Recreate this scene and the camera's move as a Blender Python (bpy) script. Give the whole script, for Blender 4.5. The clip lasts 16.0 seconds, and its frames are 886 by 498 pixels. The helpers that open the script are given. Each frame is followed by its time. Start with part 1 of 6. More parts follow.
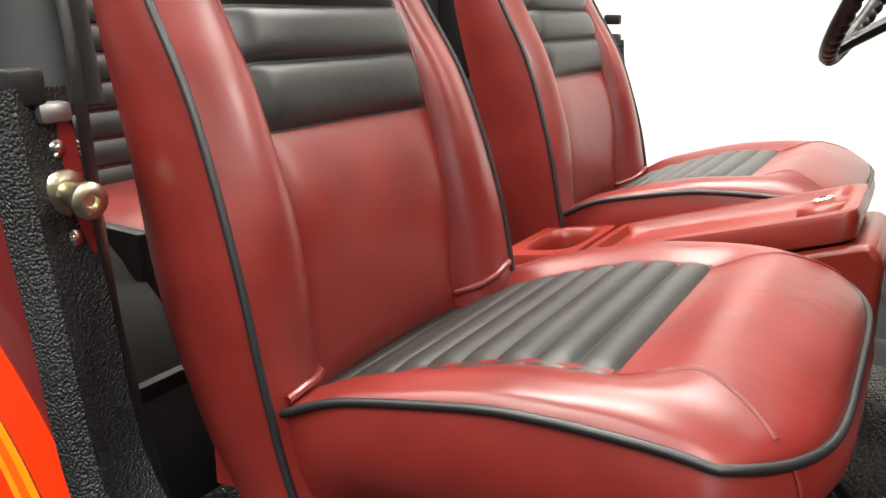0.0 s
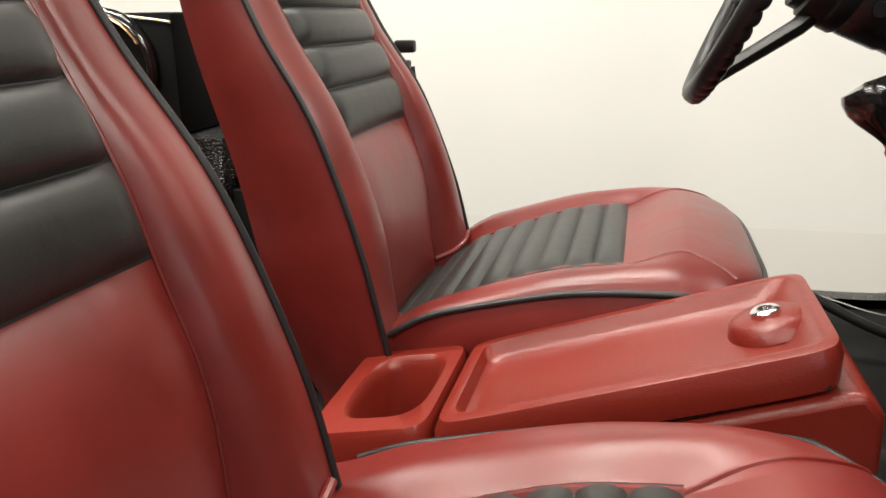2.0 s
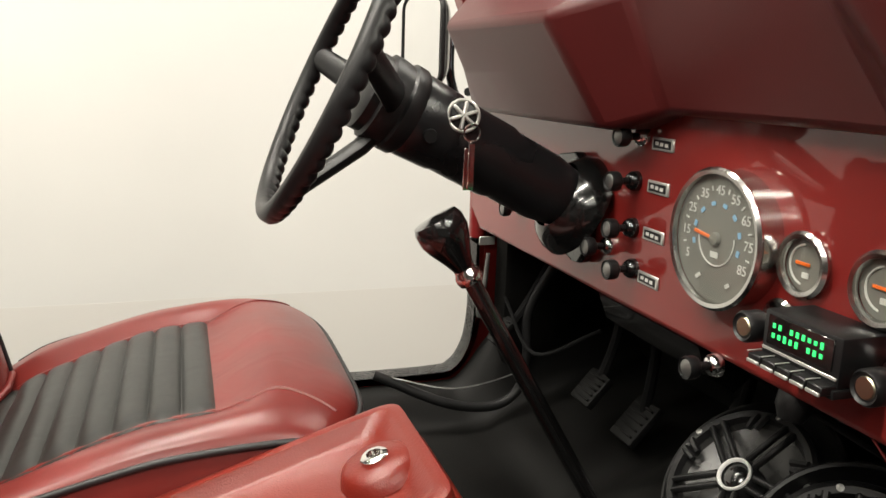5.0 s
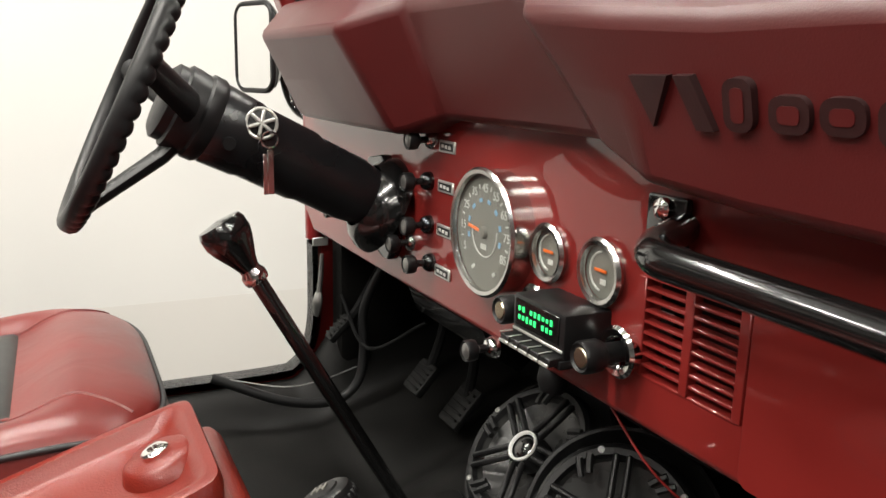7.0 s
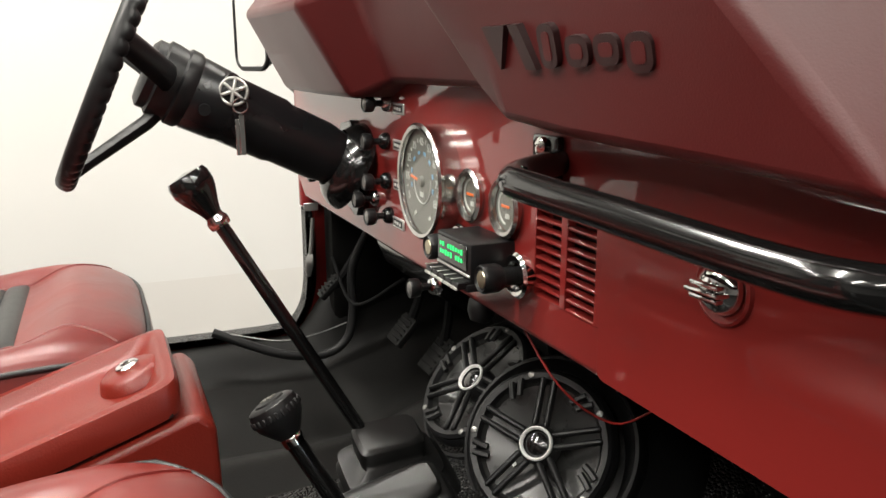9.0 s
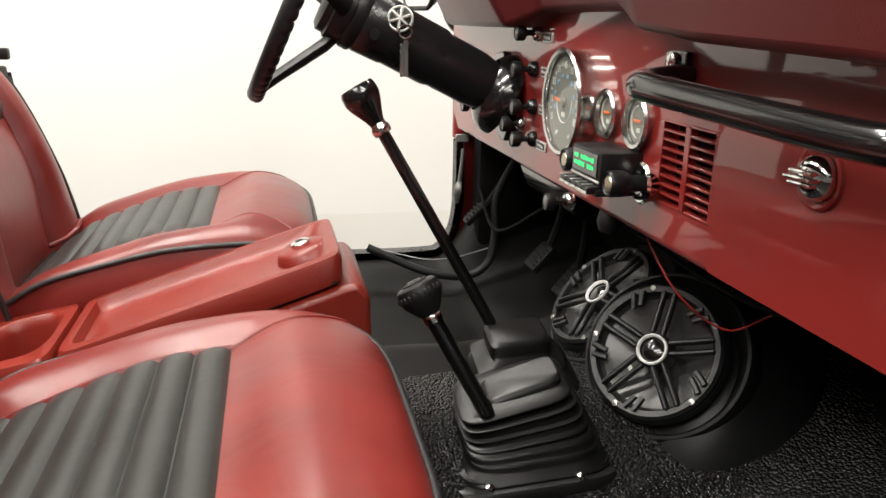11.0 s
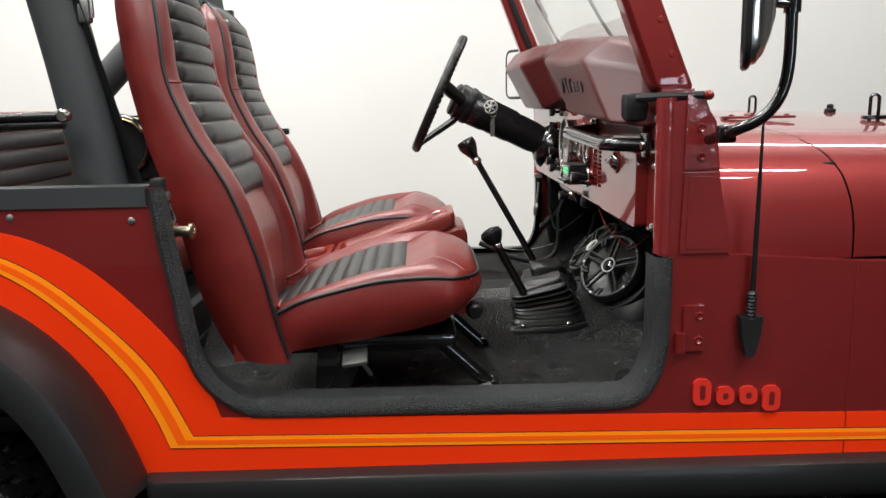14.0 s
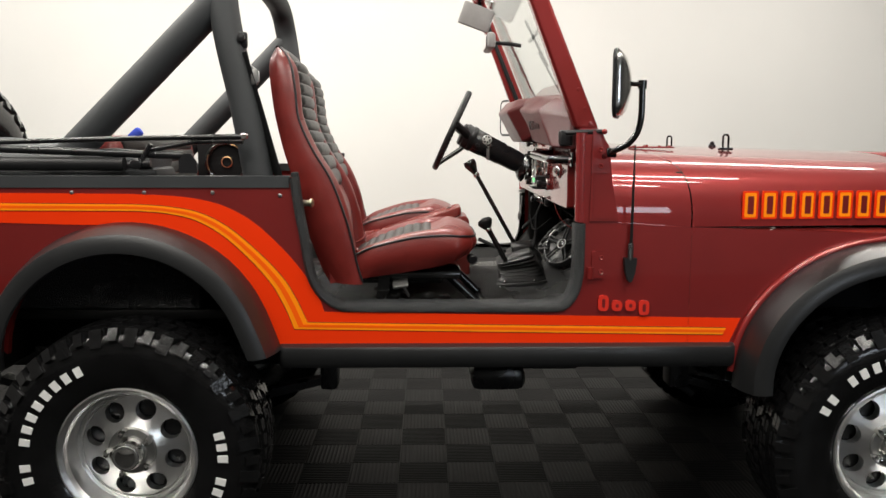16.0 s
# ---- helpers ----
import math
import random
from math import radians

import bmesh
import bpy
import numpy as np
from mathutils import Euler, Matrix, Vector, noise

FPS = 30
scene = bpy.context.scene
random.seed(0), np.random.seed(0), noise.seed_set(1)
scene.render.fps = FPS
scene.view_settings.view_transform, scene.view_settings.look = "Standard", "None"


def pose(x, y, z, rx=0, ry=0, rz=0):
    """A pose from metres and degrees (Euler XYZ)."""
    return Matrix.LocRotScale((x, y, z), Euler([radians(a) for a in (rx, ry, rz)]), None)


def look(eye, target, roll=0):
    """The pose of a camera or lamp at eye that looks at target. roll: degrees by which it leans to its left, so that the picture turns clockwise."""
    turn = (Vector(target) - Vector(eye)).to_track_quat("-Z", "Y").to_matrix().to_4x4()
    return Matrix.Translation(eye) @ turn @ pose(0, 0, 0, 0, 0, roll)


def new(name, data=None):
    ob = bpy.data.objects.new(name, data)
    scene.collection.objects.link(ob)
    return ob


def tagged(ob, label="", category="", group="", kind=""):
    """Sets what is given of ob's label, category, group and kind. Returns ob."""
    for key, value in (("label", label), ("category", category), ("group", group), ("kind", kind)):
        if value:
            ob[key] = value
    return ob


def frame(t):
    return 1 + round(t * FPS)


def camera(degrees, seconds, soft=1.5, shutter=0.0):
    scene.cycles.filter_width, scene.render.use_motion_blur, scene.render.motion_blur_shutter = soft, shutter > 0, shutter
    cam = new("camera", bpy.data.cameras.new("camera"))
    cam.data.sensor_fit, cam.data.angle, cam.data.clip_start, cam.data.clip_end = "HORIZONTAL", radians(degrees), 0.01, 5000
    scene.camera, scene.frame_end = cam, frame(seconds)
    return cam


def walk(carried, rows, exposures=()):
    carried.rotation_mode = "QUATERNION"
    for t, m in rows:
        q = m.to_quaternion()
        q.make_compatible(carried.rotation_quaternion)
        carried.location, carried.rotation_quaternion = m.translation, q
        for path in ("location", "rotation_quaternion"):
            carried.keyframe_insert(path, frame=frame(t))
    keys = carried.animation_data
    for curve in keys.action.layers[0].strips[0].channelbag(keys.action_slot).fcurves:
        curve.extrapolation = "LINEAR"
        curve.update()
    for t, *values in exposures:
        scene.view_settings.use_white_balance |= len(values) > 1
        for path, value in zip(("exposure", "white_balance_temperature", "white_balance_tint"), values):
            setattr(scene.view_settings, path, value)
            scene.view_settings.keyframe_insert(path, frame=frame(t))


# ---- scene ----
cam = camera(58.7, 16.0)
PATH = [
    (0, (1.088, -0.33, 1.296), (0.106, 1.313, 0.716), 0.9),
    (0.5, (1.002, -0.236, 1.306), (0.138, 1.485, 0.767), 0.6),
    (1, (0.949, -0.119, 1.314), (0.196, 1.656, 0.781), -0.2),
    (1.5, (0.936, -0.039, 1.319), (0.289, 1.773, 0.774), -0.8),
    (2, (0.891, 0.029, 1.33), (0.424, 1.889, 0.762), -0.8),
    (2.5, (0.845, 0.094, 1.342), (0.661, 1.996, 0.753), -0.6),
    (3, (0.83, 0.122, 1.347), (0.863, 2.033, 0.757), -0.9),
    (3.5, (0.838, 0.123, 1.354), (1.062, 2.031, 0.796), -0.7),
    (4, (0.848, 0.121, 1.38), (1.225, 2.023, 0.894), 0.2),
    (6.5, (0.91, 0.057, 1.407), (1.744, 1.829, 1.001), 1.9),
    (7, (0.944, 0.018, 1.412), (1.811, 1.771, 0.991), 1.3),
    (7.5, (0.975, -0.027, 1.413), (1.815, 1.736, 0.978), 0.3),
    (8, (1.001, -0.064, 1.407), (1.814, 1.708, 0.961), -0.3),
    (10.5, (1.0, -0.216, 1.361), (1.554, 1.637, 0.85), 1.0),
    (11, (0.977, -0.249, 1.35), (1.387, 1.628, 0.797), 1.1),
    (11.5, (0.961, -0.355, 1.344), (1.262, 1.538, 0.772), 1.0),
    (12, (0.956, -0.495, 1.346), (1.169, 1.407, 0.766), 0.7),
    (12.5, (0.996, -0.663, 1.345), (1.123, 1.255, 0.791), 0.7),
    (13, (1.026, -0.873, 1.36), (1.087, 1.067, 0.875), 0.1),
    (13.5, (0.989, -1.112, 1.359), (1.041, 0.845, 0.947), -0.8),
    (14, (0.966, -1.362, 1.372), (1.017, 0.603, 1.004), -1.0),
    (14.5, (0.966, -1.634, 1.361), (0.993, 0.336, 1.014), -0.0),
    (15, (0.923, -1.898, 1.346), (0.947, 0.073, 1.01), 0.1),
    (15.5, (0.89, -2.163, 1.351), (0.93, -0.187, 1.048), -0.3),
    (16, (0.914, -2.433, 1.34), (0.956, -0.451, 1.073), 0.1),
]
EXPOSURES = [
    (0, 0.78, 6600, 9),
    (0.5, 0.36, 6600, 9),
    (1.0, 0.18, 6600, 8),
    (1.5, 0.16, 6700, 7),
    (2.0, 0.06, 6750, 7),
    (2.5, -0.12, 6900, 7),
    (3.0, -0.17, 6950, 7),
    (4.0, -0.07, 6950, 7),
    (6.5, 0.06, 6700, 8),
    (7.0, 0.11, 6650, 8),
    (10.5, 0.22, 6650, 8),
    (12.5, 0.56, 6550, 8),
    (13.0, 0.60, 6500, 8),
    (13.5, 0.30, 6450, 8),
    (14.0, -0.07, 6250, 9),
    (15.0, 0.0, 6300, 9),
    (16, -0.1, 6600, 9),
]
LAMP_W = 66
walk(cam, [(t, look(eye, target, roll)) for t, eye, target, roll in PATH], EXPOSURES)

# ---- light and room ----
world = bpy.data.worlds.new("studio_world")
scene.world = world
world.use_nodes = True
world.node_tree.nodes["Background"].inputs[0].default_value = (0.9, 0.93, 1.0, 1)
world.node_tree.nodes["Background"].inputs[1].default_value = 0.02


def area_lamp(place, target, sx, sy, watts, colour=(1.0, 0.965, 0.91)):
    data = bpy.data.lights.new("tube_lamp", "AREA")
    data.shape, data.size, data.size_y, data.energy, data.color = "RECTANGLE", sx, sy, watts, colour
    ob = new("tube_lamp", data)
    ob.matrix_world = look(place, target)
    return ob


# ---- mesh kit ----
SOLID = {}


def spline(points, n=8, closed=False):
    """Catmull-Rom through the points, n steps a span."""
    p = [np.array(q, float) for q in points]
    ext = [p[-1]] + p + [p[0], p[1]] if closed else [2 * p[0] - p[1]] + p + [2 * p[-1] - p[-2]]
    out = []
    for i in range(1, len(ext) - 2):
        a, b, c, d = ext[i - 1 : i + 3]
        for k in range(n):
            t = k / n
            out.append(0.5 * (2 * b + (c - a) * t + (2 * a - 5 * b + 4 * c - d) * t * t + (3 * b - a - 3 * c + d) * t**3))
    if not closed:
        out.append(p[-1])
    return out


def curve1(xs, ys):
    """A smooth function through the given values."""
    xs, ys = np.array(xs, float), np.array(ys, float)
    pts = spline(list(zip(xs, ys)), 12)
    fx, fy = np.array([q[0] for q in pts]), np.array([q[1] for q in pts])
    return lambda x: float(np.interp(x, fx, fy))


def join(*pieces):
    v, f = [], []
    for pv, pf in pieces:
        n = len(v)
        v += [tuple(q) for q in pv]
        f += [tuple(i + n for i in face) for face in pf]
    return v, f


def moved(piece, m):
    return [tuple(m @ Vector(q)) for q in piece[0]], piece[1]


def grid(fn, na, nb, close_a=False):
    v = [tuple(fn(a / na, b / nb)) for b in range(nb + 1) for a in range(na + (0 if close_a else 1))]
    w = na if close_a else na + 1
    f = [(b * w + a, b * w + (a + 1) % w, (b + 1) * w + (a + 1) % w, (b + 1) * w + a) for b in range(nb) for a in range(na)]
    return v, f


def tube(path, r, n=12, closed=False, cap=True, flat=1.0):
    """A round bar along a path; r is a number or one for each point."""
    p = [Vector(q) for q in path]
    count = len(p)
    v, f = [], []
    side = None
    for i in range(count):
        ahead = (p[(i + 1) % count] - p[i - 1]) if closed or 0 < i < count - 1 else (p[1] - p[0] if i == 0 else p[-1] - p[-2])
        ahead.normalize()
        if side is None:
            side = ahead.orthogonal().normalized() if abs(ahead.z) > 0.95 else ahead.cross(Vector((0, 0, 1))).normalized()
        side = (side - ahead * side.dot(ahead)).normalized()
        up = side.cross(ahead)
        rad = r[i] if isinstance(r, (list, tuple)) else r
        for k in range(n):
            a = 2 * math.pi * k / n
            v.append(tuple(p[i] + side * math.cos(a) * rad * flat + up * math.sin(a) * rad))
    for i in range(count if closed else count - 1):
        j = (i + 1) % count
        f += [(i * n + k, i * n + (k + 1) % n, j * n + (k + 1) % n, j * n + k) for k in range(n)]
    if cap and not closed:
        f += [tuple(range(n))[::-1], tuple((count - 1) * n + k for k in range(n))]
    return v, f


def lathe(profile, n=32, m=None, cap=False):
    """Turns (radius, height) points round the local z axis."""
    v = [(r * math.cos(2 * math.pi * k / n), r * math.sin(2 * math.pi * k / n), h) for r, h in profile for k in range(n)]
    f = [(i * n + k, i * n + (k + 1) % n, (i + 1) * n + (k + 1) % n, (i + 1) * n + k) for i in range(len(profile) - 1) for k in range(n)]
    if cap and profile[0][0] > 1e-5:
        f.append(tuple(range(n))[::-1])
    if cap and profile[-1][0] > 1e-5:
        f.append(tuple((len(profile) - 1) * n + k for k in range(n)))
    return moved((v, f), m) if m else (v, f)


def axis_m(place, axis, spin=0):
    """A pose whose local z points along the axis."""
    q = Vector(axis).normalized().to_track_quat("Z", "Y")
    return Matrix.Translation(place) @ q.to_matrix().to_4x4() @ Matrix.Rotation(radians(spin), 4, "Z")


def prism(poly, d0, d1, axis="y"):
    """A flat outline given thickness. axis y: outline in x, z; axis x: outline in y, z; axis z: outline in x, y."""
    put = {"y": lambda p, d: (p[0], d, p[1]), "x": lambda p, d: (d, p[0], p[1]), "z": lambda p, d: (p[0], p[1], d)}[axis]
    n = len(poly)
    v = [put(p, d0) for p in poly] + [put(p, d1) for p in poly]
    from mathutils.geometry import tessellate_polygon
    tris = tessellate_polygon([[Vector((p[0], p[1], 0)) for p in poly]])
    f = [tuple(t) for t in tris] + [tuple(i + n for i in t)[::-1] for t in tris]
    f += [(i, (i + 1) % n, n + (i + 1) % n, n + i) for i in range(n)]
    return v, f


def rbox(cx, cy, cz, sx, sy, sz, r=0.005, seg=2, m=None):
    """A box with rounded edges, by its middle and size."""
    bm = bmesh.new()
    bmesh.ops.create_cube(bm, size=1.0, matrix=Matrix.Diagonal((sx, sy, sz, 1)))
    if r > 0:
        bmesh.ops.bevel(bm, geom=bm.edges[:], offset=min(r, 0.49 * min(sx, sy, sz)), segments=seg, profile=0.5, affect="EDGES")
    bm.verts.index_update()
    v = [tuple(q.co + Vector((cx, cy, cz))) if m is None else tuple(m @ q.co) for q in bm.verts]
    f = [tuple(q.index for q in face.verts) for face in bm.faces]
    bm.free()
    return v, f


def rrect(x0, y0, x1, y1, r, n=5):
    """The outline of a rectangle with round corners."""
    out = []
    for cx, cy, a0 in ((x1 - r, y1 - r, 0), (x0 + r, y1 - r, 90), (x0 + r, y0 + r, 180), (x1 - r, y0 + r, 270)):
        out += [(cx + r * math.cos(radians(a0 + 90 * k / n)), cy + r * math.sin(radians(a0 + 90 * k / n))) for k in range(n + 1)]
    return out


def lettering(body, size):
    """Characters of the built-in font, lying in x and y."""
    curve = bpy.data.curves.new("lettering", "FONT")
    curve.body, curve.size, curve.align_x, curve.align_y, curve.extrude = body, size, "CENTER", "CENTER", 0.0003
    ob = bpy.data.objects.new("lettering", curve)
    scene.collection.objects.link(ob)
    data = ob.evaluated_get(bpy.context.evaluated_depsgraph_get()).to_mesh()
    piece = [tuple(q.co) for q in data.vertices], [tuple(q.vertices) for q in data.polygons]
    bpy.data.objects.remove(ob)
    bpy.data.curves.remove(curve)
    return piece


def thing(name, label, category, place=(0, 0, 0), group="", kind=""):
    ob = new(name)
    ob.matrix_basis = Matrix.Translation(place)
    ob.empty_display_size = 0.1
    SOLID[ob] = ob.matrix_basis.copy()
    return tagged(ob, label, category, group, kind)


def part(name, piece, material, parent=None, label="", at=None, smooth=True, angle=40, data=None):
    """One mesh object, under a thing or a part."""
    if data is None:
        data = bpy.data.meshes.new(name)
        data.from_pydata([tuple(q) for q in piece[0]], [], piece[1])
        bm = bmesh.new()
        bm.from_mesh(data)
        bmesh.ops.remove_doubles(bm, verts=bm.verts, dist=1e-5)
        bmesh.ops.recalc_face_normals(bm, faces=bm.faces)
        if smooth:
            for face in bm.faces:
                face.smooth = True
            for edge in bm.edges:
                if len(edge.link_faces) == 2 and edge.calc_face_angle(0) > radians(angle):
                    edge.smooth = False
        bm.to_mesh(data)
        bm.free()
        data.materials.append(material)
    ob = new(name, data)
    at = at or Matrix.Identity(4)
    if parent is not None:
        ob.parent = parent
        ob.matrix_parent_inverse = SOLID[parent].inverted()
    ob.matrix_basis = at
    SOLID[ob] = at.copy()
    if label:
        ob["label"] = label
    return ob


# ---- materials ----
def surface(name, colour, rough=0.5, metal=0.0, grain=300.0, bump=0.0, blot=6.0, vary=0.08, coat=0.0, rough_vary=0.06, spec=0.5, dist=0.001, random_tint=0.0, cells=False, coat_rough=0.04, crease=0.0, crease_scale=28.0, sheen=0.0):
    """A plain surface with blotches, grain and fine relief at real size."""
    m = bpy.data.materials.new(name)
    m.use_nodes = True
    t = m.node_tree
    n, l = t.nodes, t.links
    b = n["Principled BSDF"]
    b.inputs["Metallic"].default_value = metal
    b.inputs["Coat Weight"].default_value = coat
    b.inputs["Coat Roughness"].default_value = coat_rough
    b.inputs["Specular IOR Level"].default_value = spec
    b.inputs["Sheen Weight"].default_value = sheen
    b.inputs["Sheen Roughness"].default_value = 0.35
    co = n.new("ShaderNodeTexCoord")
    big = n.new("ShaderNodeTexNoise")
    big.inputs["Scale"].default_value, big.inputs["Detail"].default_value = blot, 4
    fine = n.new("ShaderNodeTexVoronoi") if cells else n.new("ShaderNodeTexNoise")
    fine.inputs["Scale"].default_value = grain
    l.new(co.outputs["Object"], big.inputs["Vector"])
    l.new(co.outputs["Object"], fine.inputs["Vector"])
    val = n.new("ShaderNodeMapRange")
    val.inputs["To Min"].default_value, val.inputs["To Max"].default_value = 1 - vary, 1 + vary
    val.inputs["From Min"].default_value, val.inputs["From Max"].default_value = 0.3, 0.7
    l.new(big.outputs["Fac"], val.inputs["Value"])
    mix = n.new("ShaderNodeHueSaturation")
    mix.inputs["Color"].default_value = (*colour, 1)
    last = val.outputs["Result"]
    if random_tint:
        info = n.new("ShaderNodeObjectInfo")
        tint = n.new("ShaderNodeMapRange")
        tint.inputs["To Min"].default_value, tint.inputs["To Max"].default_value = 1 - random_tint, 1 + random_tint
        l.new(info.outputs["Random"], tint.inputs["Value"])
        mul = n.new("ShaderNodeMath")
        mul.operation = "MULTIPLY"
        l.new(last, mul.inputs[0])
        l.new(tint.outputs["Result"], mul.inputs[1])
        last = mul.outputs[0]
    l.new(last, mix.inputs["Value"])
    l.new(mix.outputs["Color"], b.inputs["Base Color"])
    rr = n.new("ShaderNodeMapRange")
    rr.inputs["To Min"].default_value, rr.inputs["To Max"].default_value = max(rough - rough_vary, 0.02), min(rough + rough_vary, 1)
    l.new(big.outputs["Fac"], rr.inputs["Value"])
    l.new(rr.outputs["Result"], b.inputs["Roughness"])
    if bump:
        bp = n.new("ShaderNodeBump")
        bp.invert = cells
        bp.inputs["Strength"].default_value, bp.inputs["Distance"].default_value = bump, dist
        l.new(fine.outputs["Distance" if cells else "Fac"], bp.inputs["Height"])
        l.new(bp.outputs["Normal"], b.inputs["Normal"])
        l.new(bp.outputs["Normal"], b.inputs["Coat Normal"])
        if crease:
            fold = n.new("ShaderNodeTexNoise")
            fold.inputs["Scale"].default_value, fold.inputs["Detail"].default_value, fold.inputs["Distortion"].default_value = crease_scale, 2, 1.2
            l.new(co.outputs["Object"], fold.inputs["Vector"])
            b2 = n.new("ShaderNodeBump")
            b2.inputs["Strength"].default_value, b2.inputs["Distance"].default_value = crease, 0.006
            l.new(fold.outputs["Fac"], b2.inputs["Height"])
            l.new(b2.outputs["Normal"], bp.inputs["Normal"])
    return m


def glow(name, colour, strength):
    m = bpy.data.materials.new(name)
    m.use_nodes = True
    b = m.node_tree.nodes["Principled BSDF"]
    b.inputs["Base Color"].default_value = (*colour, 1)
    b.inputs["Emission Color"].default_value = (*colour, 1)
    b.inputs["Emission Strength"].default_value = strength
    return m


def glass(name, tint=(0.95, 0.97, 0.96), rough=0.0):
    m = bpy.data.materials.new(name)
    m.use_nodes = True
    t = m.node_tree
    t.nodes.remove(t.nodes["Principled BSDF"])
    clear, shine, face, power, mix = (t.nodes.new("ShaderNode" + k) for k in ("BsdfTransparent", "BsdfGlossy", "LayerWeight", "Math", "MixShader"))
    clear.inputs["Color"].default_value = (*tint, 1)
    shine.inputs["Roughness"].default_value = rough
    face.inputs["Blend"].default_value = 0.5
    power.operation = "POWER"
    power.inputs[1].default_value = 4.0
    scale = t.nodes.new("ShaderNodeMath")
    scale.operation = "MULTIPLY_ADD"
    scale.inputs[1].default_value, scale.inputs[2].default_value = 0.6, 0.04
    t.links.new(face.outputs["Facing"], power.inputs[0])
    t.links.new(power.outputs[0], scale.inputs[0])
    t.links.new(scale.outputs[0], mix.inputs[0])
    t.links.new(clear.outputs[0], mix.inputs[1])
    t.links.new(shine.outputs[0], mix.inputs[2])
    t.links.new(mix.outputs[0], t.nodes["Material Output"].inputs["Surface"])
    return m


VINYL = surface("maroon_vinyl", (0.146, 0.0140, 0.0110), 0.35, grain=1100, bump=0.10, blot=11, vary=0.20, rough_vary=0.10, spec=0.56, coat=0.05, coat_rough=0.16, crease=0.16, crease_scale=13.0)
PLEAT = surface("charcoal_vinyl", (0.0180, 0.0186, 0.0172), 0.40, spec=0.42, sheen=0.03, grain=900, bump=0.15, blot=12, vary=0.15, crease=0.10, crease_scale=22.0)
PIPE = surface("charcoal_piping", (0.010, 0.010, 0.011), 0.45, grain=700, bump=0.1)
MOULD = surface("red_moulded_plastic", (0.172, 0.0165, 0.0098), 0.31, grain=480, bump=0.4, dist=0.0010, blot=7, vary=0.09)
PAINT = surface("maroon_paint", (0.238, 0.0165, 0.0150), 0.42, metal=0.5, grain=3000, blot=3, vary=0.08, coat=1.0, rough_vary=0.03, coat_rough=0.02)
PAINT_THICK = surface("thick_brushed_maroon_paint", (0.20, 0.0145, 0.0150), 0.34, grain=45, bump=0.35, dist=0.004, blot=7, vary=0.10, coat=1.0, coat_rough=0.06)
PAINT_DASH = surface("maroon_dash_paint", (0.188, 0.0142, 0.0120), 0.45, grain=1500, blot=5, vary=0.08, spec=0.25, coat=1.0, rough_vary=0.05, coat_rough=0.03)
PAD = surface("maroon_dash_pad", (0.074, 0.0070, 0.0070), 0.40, grain=700, bump=0.12, blot=8, vary=0.06)
EMBLEM = surface("dark_maroon_rubbed_plastic", (0.022, 0.0085, 0.0085), 0.36, grain=700, bump=0.1, blot=30, vary=0.3)
LINER = surface("black_sprayed_liner", (0.0036, 0.0036, 0.0035), 0.28, spec=0.45, grain=235, bump=1.0, dist=0.0042, blot=5, vary=0.35, rough_vary=0.1, cells=True)
JAMB = surface("grey_sprayed_liner", (0.0140, 0.0155, 0.0166), 0.40, spec=0.37, grain=400, bump=0.9, dist=0.0024, blot=14, vary=0.3, cells=True)
DULL = surface("dusty_black_paint", (0.0032, 0.0030, 0.0027), 0.55, spec=0.18, grain=420, bump=0.35, dist=0.0012, blot=9, vary=0.4, rough_vary=0.12)
BLACK = surface("satin_black_metal", (0.010, 0.010, 0.011), 0.28, grain=600, bump=0.05, blot=10, vary=0.2)
GLOSS = surface("gloss_black_paint", (0.005, 0.005, 0.005), 0.15, grain=900, blot=10, vary=0.2, coat=0.6)
PLASTIC = surface("black_plastic", (0.009, 0.009, 0.0095), 0.38, spec=0.36, grain=800, bump=0.15, blot=10, vary=0.15)
TYRE = surface("dressed_tyre_rubber", (0.0055, 0.0055, 0.0057), 0.15, spec=0.5, grain=90, bump=0.25, dist=0.003, blot=14, vary=0.3, rough_vary=0.06)
RUBBER = surface("black_rubber", (0.010, 0.010, 0.0105), 0.52, spec=0.32, grain=500, bump=0.2, blot=12, vary=0.2)
FOOT = surface("worn_pedal_rubber", (0.0045, 0.0045, 0.0044), 0.6, spec=0.22, grain=500, bump=0.2, blot=30, vary=0.3)
BOOTRUB = surface("supple_boot_rubber", (0.0042, 0.0042, 0.0041), 0.35, spec=0.44, grain=600, bump=0.05, blot=14, vary=0.2)
FLARE = surface("grey_black_flare", (0.013, 0.0135, 0.014), 0.34, grain=500, bump=0.15, blot=5, vary=0.12)
CANVAS = surface("charcoal_padding", (0.026, 0.0285, 0.0305), 0.62, grain=650, bump=0.3, blot=6, vary=0.12)
CHROME = surface("chrome", (0.82, 0.81, 0.79), 0.10, metal=1.0, grain=600, blot=20, vary=0.05)
ALLOY = surface("polished_alloy", (0.90, 0.90, 0.89), 0.31, metal=1.0, grain=600, bump=0.05, blot=12, vary=0.08)
BRASS = surface("zinc_yellow_steel", (0.55, 0.50, 0.36), 0.28, metal=1.0, grain=500, blot=20, vary=0.1)
STEEL = surface("dull_steel", (0.30, 0.30, 0.29), 0.4, metal=0.9, grain=500, bump=0.1, blot=14, vary=0.15)
ORANGE = surface("orange_red_decal", (0.80, 0.036, 0.003), 0.40, grain=900, blot=5, vary=0.03, spec=0.15)
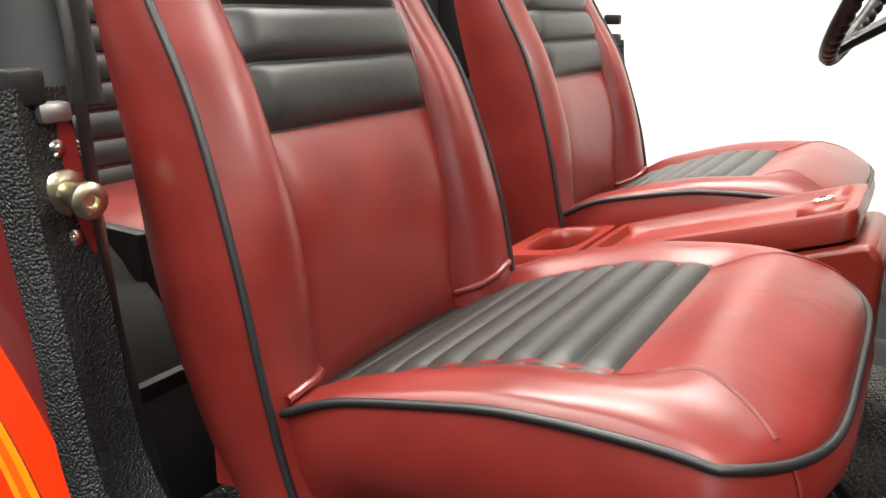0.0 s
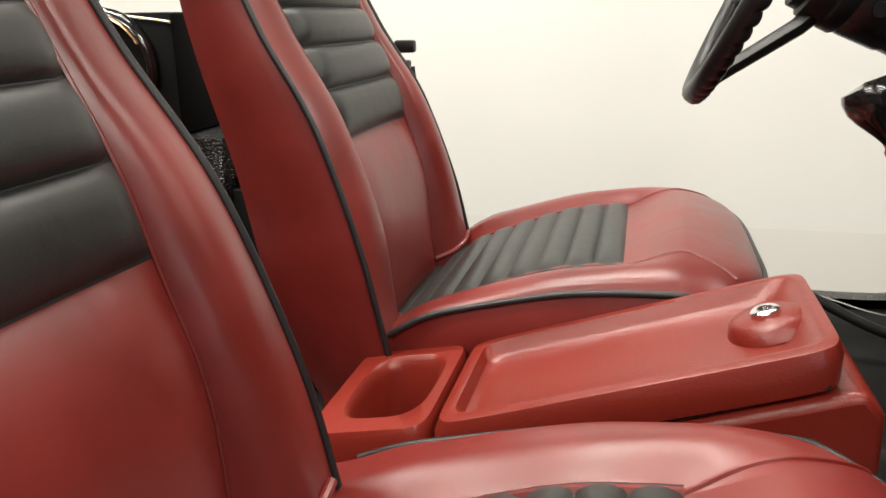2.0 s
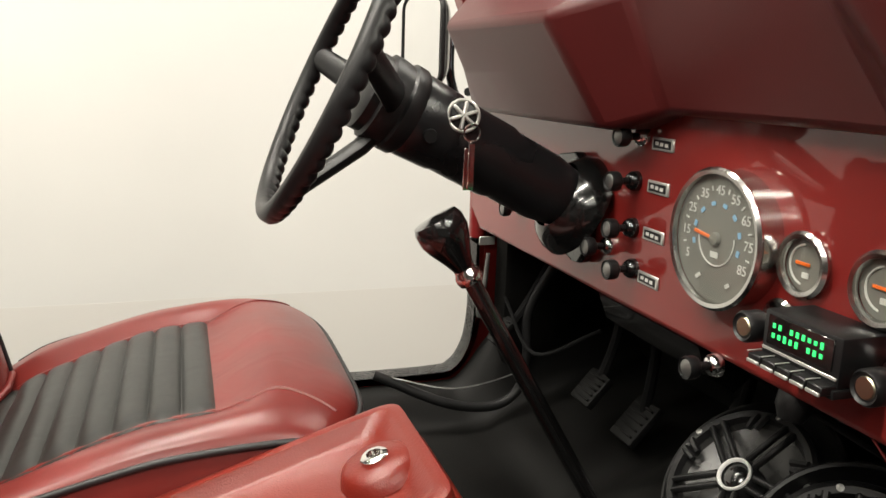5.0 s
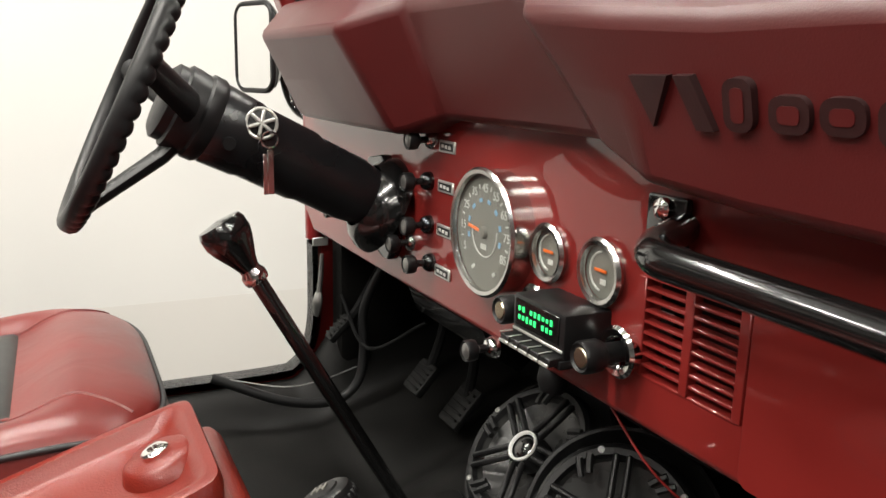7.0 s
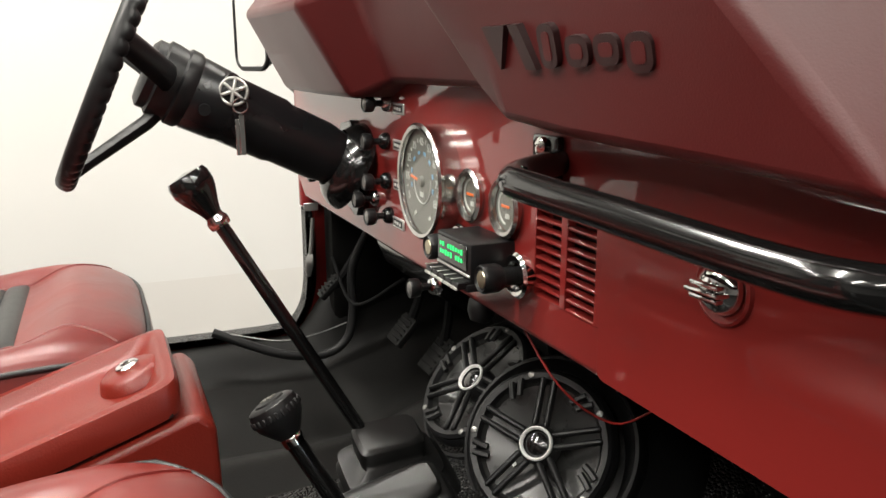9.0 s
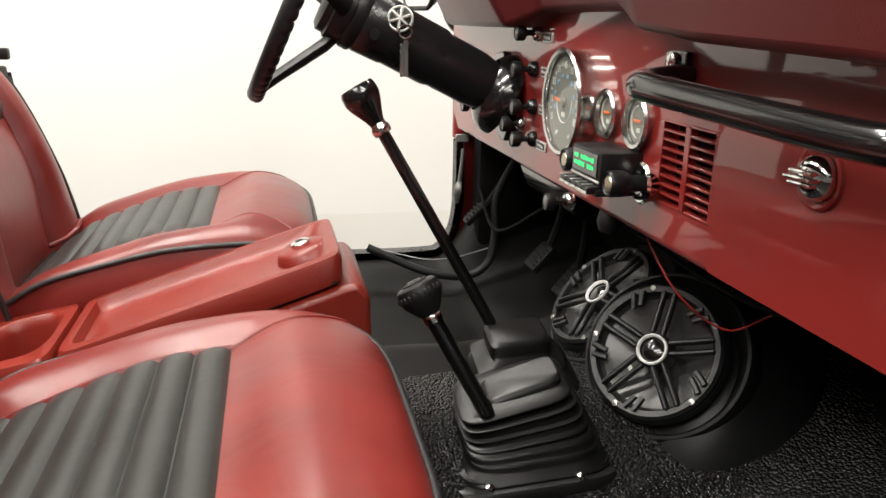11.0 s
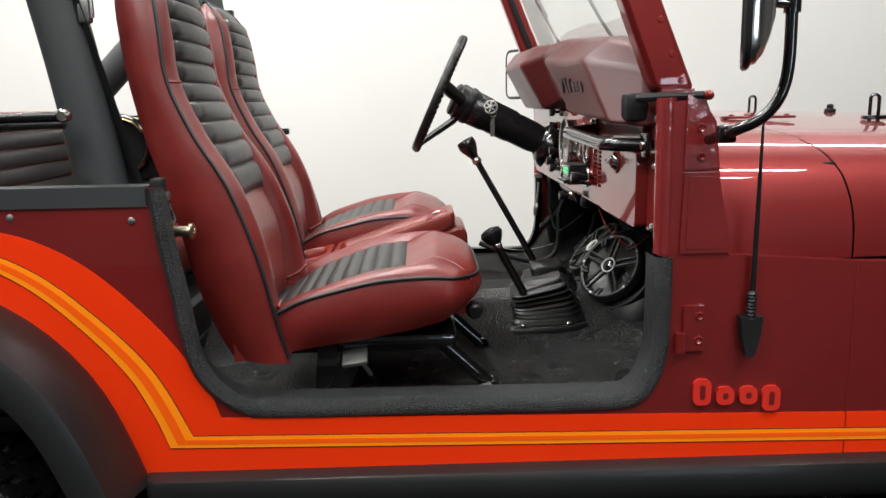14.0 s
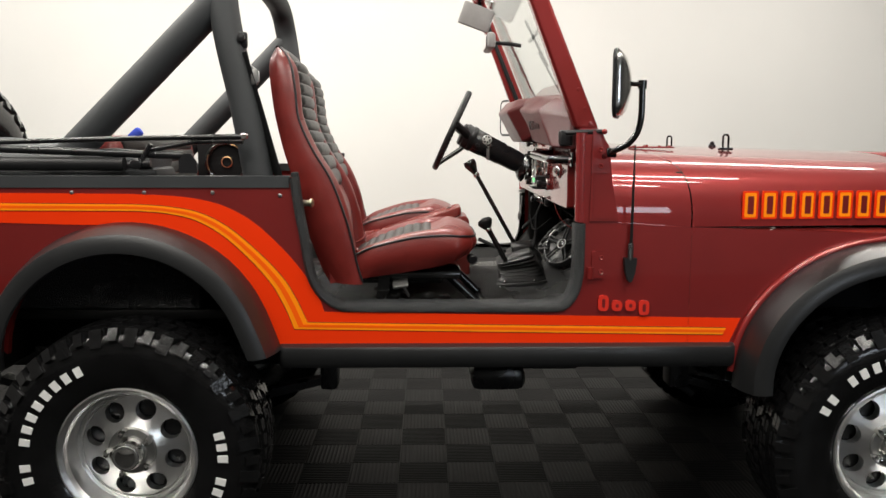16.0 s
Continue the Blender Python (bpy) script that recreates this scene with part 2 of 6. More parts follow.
AMBER = surface("amber_decal", (0.98, 0.27, 0.006), 0.40, grain=900, blot=5, vary=0.03, spec=0.15)
TANGER = surface("tangerine_decal", (0.92, 0.11, 0.004), 0.40, grain=900, blot=5, vary=0.03, spec=0.15)
DARKRED = surface("dark_red_line", (0.16, 0.012, 0.008), 0.4, grain=900, blot=5, vary=0.03)
BADGE = surface("red_badge_plastic", (0.62, 0.030, 0.018), 0.25, grain=900, blot=9, vary=0.05, coat=0.4)
WIRE = surface("red_wire_sleeve", (0.25, 0.012, 0.010), 0.45, grain=900, blot=9, vary=0.05)
WHITE = surface("white_lettering", (0.75, 0.75, 0.73), 0.55, grain=900, blot=15, vary=0.06)
DIAL = surface("grey_dial", (0.17, 0.165, 0.145), 0.5, grain=900, blot=20, vary=0.05)
NEEDLE = surface("orange_needle", (0.85, 0.16, 0.02), 0.5, grain=900, blot=20, vary=0.02)
INK = surface("pale_dial_print", (0.6, 0.6, 0.57), 0.6, grain=900, blot=20, vary=0.02)
INKBLUE = surface("blue_dial_print", (0.22, 0.42, 0.62), 0.6, grain=900, blot=20, vary=0.02)
BRIGHT = surface("polished_stainless", (0.56, 0.55, 0.53), 0.20, metal=1.0, grain=900, blot=20, vary=0.05)
SILVER = surface("silver_plate", (0.55, 0.55, 0.52), 0.35, metal=0.6, grain=900, blot=20, vary=0.05)
BLUE = surface("blue_cloth", (0.02, 0.05, 0.38), 0.8, grain=900, bump=0.2, blot=20, vary=0.1)
GREY = surface("grey_vinyl", (0.30, 0.29, 0.28), 0.55, grain=900, bump=0.2, blot=20, vary=0.08)
CARPET = surface("black_carpet", (0.0055, 0.0055, 0.0057), 0.9, spec=0.15, grain=900, bump=0.5, blot=12, vary=0.3)
CONE = surface("speaker_cone", (0.035, 0.035, 0.034), 0.28, grain=700, bump=0.1, blot=20, vary=0.1)
GOLD = surface("copper_ring", (0.7, 0.42, 0.22), 0.3, metal=1.0, grain=700, blot=20, vary=0.1)
SCREEN = glow("green_display", (0.03, 0.75, 0.18), 1.0)
MIRROR = surface("mirror_glass", (0.9, 0.9, 0.9), 0.02, metal=1.0, grain=600, blot=20, vary=0.01, rough_vary=0.0)
GLASS = glass("clear_glass")
PANELM = surface("warm_white_panel", (0.67, 0.65, 0.615), 0.6, grain=260, bump=0.05, blot=0.8, vary=0.02)
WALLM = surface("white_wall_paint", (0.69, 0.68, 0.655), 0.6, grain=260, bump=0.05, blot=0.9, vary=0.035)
# tone of the unseen west wall, set to hold down its bounce light
SIDEM = surface("grey_unseen_side_wall", (0.26, 0.257, 0.25), 0.6, grain=260, bump=0.05, blot=0.8, vary=0.04)
CEILW = surface("white_ceiling_paint", (0.70, 0.695, 0.68), 0.7, grain=260, bump=0.05, blot=0.8, vary=0.05)
# darker tone for the unseen south and east walls, keeps reflections dim
DIMWALL = surface("grey_unseen_wall", (0.11, 0.11, 0.108), 0.7, grain=260, bump=0.05, blot=0.8, vary=0.05)
TILE = surface("charcoal_floor_tile", (0.012, 0.0115, 0.0115), 0.55, grain=260, bump=0.2, blot=3, vary=0.12)

# ---- room ----
def slab(name, x0, y0, z0, x1, y1, z1, material, label, category):
    ob = part(name, rbox((x0 + x1) / 2, (y0 + y1) / 2, (z0 + z1) / 2, x1 - x0, y1 - y0, z1 - z0, 0), material, None, label, smooth=False)
    return tagged(ob, label, category, kind="structure")


slab("floor", -5.2, -5.7, -0.1, 7.2, 3.6, -0.004, TILE, "charcoal garage floor under interlocking tiles", "floor")
slab("wall_north", -5.2, 3.4, 0, 7.2, 3.6, 3.5, WALLM, "plain white painted studio wall behind the vehicle", "wall")
# south, west and east walls: added out of view, grey to limit fill light
slab("wall_south", -5.2, -5.7, 0, 7.2, -5.5, 3.5, DIMWALL, "plain unseen wall, grey to keep bounce light low", "wall")
slab("wall_west", -5.2, -5.5, 0, -5.0, 3.4, 3.5, SIDEM, "plain unseen side wall, greyed to cut bounce light", "wall")
slab("wall_east", 7.0, -5.5, 0, 7.2, 3.4, 3.5, DIMWALL, "plain unseen side wall, grey to keep bounce light low", "wall")
slab("ceiling", -5.2, -5.7, 3.5, 7.2, 3.6, 3.6, CEILW, "plain white studio ceiling", "ceiling")
slab("wall_panel", -5.0, 3.3992, 0.0, 7.0, 3.4, 0.47, PANELM, "white lower wall panel with a faint top edge", "panel")


# ---- the vehicle ----
WIDE = 1.53  # body width
car = thing("off_road_vehicle", "maroon open-top off-road vehicle with orange stripes, doors removed", "car", (1.2, 0.77, 0))

DOOR = [(0.507, 1.235), (0.520, 1.13), (0.534, 1.05), (0.546, 0.965), (0.561, 0.905), (0.592, 0.856), (0.640, 0.822), (0.70, 0.813), (1.0, 0.812), (1.30, 0.811), (1.361, 0.825), (1.394, 0.870), (1.407, 0.930), (1.409, 1.0), (1.409, 1.092)]
door_line = [(float(q[0]), float(q[1])) for q in spline(DOOR, 6)]
far_door_line = [(x - 0.06 * max(0.0, min(1.0, (0.75 - x) / 0.2)), z) for x, z in door_line]


def arch(cx, cz, rx, rz, a0, a1, n=20):
    return [(cx + rx * math.cos(radians(a0 + (a1 - a0) * k / n)), cz + rz * math.sin(radians(a0 + (a1 - a0) * k / n))) for k in range(n + 1)]


rear_arch = arch(0.0, 0.66, 0.40, 0.395, 3, 177)
front_arch = arch(2.385, 0.60, 0.475, 0.425, 167, 90, 12)
side_of = lambda line: [(-0.74, 1.235)] + line + [(1.384, 1.096), (1.384, 1.365), (1.455, 1.365), (1.478, 1.33), (1.492, 1.20), (1.51, 1.095), (1.75, 1.078), (2.385, 1.06)] + front_arch[::-1] + [(1.88, 0.70), (0.46, 0.70)] + rear_arch + [(-0.42, 0.70), (-0.74, 0.72)]


def both_sides(fn):
    """Builds on the near side and, mirrored, on the far side."""
    for far in (False, True):
        fn((lambda y: WIDE - y) if far else (lambda y: y), far)


def side_panel(Y, far):
    p = prism(side_of(far_door_line if far else door_line), Y(0.0), Y(0.022))
    part("side_panel", p, PAINT, car)


both_sides(side_panel)


def jamb(Y, far):
    """The sprayed return of the door opening."""
    prof = [(-0.001, 0.004), (0.0, -0.004), (0.007, -0.006), (0.018, -0.002), (0.026, 0.008), (0.029, 0.022), (0.030, 0.060)]
    rear = [(-0.014, 0.002), (-0.013, -0.007), (-0.004, -0.013), (0.010, -0.010), (0.017, 0.004), (0.003, 0.0235), (-0.004, 0.060)]
    pts = [Vector((a, 0, b)) for a, b in (far_door_line if far else door_line)]
    v, f = [], []
    for i, p in enumerate(pts):
        d = (pts[min(i + 1, len(pts) - 1)] - pts[max(i - 1, 0)]).normalized()
        n = Vector((-d.z, 0, d.x))
        w = max(0.0, n.x) ** 2
        for (off, y), (off2, y2) in zip(prof, rear):
            o, d = off * (1 - w) + off2 * w, y * (1 - w) + y2 * w
            v.append((p.x + n.x * o, Y(d), p.z + n.z * o))
    w = len(prof)
    f = [(i * w + k, i * w + k + 1, (i + 1) * w + k + 1, (i + 1) * w + k) for i in range(len(pts) - 1) for k in range(w - 1)]
    part("door_jamb", (v, f), LINER if far else JAMB, car, "dark textured liner round the door opening")


both_sides(jamb)


def tub_rail(Y, far):
    part("tub_rail", prism(rrect(-0.74, min(Y(-0.004), Y(0.045)), 0.435 if far else 0.495, max(Y(-0.004), Y(0.045)), 0.006, 2), 1.203, 1.238, "z"), CANVAS, car, "black top rail on the rear quarter")
    part("rail_end", rbox(0.448 if far else 0.508, Y(0.02), 1.236, 0.022, 0.03, 0.028, 0.005), RUBBER, car)
    for x in (-0.17, 0.05, 0.258) if far else (-0.17, 0.05, 0.258, 0.464):
        part("rail_screw", lathe([(0.0001, 0.004), (0.003, 0.004), (0.006, 0.0025), (0.0065, 0)], 12, axis_m((x, Y(0), 1.179 if x > 0.4 else 1.188), (0, -1 if not far else 1, 0))), STEEL, car)


both_sides(tub_rail)


# striped decal on the body side
def strip(upper, lower, d, material, name, parent, label=""):
    poly = upper + lower[::-1]
    return part(name, prism(poly, -d, 0.001), material, parent, label, smooth=False)


def line2(points, n=6):
    return [(float(q[0]), float(q[1])) for q in spline(points, n)]


def shift_line(line, d):
    out = []
    for i, p in enumerate(line):
        a, b = line[max(i - 1, 0)], line[min(i + 1, len(line) - 1)]
        dx, dz = b[0] - a[0], b[1] - a[1]
        s = math.hypot(dx, dz) or 1
        out.append((p[0] - dz / s * d, p[1] + dx / s * d))
    return out


up_o = line2([(-0.74, 1.187), (-0.5, 1.187), (-0.045, 1.184), (0.04, 1.182), (0.126, 1.178), (0.212, 1.168), (0.297, 1.144), (0.382, 1.095), (0.467, 1.015), (0.535, 0.931), (0.583, 0.847)]) + [(0.593, 0.814), (1.15, 0.8035), (1.912, 0.790)]
lo_o = line2([(-0.74, 1.100), (-0.5, 1.098), (-0.22, 1.09), (0.02, 1.085), (0.123, 1.070), (0.208, 1.035), (0.293, 0.965), (0.36, 0.885), (0.408, 0.80), (0.435, 0.74)]) + [(0.452, 0.7065), (1.15, 0.7035), (1.874, 0.7005)]
MIDLINE = [(-0.74, 1.1445, 0.0135), (-0.4, 1.144, 0.013), (-0.047, 1.142, 0.012), (0.039, 1.1405, 0.012), (0.125, 1.133, 0.0125), (0.21, 1.114, 0.015), (0.294, 1.068, 0.0175), (0.379, 0.992, 0.0195), (0.447, 0.915, 0.022), (0.484, 0.852, 0.0235), (0.521, 0.769, 0.024)]
mid_y = [(float(q[0]), float(q[1]), float(q[2])) for q in spline(MIDLINE, 6)]


def offset_line(line, side):
    """The line moved sideways by its own half width."""
    out = []
    for i, p in enumerate(line):
        a, b = line[max(i - 1, 0)], line[min(i + 1, len(line) - 1)]
        dx, dz = b[0] - a[0], b[1] - a[1]
        d = side * p[2] / (math.hypot(dx, dz) or 1)
        out.append((p[0] - dz * d, p[1] + dx * d))
    return out


up_y = offset_line(mid_y, 1)[:-3] + [(0.541, 0.782), (1.2, 0.771), (1.866, 0.7605)]
lo_y = offset_line(mid_y, -1)[:-3] + [(0.498, 0.757), (1.2, 0.745), (1.856, 0.735)]
band = strip(up_o, lo_o, 0.0012, ORANGE, "side_stripe", car, "orange-red side stripe sweeping over the wheel arch")
strip(up_y, lo_y, 0.0020, DARKRED, "stripe_outline", band, "dark red outline")
strip(shift_line(up_y, -0.002), shift_line(lo_y, 0.002), 0.0026, AMBER, "stripe_core", band, "amber stripe")
mid_hi = [((a[0] * 2 + b[0]) / 3, (a[1] * 2 + b[1]) / 3) for a, b in zip(up_y, lo_y)]
mid_lo = [((a[0] + b[0] * 2) / 3, (a[1] + b[1] * 2) / 3) for a, b in zip(up_y, lo_y)]
strip(mid_hi, mid_lo, 0.0031, TANGER, "stripe_centre", band, "tangerine centre line")

# raised maker's badge as plain blocks
x = 1.455
for w, h, dz in ((0.033, 0.050, 0), (0.033, 0.034, 0), (0.033, 0.034, 0), (0.033, 0.048, -0.014)):
    blk = part("badge_block", prism(rrect(x, 0.815 + dz, x + w, 0.815 + dz + h, 0.012, 5), -0.007, 0), BADGE, car, "red raised badge block")
    part("badge_inset", prism(rrect(x + 0.012, 0.826 + dz, x + w - 0.011, 0.804 + dz + h, 0.004, 3), -0.0074, -0.001), PAINT, blk, "maroon centre")
    x += w + 0.010


# rocker panel under the door
def rocker(Y, far):
    prof = [(0.0, 0.712), (-0.018, 0.712), (-0.034, 0.706), (-0.040, 0.695), (-0.038, 0.655), (-0.028, 0.640), (0.02, 0.640), (0.02, 0.66), (0.0, 0.67)]
    xs = [0.455, 0.475, 1.0, 1.5, 1.87, 1.89]
    v = [(x, Y(y * (0.6 if x in (0.455, 1.89) else 1)), z) for x in xs for y, z in prof]
    w = len(prof)
    f = [(i * w + k, i * w + (k + 1) % w, (i + 1) * w + (k + 1) % w, (i + 1) * w + k) for i in range(len(xs) - 1) for k in range(w)]
    f += [tuple(range(w)), tuple((len(xs) - 1) * w + k for k in range(w))]
    part("rocker_panel", (v, f), FLARE, car, "charcoal rocker panel")


both_sides(rocker)


# wheel-arch flares
def flare(Y, far, cx, cz, rx, rz, a0, a1):
    prof = [(0.030, 0.0), (0.034, -0.02), (0.022, -0.07), (0.006, -0.115), (-0.022, -0.130), (-0.048, -0.128), (-0.052, -0.12), (-0.03, -0.10), (-0.01, -0.05), (0.0, 0.0)]
    n = 30
    v = []
    for i in range(n + 1):
        a = radians(a0 + (a1 - a0) * i / n)
        toe = 0.016 * max(0.0, 1 - i / 3) ** 2  # the rear end kicks out
        for off, y in prof:
            v.append((cx + (rx + off + toe) * math.cos(a), Y(y), cz + (rz + off) * math.sin(a)))
    w = len(prof)
    f = [(i * w + k, i * w + (k + 1) % w, (i + 1) * w + (k + 1) % w, (i + 1) * w + k) for i in range(n) for k in range(w)]
    f += [tuple(range(w)), tuple(n * w + k for k in range(w))]
    part("wheel_flare", (v, f), FLARE, car, "charcoal moulded wheel-arch flare")


both_sides(lambda Y, far: flare(Y, far, 0.0, 0.66, 0.412, 0.405, 5, 184))
both_sides(lambda Y, far: flare(Y, far, 2.385, 0.60, 0.462, 0.405, -4, 184))

# wheel houses and underside
both_sides(lambda Y, far: part("wheel_house", prism(arch(0.01, 0.66, 0.45, 0.42, -5, 185, 20) + [(-0.47, 0.6), (-0.50, 0.6)] + arch(0.01, 0.66, 0.47, 0.44, 185, -5, 20), Y(0.01), Y(0.25)), DULL, car, "black inner wheel house"))
both_sides(lambda Y, far: part("wheel_house", prism(arch(2.385, 0.60, 0.49, 0.43, -2, 182, 20) + arch(2.385, 0.60, 0.51, 0.45, 182, -2, 20), Y(0.01), Y(0.34)), DULL, car, "black inner wheel house"))
both_sides(lambda Y, far: part("wheel_house_wall", rbox(2.36, Y(0.35), 0.84, 1.02, 0.02, 0.42, 0.004), DULL, car))
part("wheel_house_wall", rbox(-0.06, 0.255, 0.84, 0.78, 0.02, 0.40, 0.004), DULL, car)
part("wheel_house_wall", rbox(-0.06, WIDE - 0.255, 0.84, 0.78, 0.02, 0.40, 0.004), DULL, car)
for y in (0.36, WIDE - 0.36):
    part("frame_rail", rbox(0.9, y, 0.60, 3.6, 0.07, 0.10, 0.008), BLACK, car, "black chassis rail")
part("skid_plate", join(rbox(1.18, 0.62, 0.475, 0.20, 0.5, 0.09, 0.03), rbox(1.32, 0.62, 0.515, 0.34, 0.34, 0.05, 0.015)), BLACK, car, "black transmission skid plate")
part("exhaust_pipe", tube(spline([(-0.6, 1.1, 0.55), (0.4, 1.1, 0.54), (1.0, 1.05, 0.56), (1.7, 1.0, 0.60)], 6), 0.03, 12), STEEL, car, "dull steel exhaust pipe")
for x in (0.0, 2.385):
    part("axle_tube", tube([(x, 0.05, 0.41), (x, WIDE - 0.05, 0.41)], 0.04, 16), BLACK, car, "black axle tube")
    part("differential", lathe([(0.001, -0.12), (0.07, -0.11), (0.12, -0.04), (0.12, 0.04), (0.07, 0.11), (0.001, 0.12)], 20, axis_m((x, 0.9, 0.41), (1, 0, 0))), BLACK, car)
    for y in (0.30, WIDE - 0.30):
        part("leaf_spring", prism([(x - 0.58, 0.50), (x - 0.3, 0.43), (x, 0.395), (x + 0.3, 0.43), (x + 0.58, 0.50), (x + 0.58, 0.525), (x + 0.3, 0.462), (x, 0.44), (x - 0.3, 0.462), (x - 0.58, 0.525)], y - 0.03, y + 0.03), BLACK, car, "black leaf spring")
        part("spring_hanger", rbox(x + (0.57 if x < 1 else -0.57), y, 0.54, 0.06, 0.08, 0.13, 0.01), BLACK, car)
for y in (0.30, WIDE - 0.30):
    part("spring_shackle", join(rbox(1.80, y, 0.54, 0.05, 0.09, 0.12, 0.01), tube([(1.80, y, 0.50), (1.875, y, 0.445)], 0.016, 10)), BLACK, car, "black spring shackle")
part("gearbox_case", rbox(1.35, 0.74, 0.62, 0.75, 0.30, 0.22, 0.05), BLACK, car)
part("drive_shaft", tube([(1.7, 0.85, 0.55), (2.35, 0.9, 0.43)], 0.028, 12), BLACK, car)


# ---- wheels ----
def wheel_at(x, y, far, spare=None, spin=0):
    """Local z points out of the wheel."""
    if spare is None:
        m = axis_m((x, y, 0.396), (0, 1 if far else -1, 0), spin)
    else:
        m = spare
    hub = part("wheel", None, None, car, "all-terrain tyre on an eight-hole polished alloy rim", at=m, data=WHEEL["hub"])
    for name, data, lab in WHEEL["parts"]:
        part(name, None, None, hub, lab, at=m, data=data)


def mesh_of(name, piece, material, angle=40):
    ob = part(name, piece, material, angle=angle)
    data = ob.data
    SOLID.pop(ob)
    bpy.data.objects.remove(ob)
    return data


def build_wheel():
    def shrink(r):
        return r if r < 0.214 else 0.214 + (r - 0.214) * 0.96
    carc = [(0.205, -0.11), (0.225, -0.125), (0.27, -0.143), (0.33, -0.145), (0.375, -0.136), (0.396, -0.115), (0.402, -0.06), (0.404, 0.0), (0.402, 0.06), (0.396, 0.115), (0.375, 0.136), (0.352, 0.142), (0.33, 0.145), (0.27, 0.143), (0.225, 0.125), (0.205, 0.11)]
    tyre = lathe([(shrink(r), z) for r, z in carc], 72)
    tread = []
    rnd = random.Random(4)
    for ring, (z0, z1, r, n, skew) in enumerate([(-0.125, -0.078, 0.396, 46, 0), (-0.070, -0.026, 0.402, 52, 0.4), (-0.018, 0.018, 0.404, 52, -0.3), (0.026, 0.070, 0.402, 52, 0.4), (0.078, 0.125, 0.396, 46, 0)]):
        for k in range(n):
            a = 2 * math.pi * (k + 0.5 * (ring % 2)) / n
            half = math.pi / n * (0.74 + 0.08 * rnd.random())
            jog = 0.02 * (rnd.random() - 0.5)
            for z0h, z1h, push in ((z0, (z0 + z1) / 2 - 0.0015, -jog), ((z0 + z1) / 2 + 0.0015, z1, jog)):  # two halves with a sipe between
                v = []
                tall = 0.011 + 0.002 * rnd.random()
                for rr in (shrink(r) - 0.008, shrink(r) + tall):
                    sq = 0.9 if rr > shrink(r) else 1.0
                    for z, e in ((z0h, -1), (z1h, 1)):
                        for t in (-1, 1):
                            lean = (z - (z0 + z1) / 2) / ((z1 - z0) / 2)
                            aa = a + push + half * t * sq + skew * 0.03 * lean + (0.02 if (k % 2) else -0.01) * lean * (ring in (0, 4))
                            v.append((rr * math.cos(aa), rr * math.sin(aa), (z0h + z1h) / 2 + (z1h - z0h) / 2 * e * sq))
                tread.append((v, [(0, 1, 3, 2), (4, 6, 7, 5), (0, 4, 5, 1), (2, 3, 7, 6), (0, 2, 6, 4), (1, 5, 7, 3)]))
    for k in range(46):  # shoulder lugs down the side
        for s in (-1, 1):
            a = 2 * math.pi * (k + 0.25) / 46
            half = math.pi / 46 * (0.7 if k % 2 else 0.5)
            r0 = 0.352 if k % 2 else 0.370
            v = []
            for r, z in ((r0, 0.1365), (0.402, 0.118), (0.409, 0.126), (r0 + 0.004, 0.1500)):
                for t in (-1, 1):
                    v.append((shrink(r) * math.cos(a + half * t), shrink(r) * math.sin(a + half * t), z * s))
            tread.append((v, [(0, 1, 3, 2), (2, 3, 5, 4), (4, 5, 7, 6), (6, 7, 1, 0), (0, 2, 4, 6), (1, 7, 5, 3)]))
    parts = [("tyre", mesh_of("tyre", tyre, TYRE), "black rubber tyre"), ("tread", mesh_of("tread", join(*tread), TYRE), "chunky black tread blocks")]
    # white sidewall marks as plain bars
    for start, n, step in ((165, 11, 7.9), (-14, 12, 7.0)):
        for k in range(n):
            a = radians(start - k * step)
            if (start < 0 and k == 3) or (start > 0 and k == 2):
                continue
            w, h = 0.0112, 0.0155
            v = []
            for z in (0.1425, 0.1468):
                for dr, dt in ((-h, -w), (-h, w), (h, w), (h, -w)):
                    r = 0.296 + dr
                    v.append((r * math.cos(a + dt / 0.305), r * math.sin(a + dt / 0.305), z))
            parts.append(("sidewall_mark", mesh_of("sidewall_mark", (v, [(0, 1, 2, 3), (4, 7, 6, 5), (0, 4, 5, 1), (1, 5, 6, 2), (2, 6, 7, 3), (3, 7, 4, 0)]), WHITE), "white raised sidewall bar"))
    lip = [(0.186, 0.02), (0.186, 0.088), (0.187, 0.100), (0.190, 0.103), (0.1925, 0.111), (0.196, 0.114), (0.209, 0.121), (0.214, 0.119), (0.214, 0.104), (0.205, 0.09), (0.205, -0.1), (0.19, -0.11), (0.180, 0.0)]
    parts.append(("rim", mesh_of("rim", lathe(lip + [lip[0]], 64), ALLOY), "polished alloy rim"))
    # disc with eight round holes
    n, hr, hc = 16, 0.0315, 0.127
    disc = []

    def zdisc(r):
        return 0.030 + 0.034 * math.cos(min(r / 0.196, 1) * math.pi * 0.5) ** 1.2 + (0.012 if r < 0.075 else 0)

    for h in range(8):
        a0 = 2 * math.pi * h / 8
        outer = []
        turns = [2 * math.pi * k / n for k in range(n)]
        for rr in (0.0705, 0.1955):
            for sg in (-1, 1):
                ca = math.atan2(rr * math.sin(sg * math.pi / 8), rr * math.cos(math.pi / 8) - hc) % (2 * math.pi)
                near = min(range(n), key=lambda q: abs((turns[q] - ca + math.pi) % (2 * math.pi) - math.pi))
                turns[near] = ca
        hole = [(hc + hr * math.cos(t), hr * math.sin(t)) for t in turns]
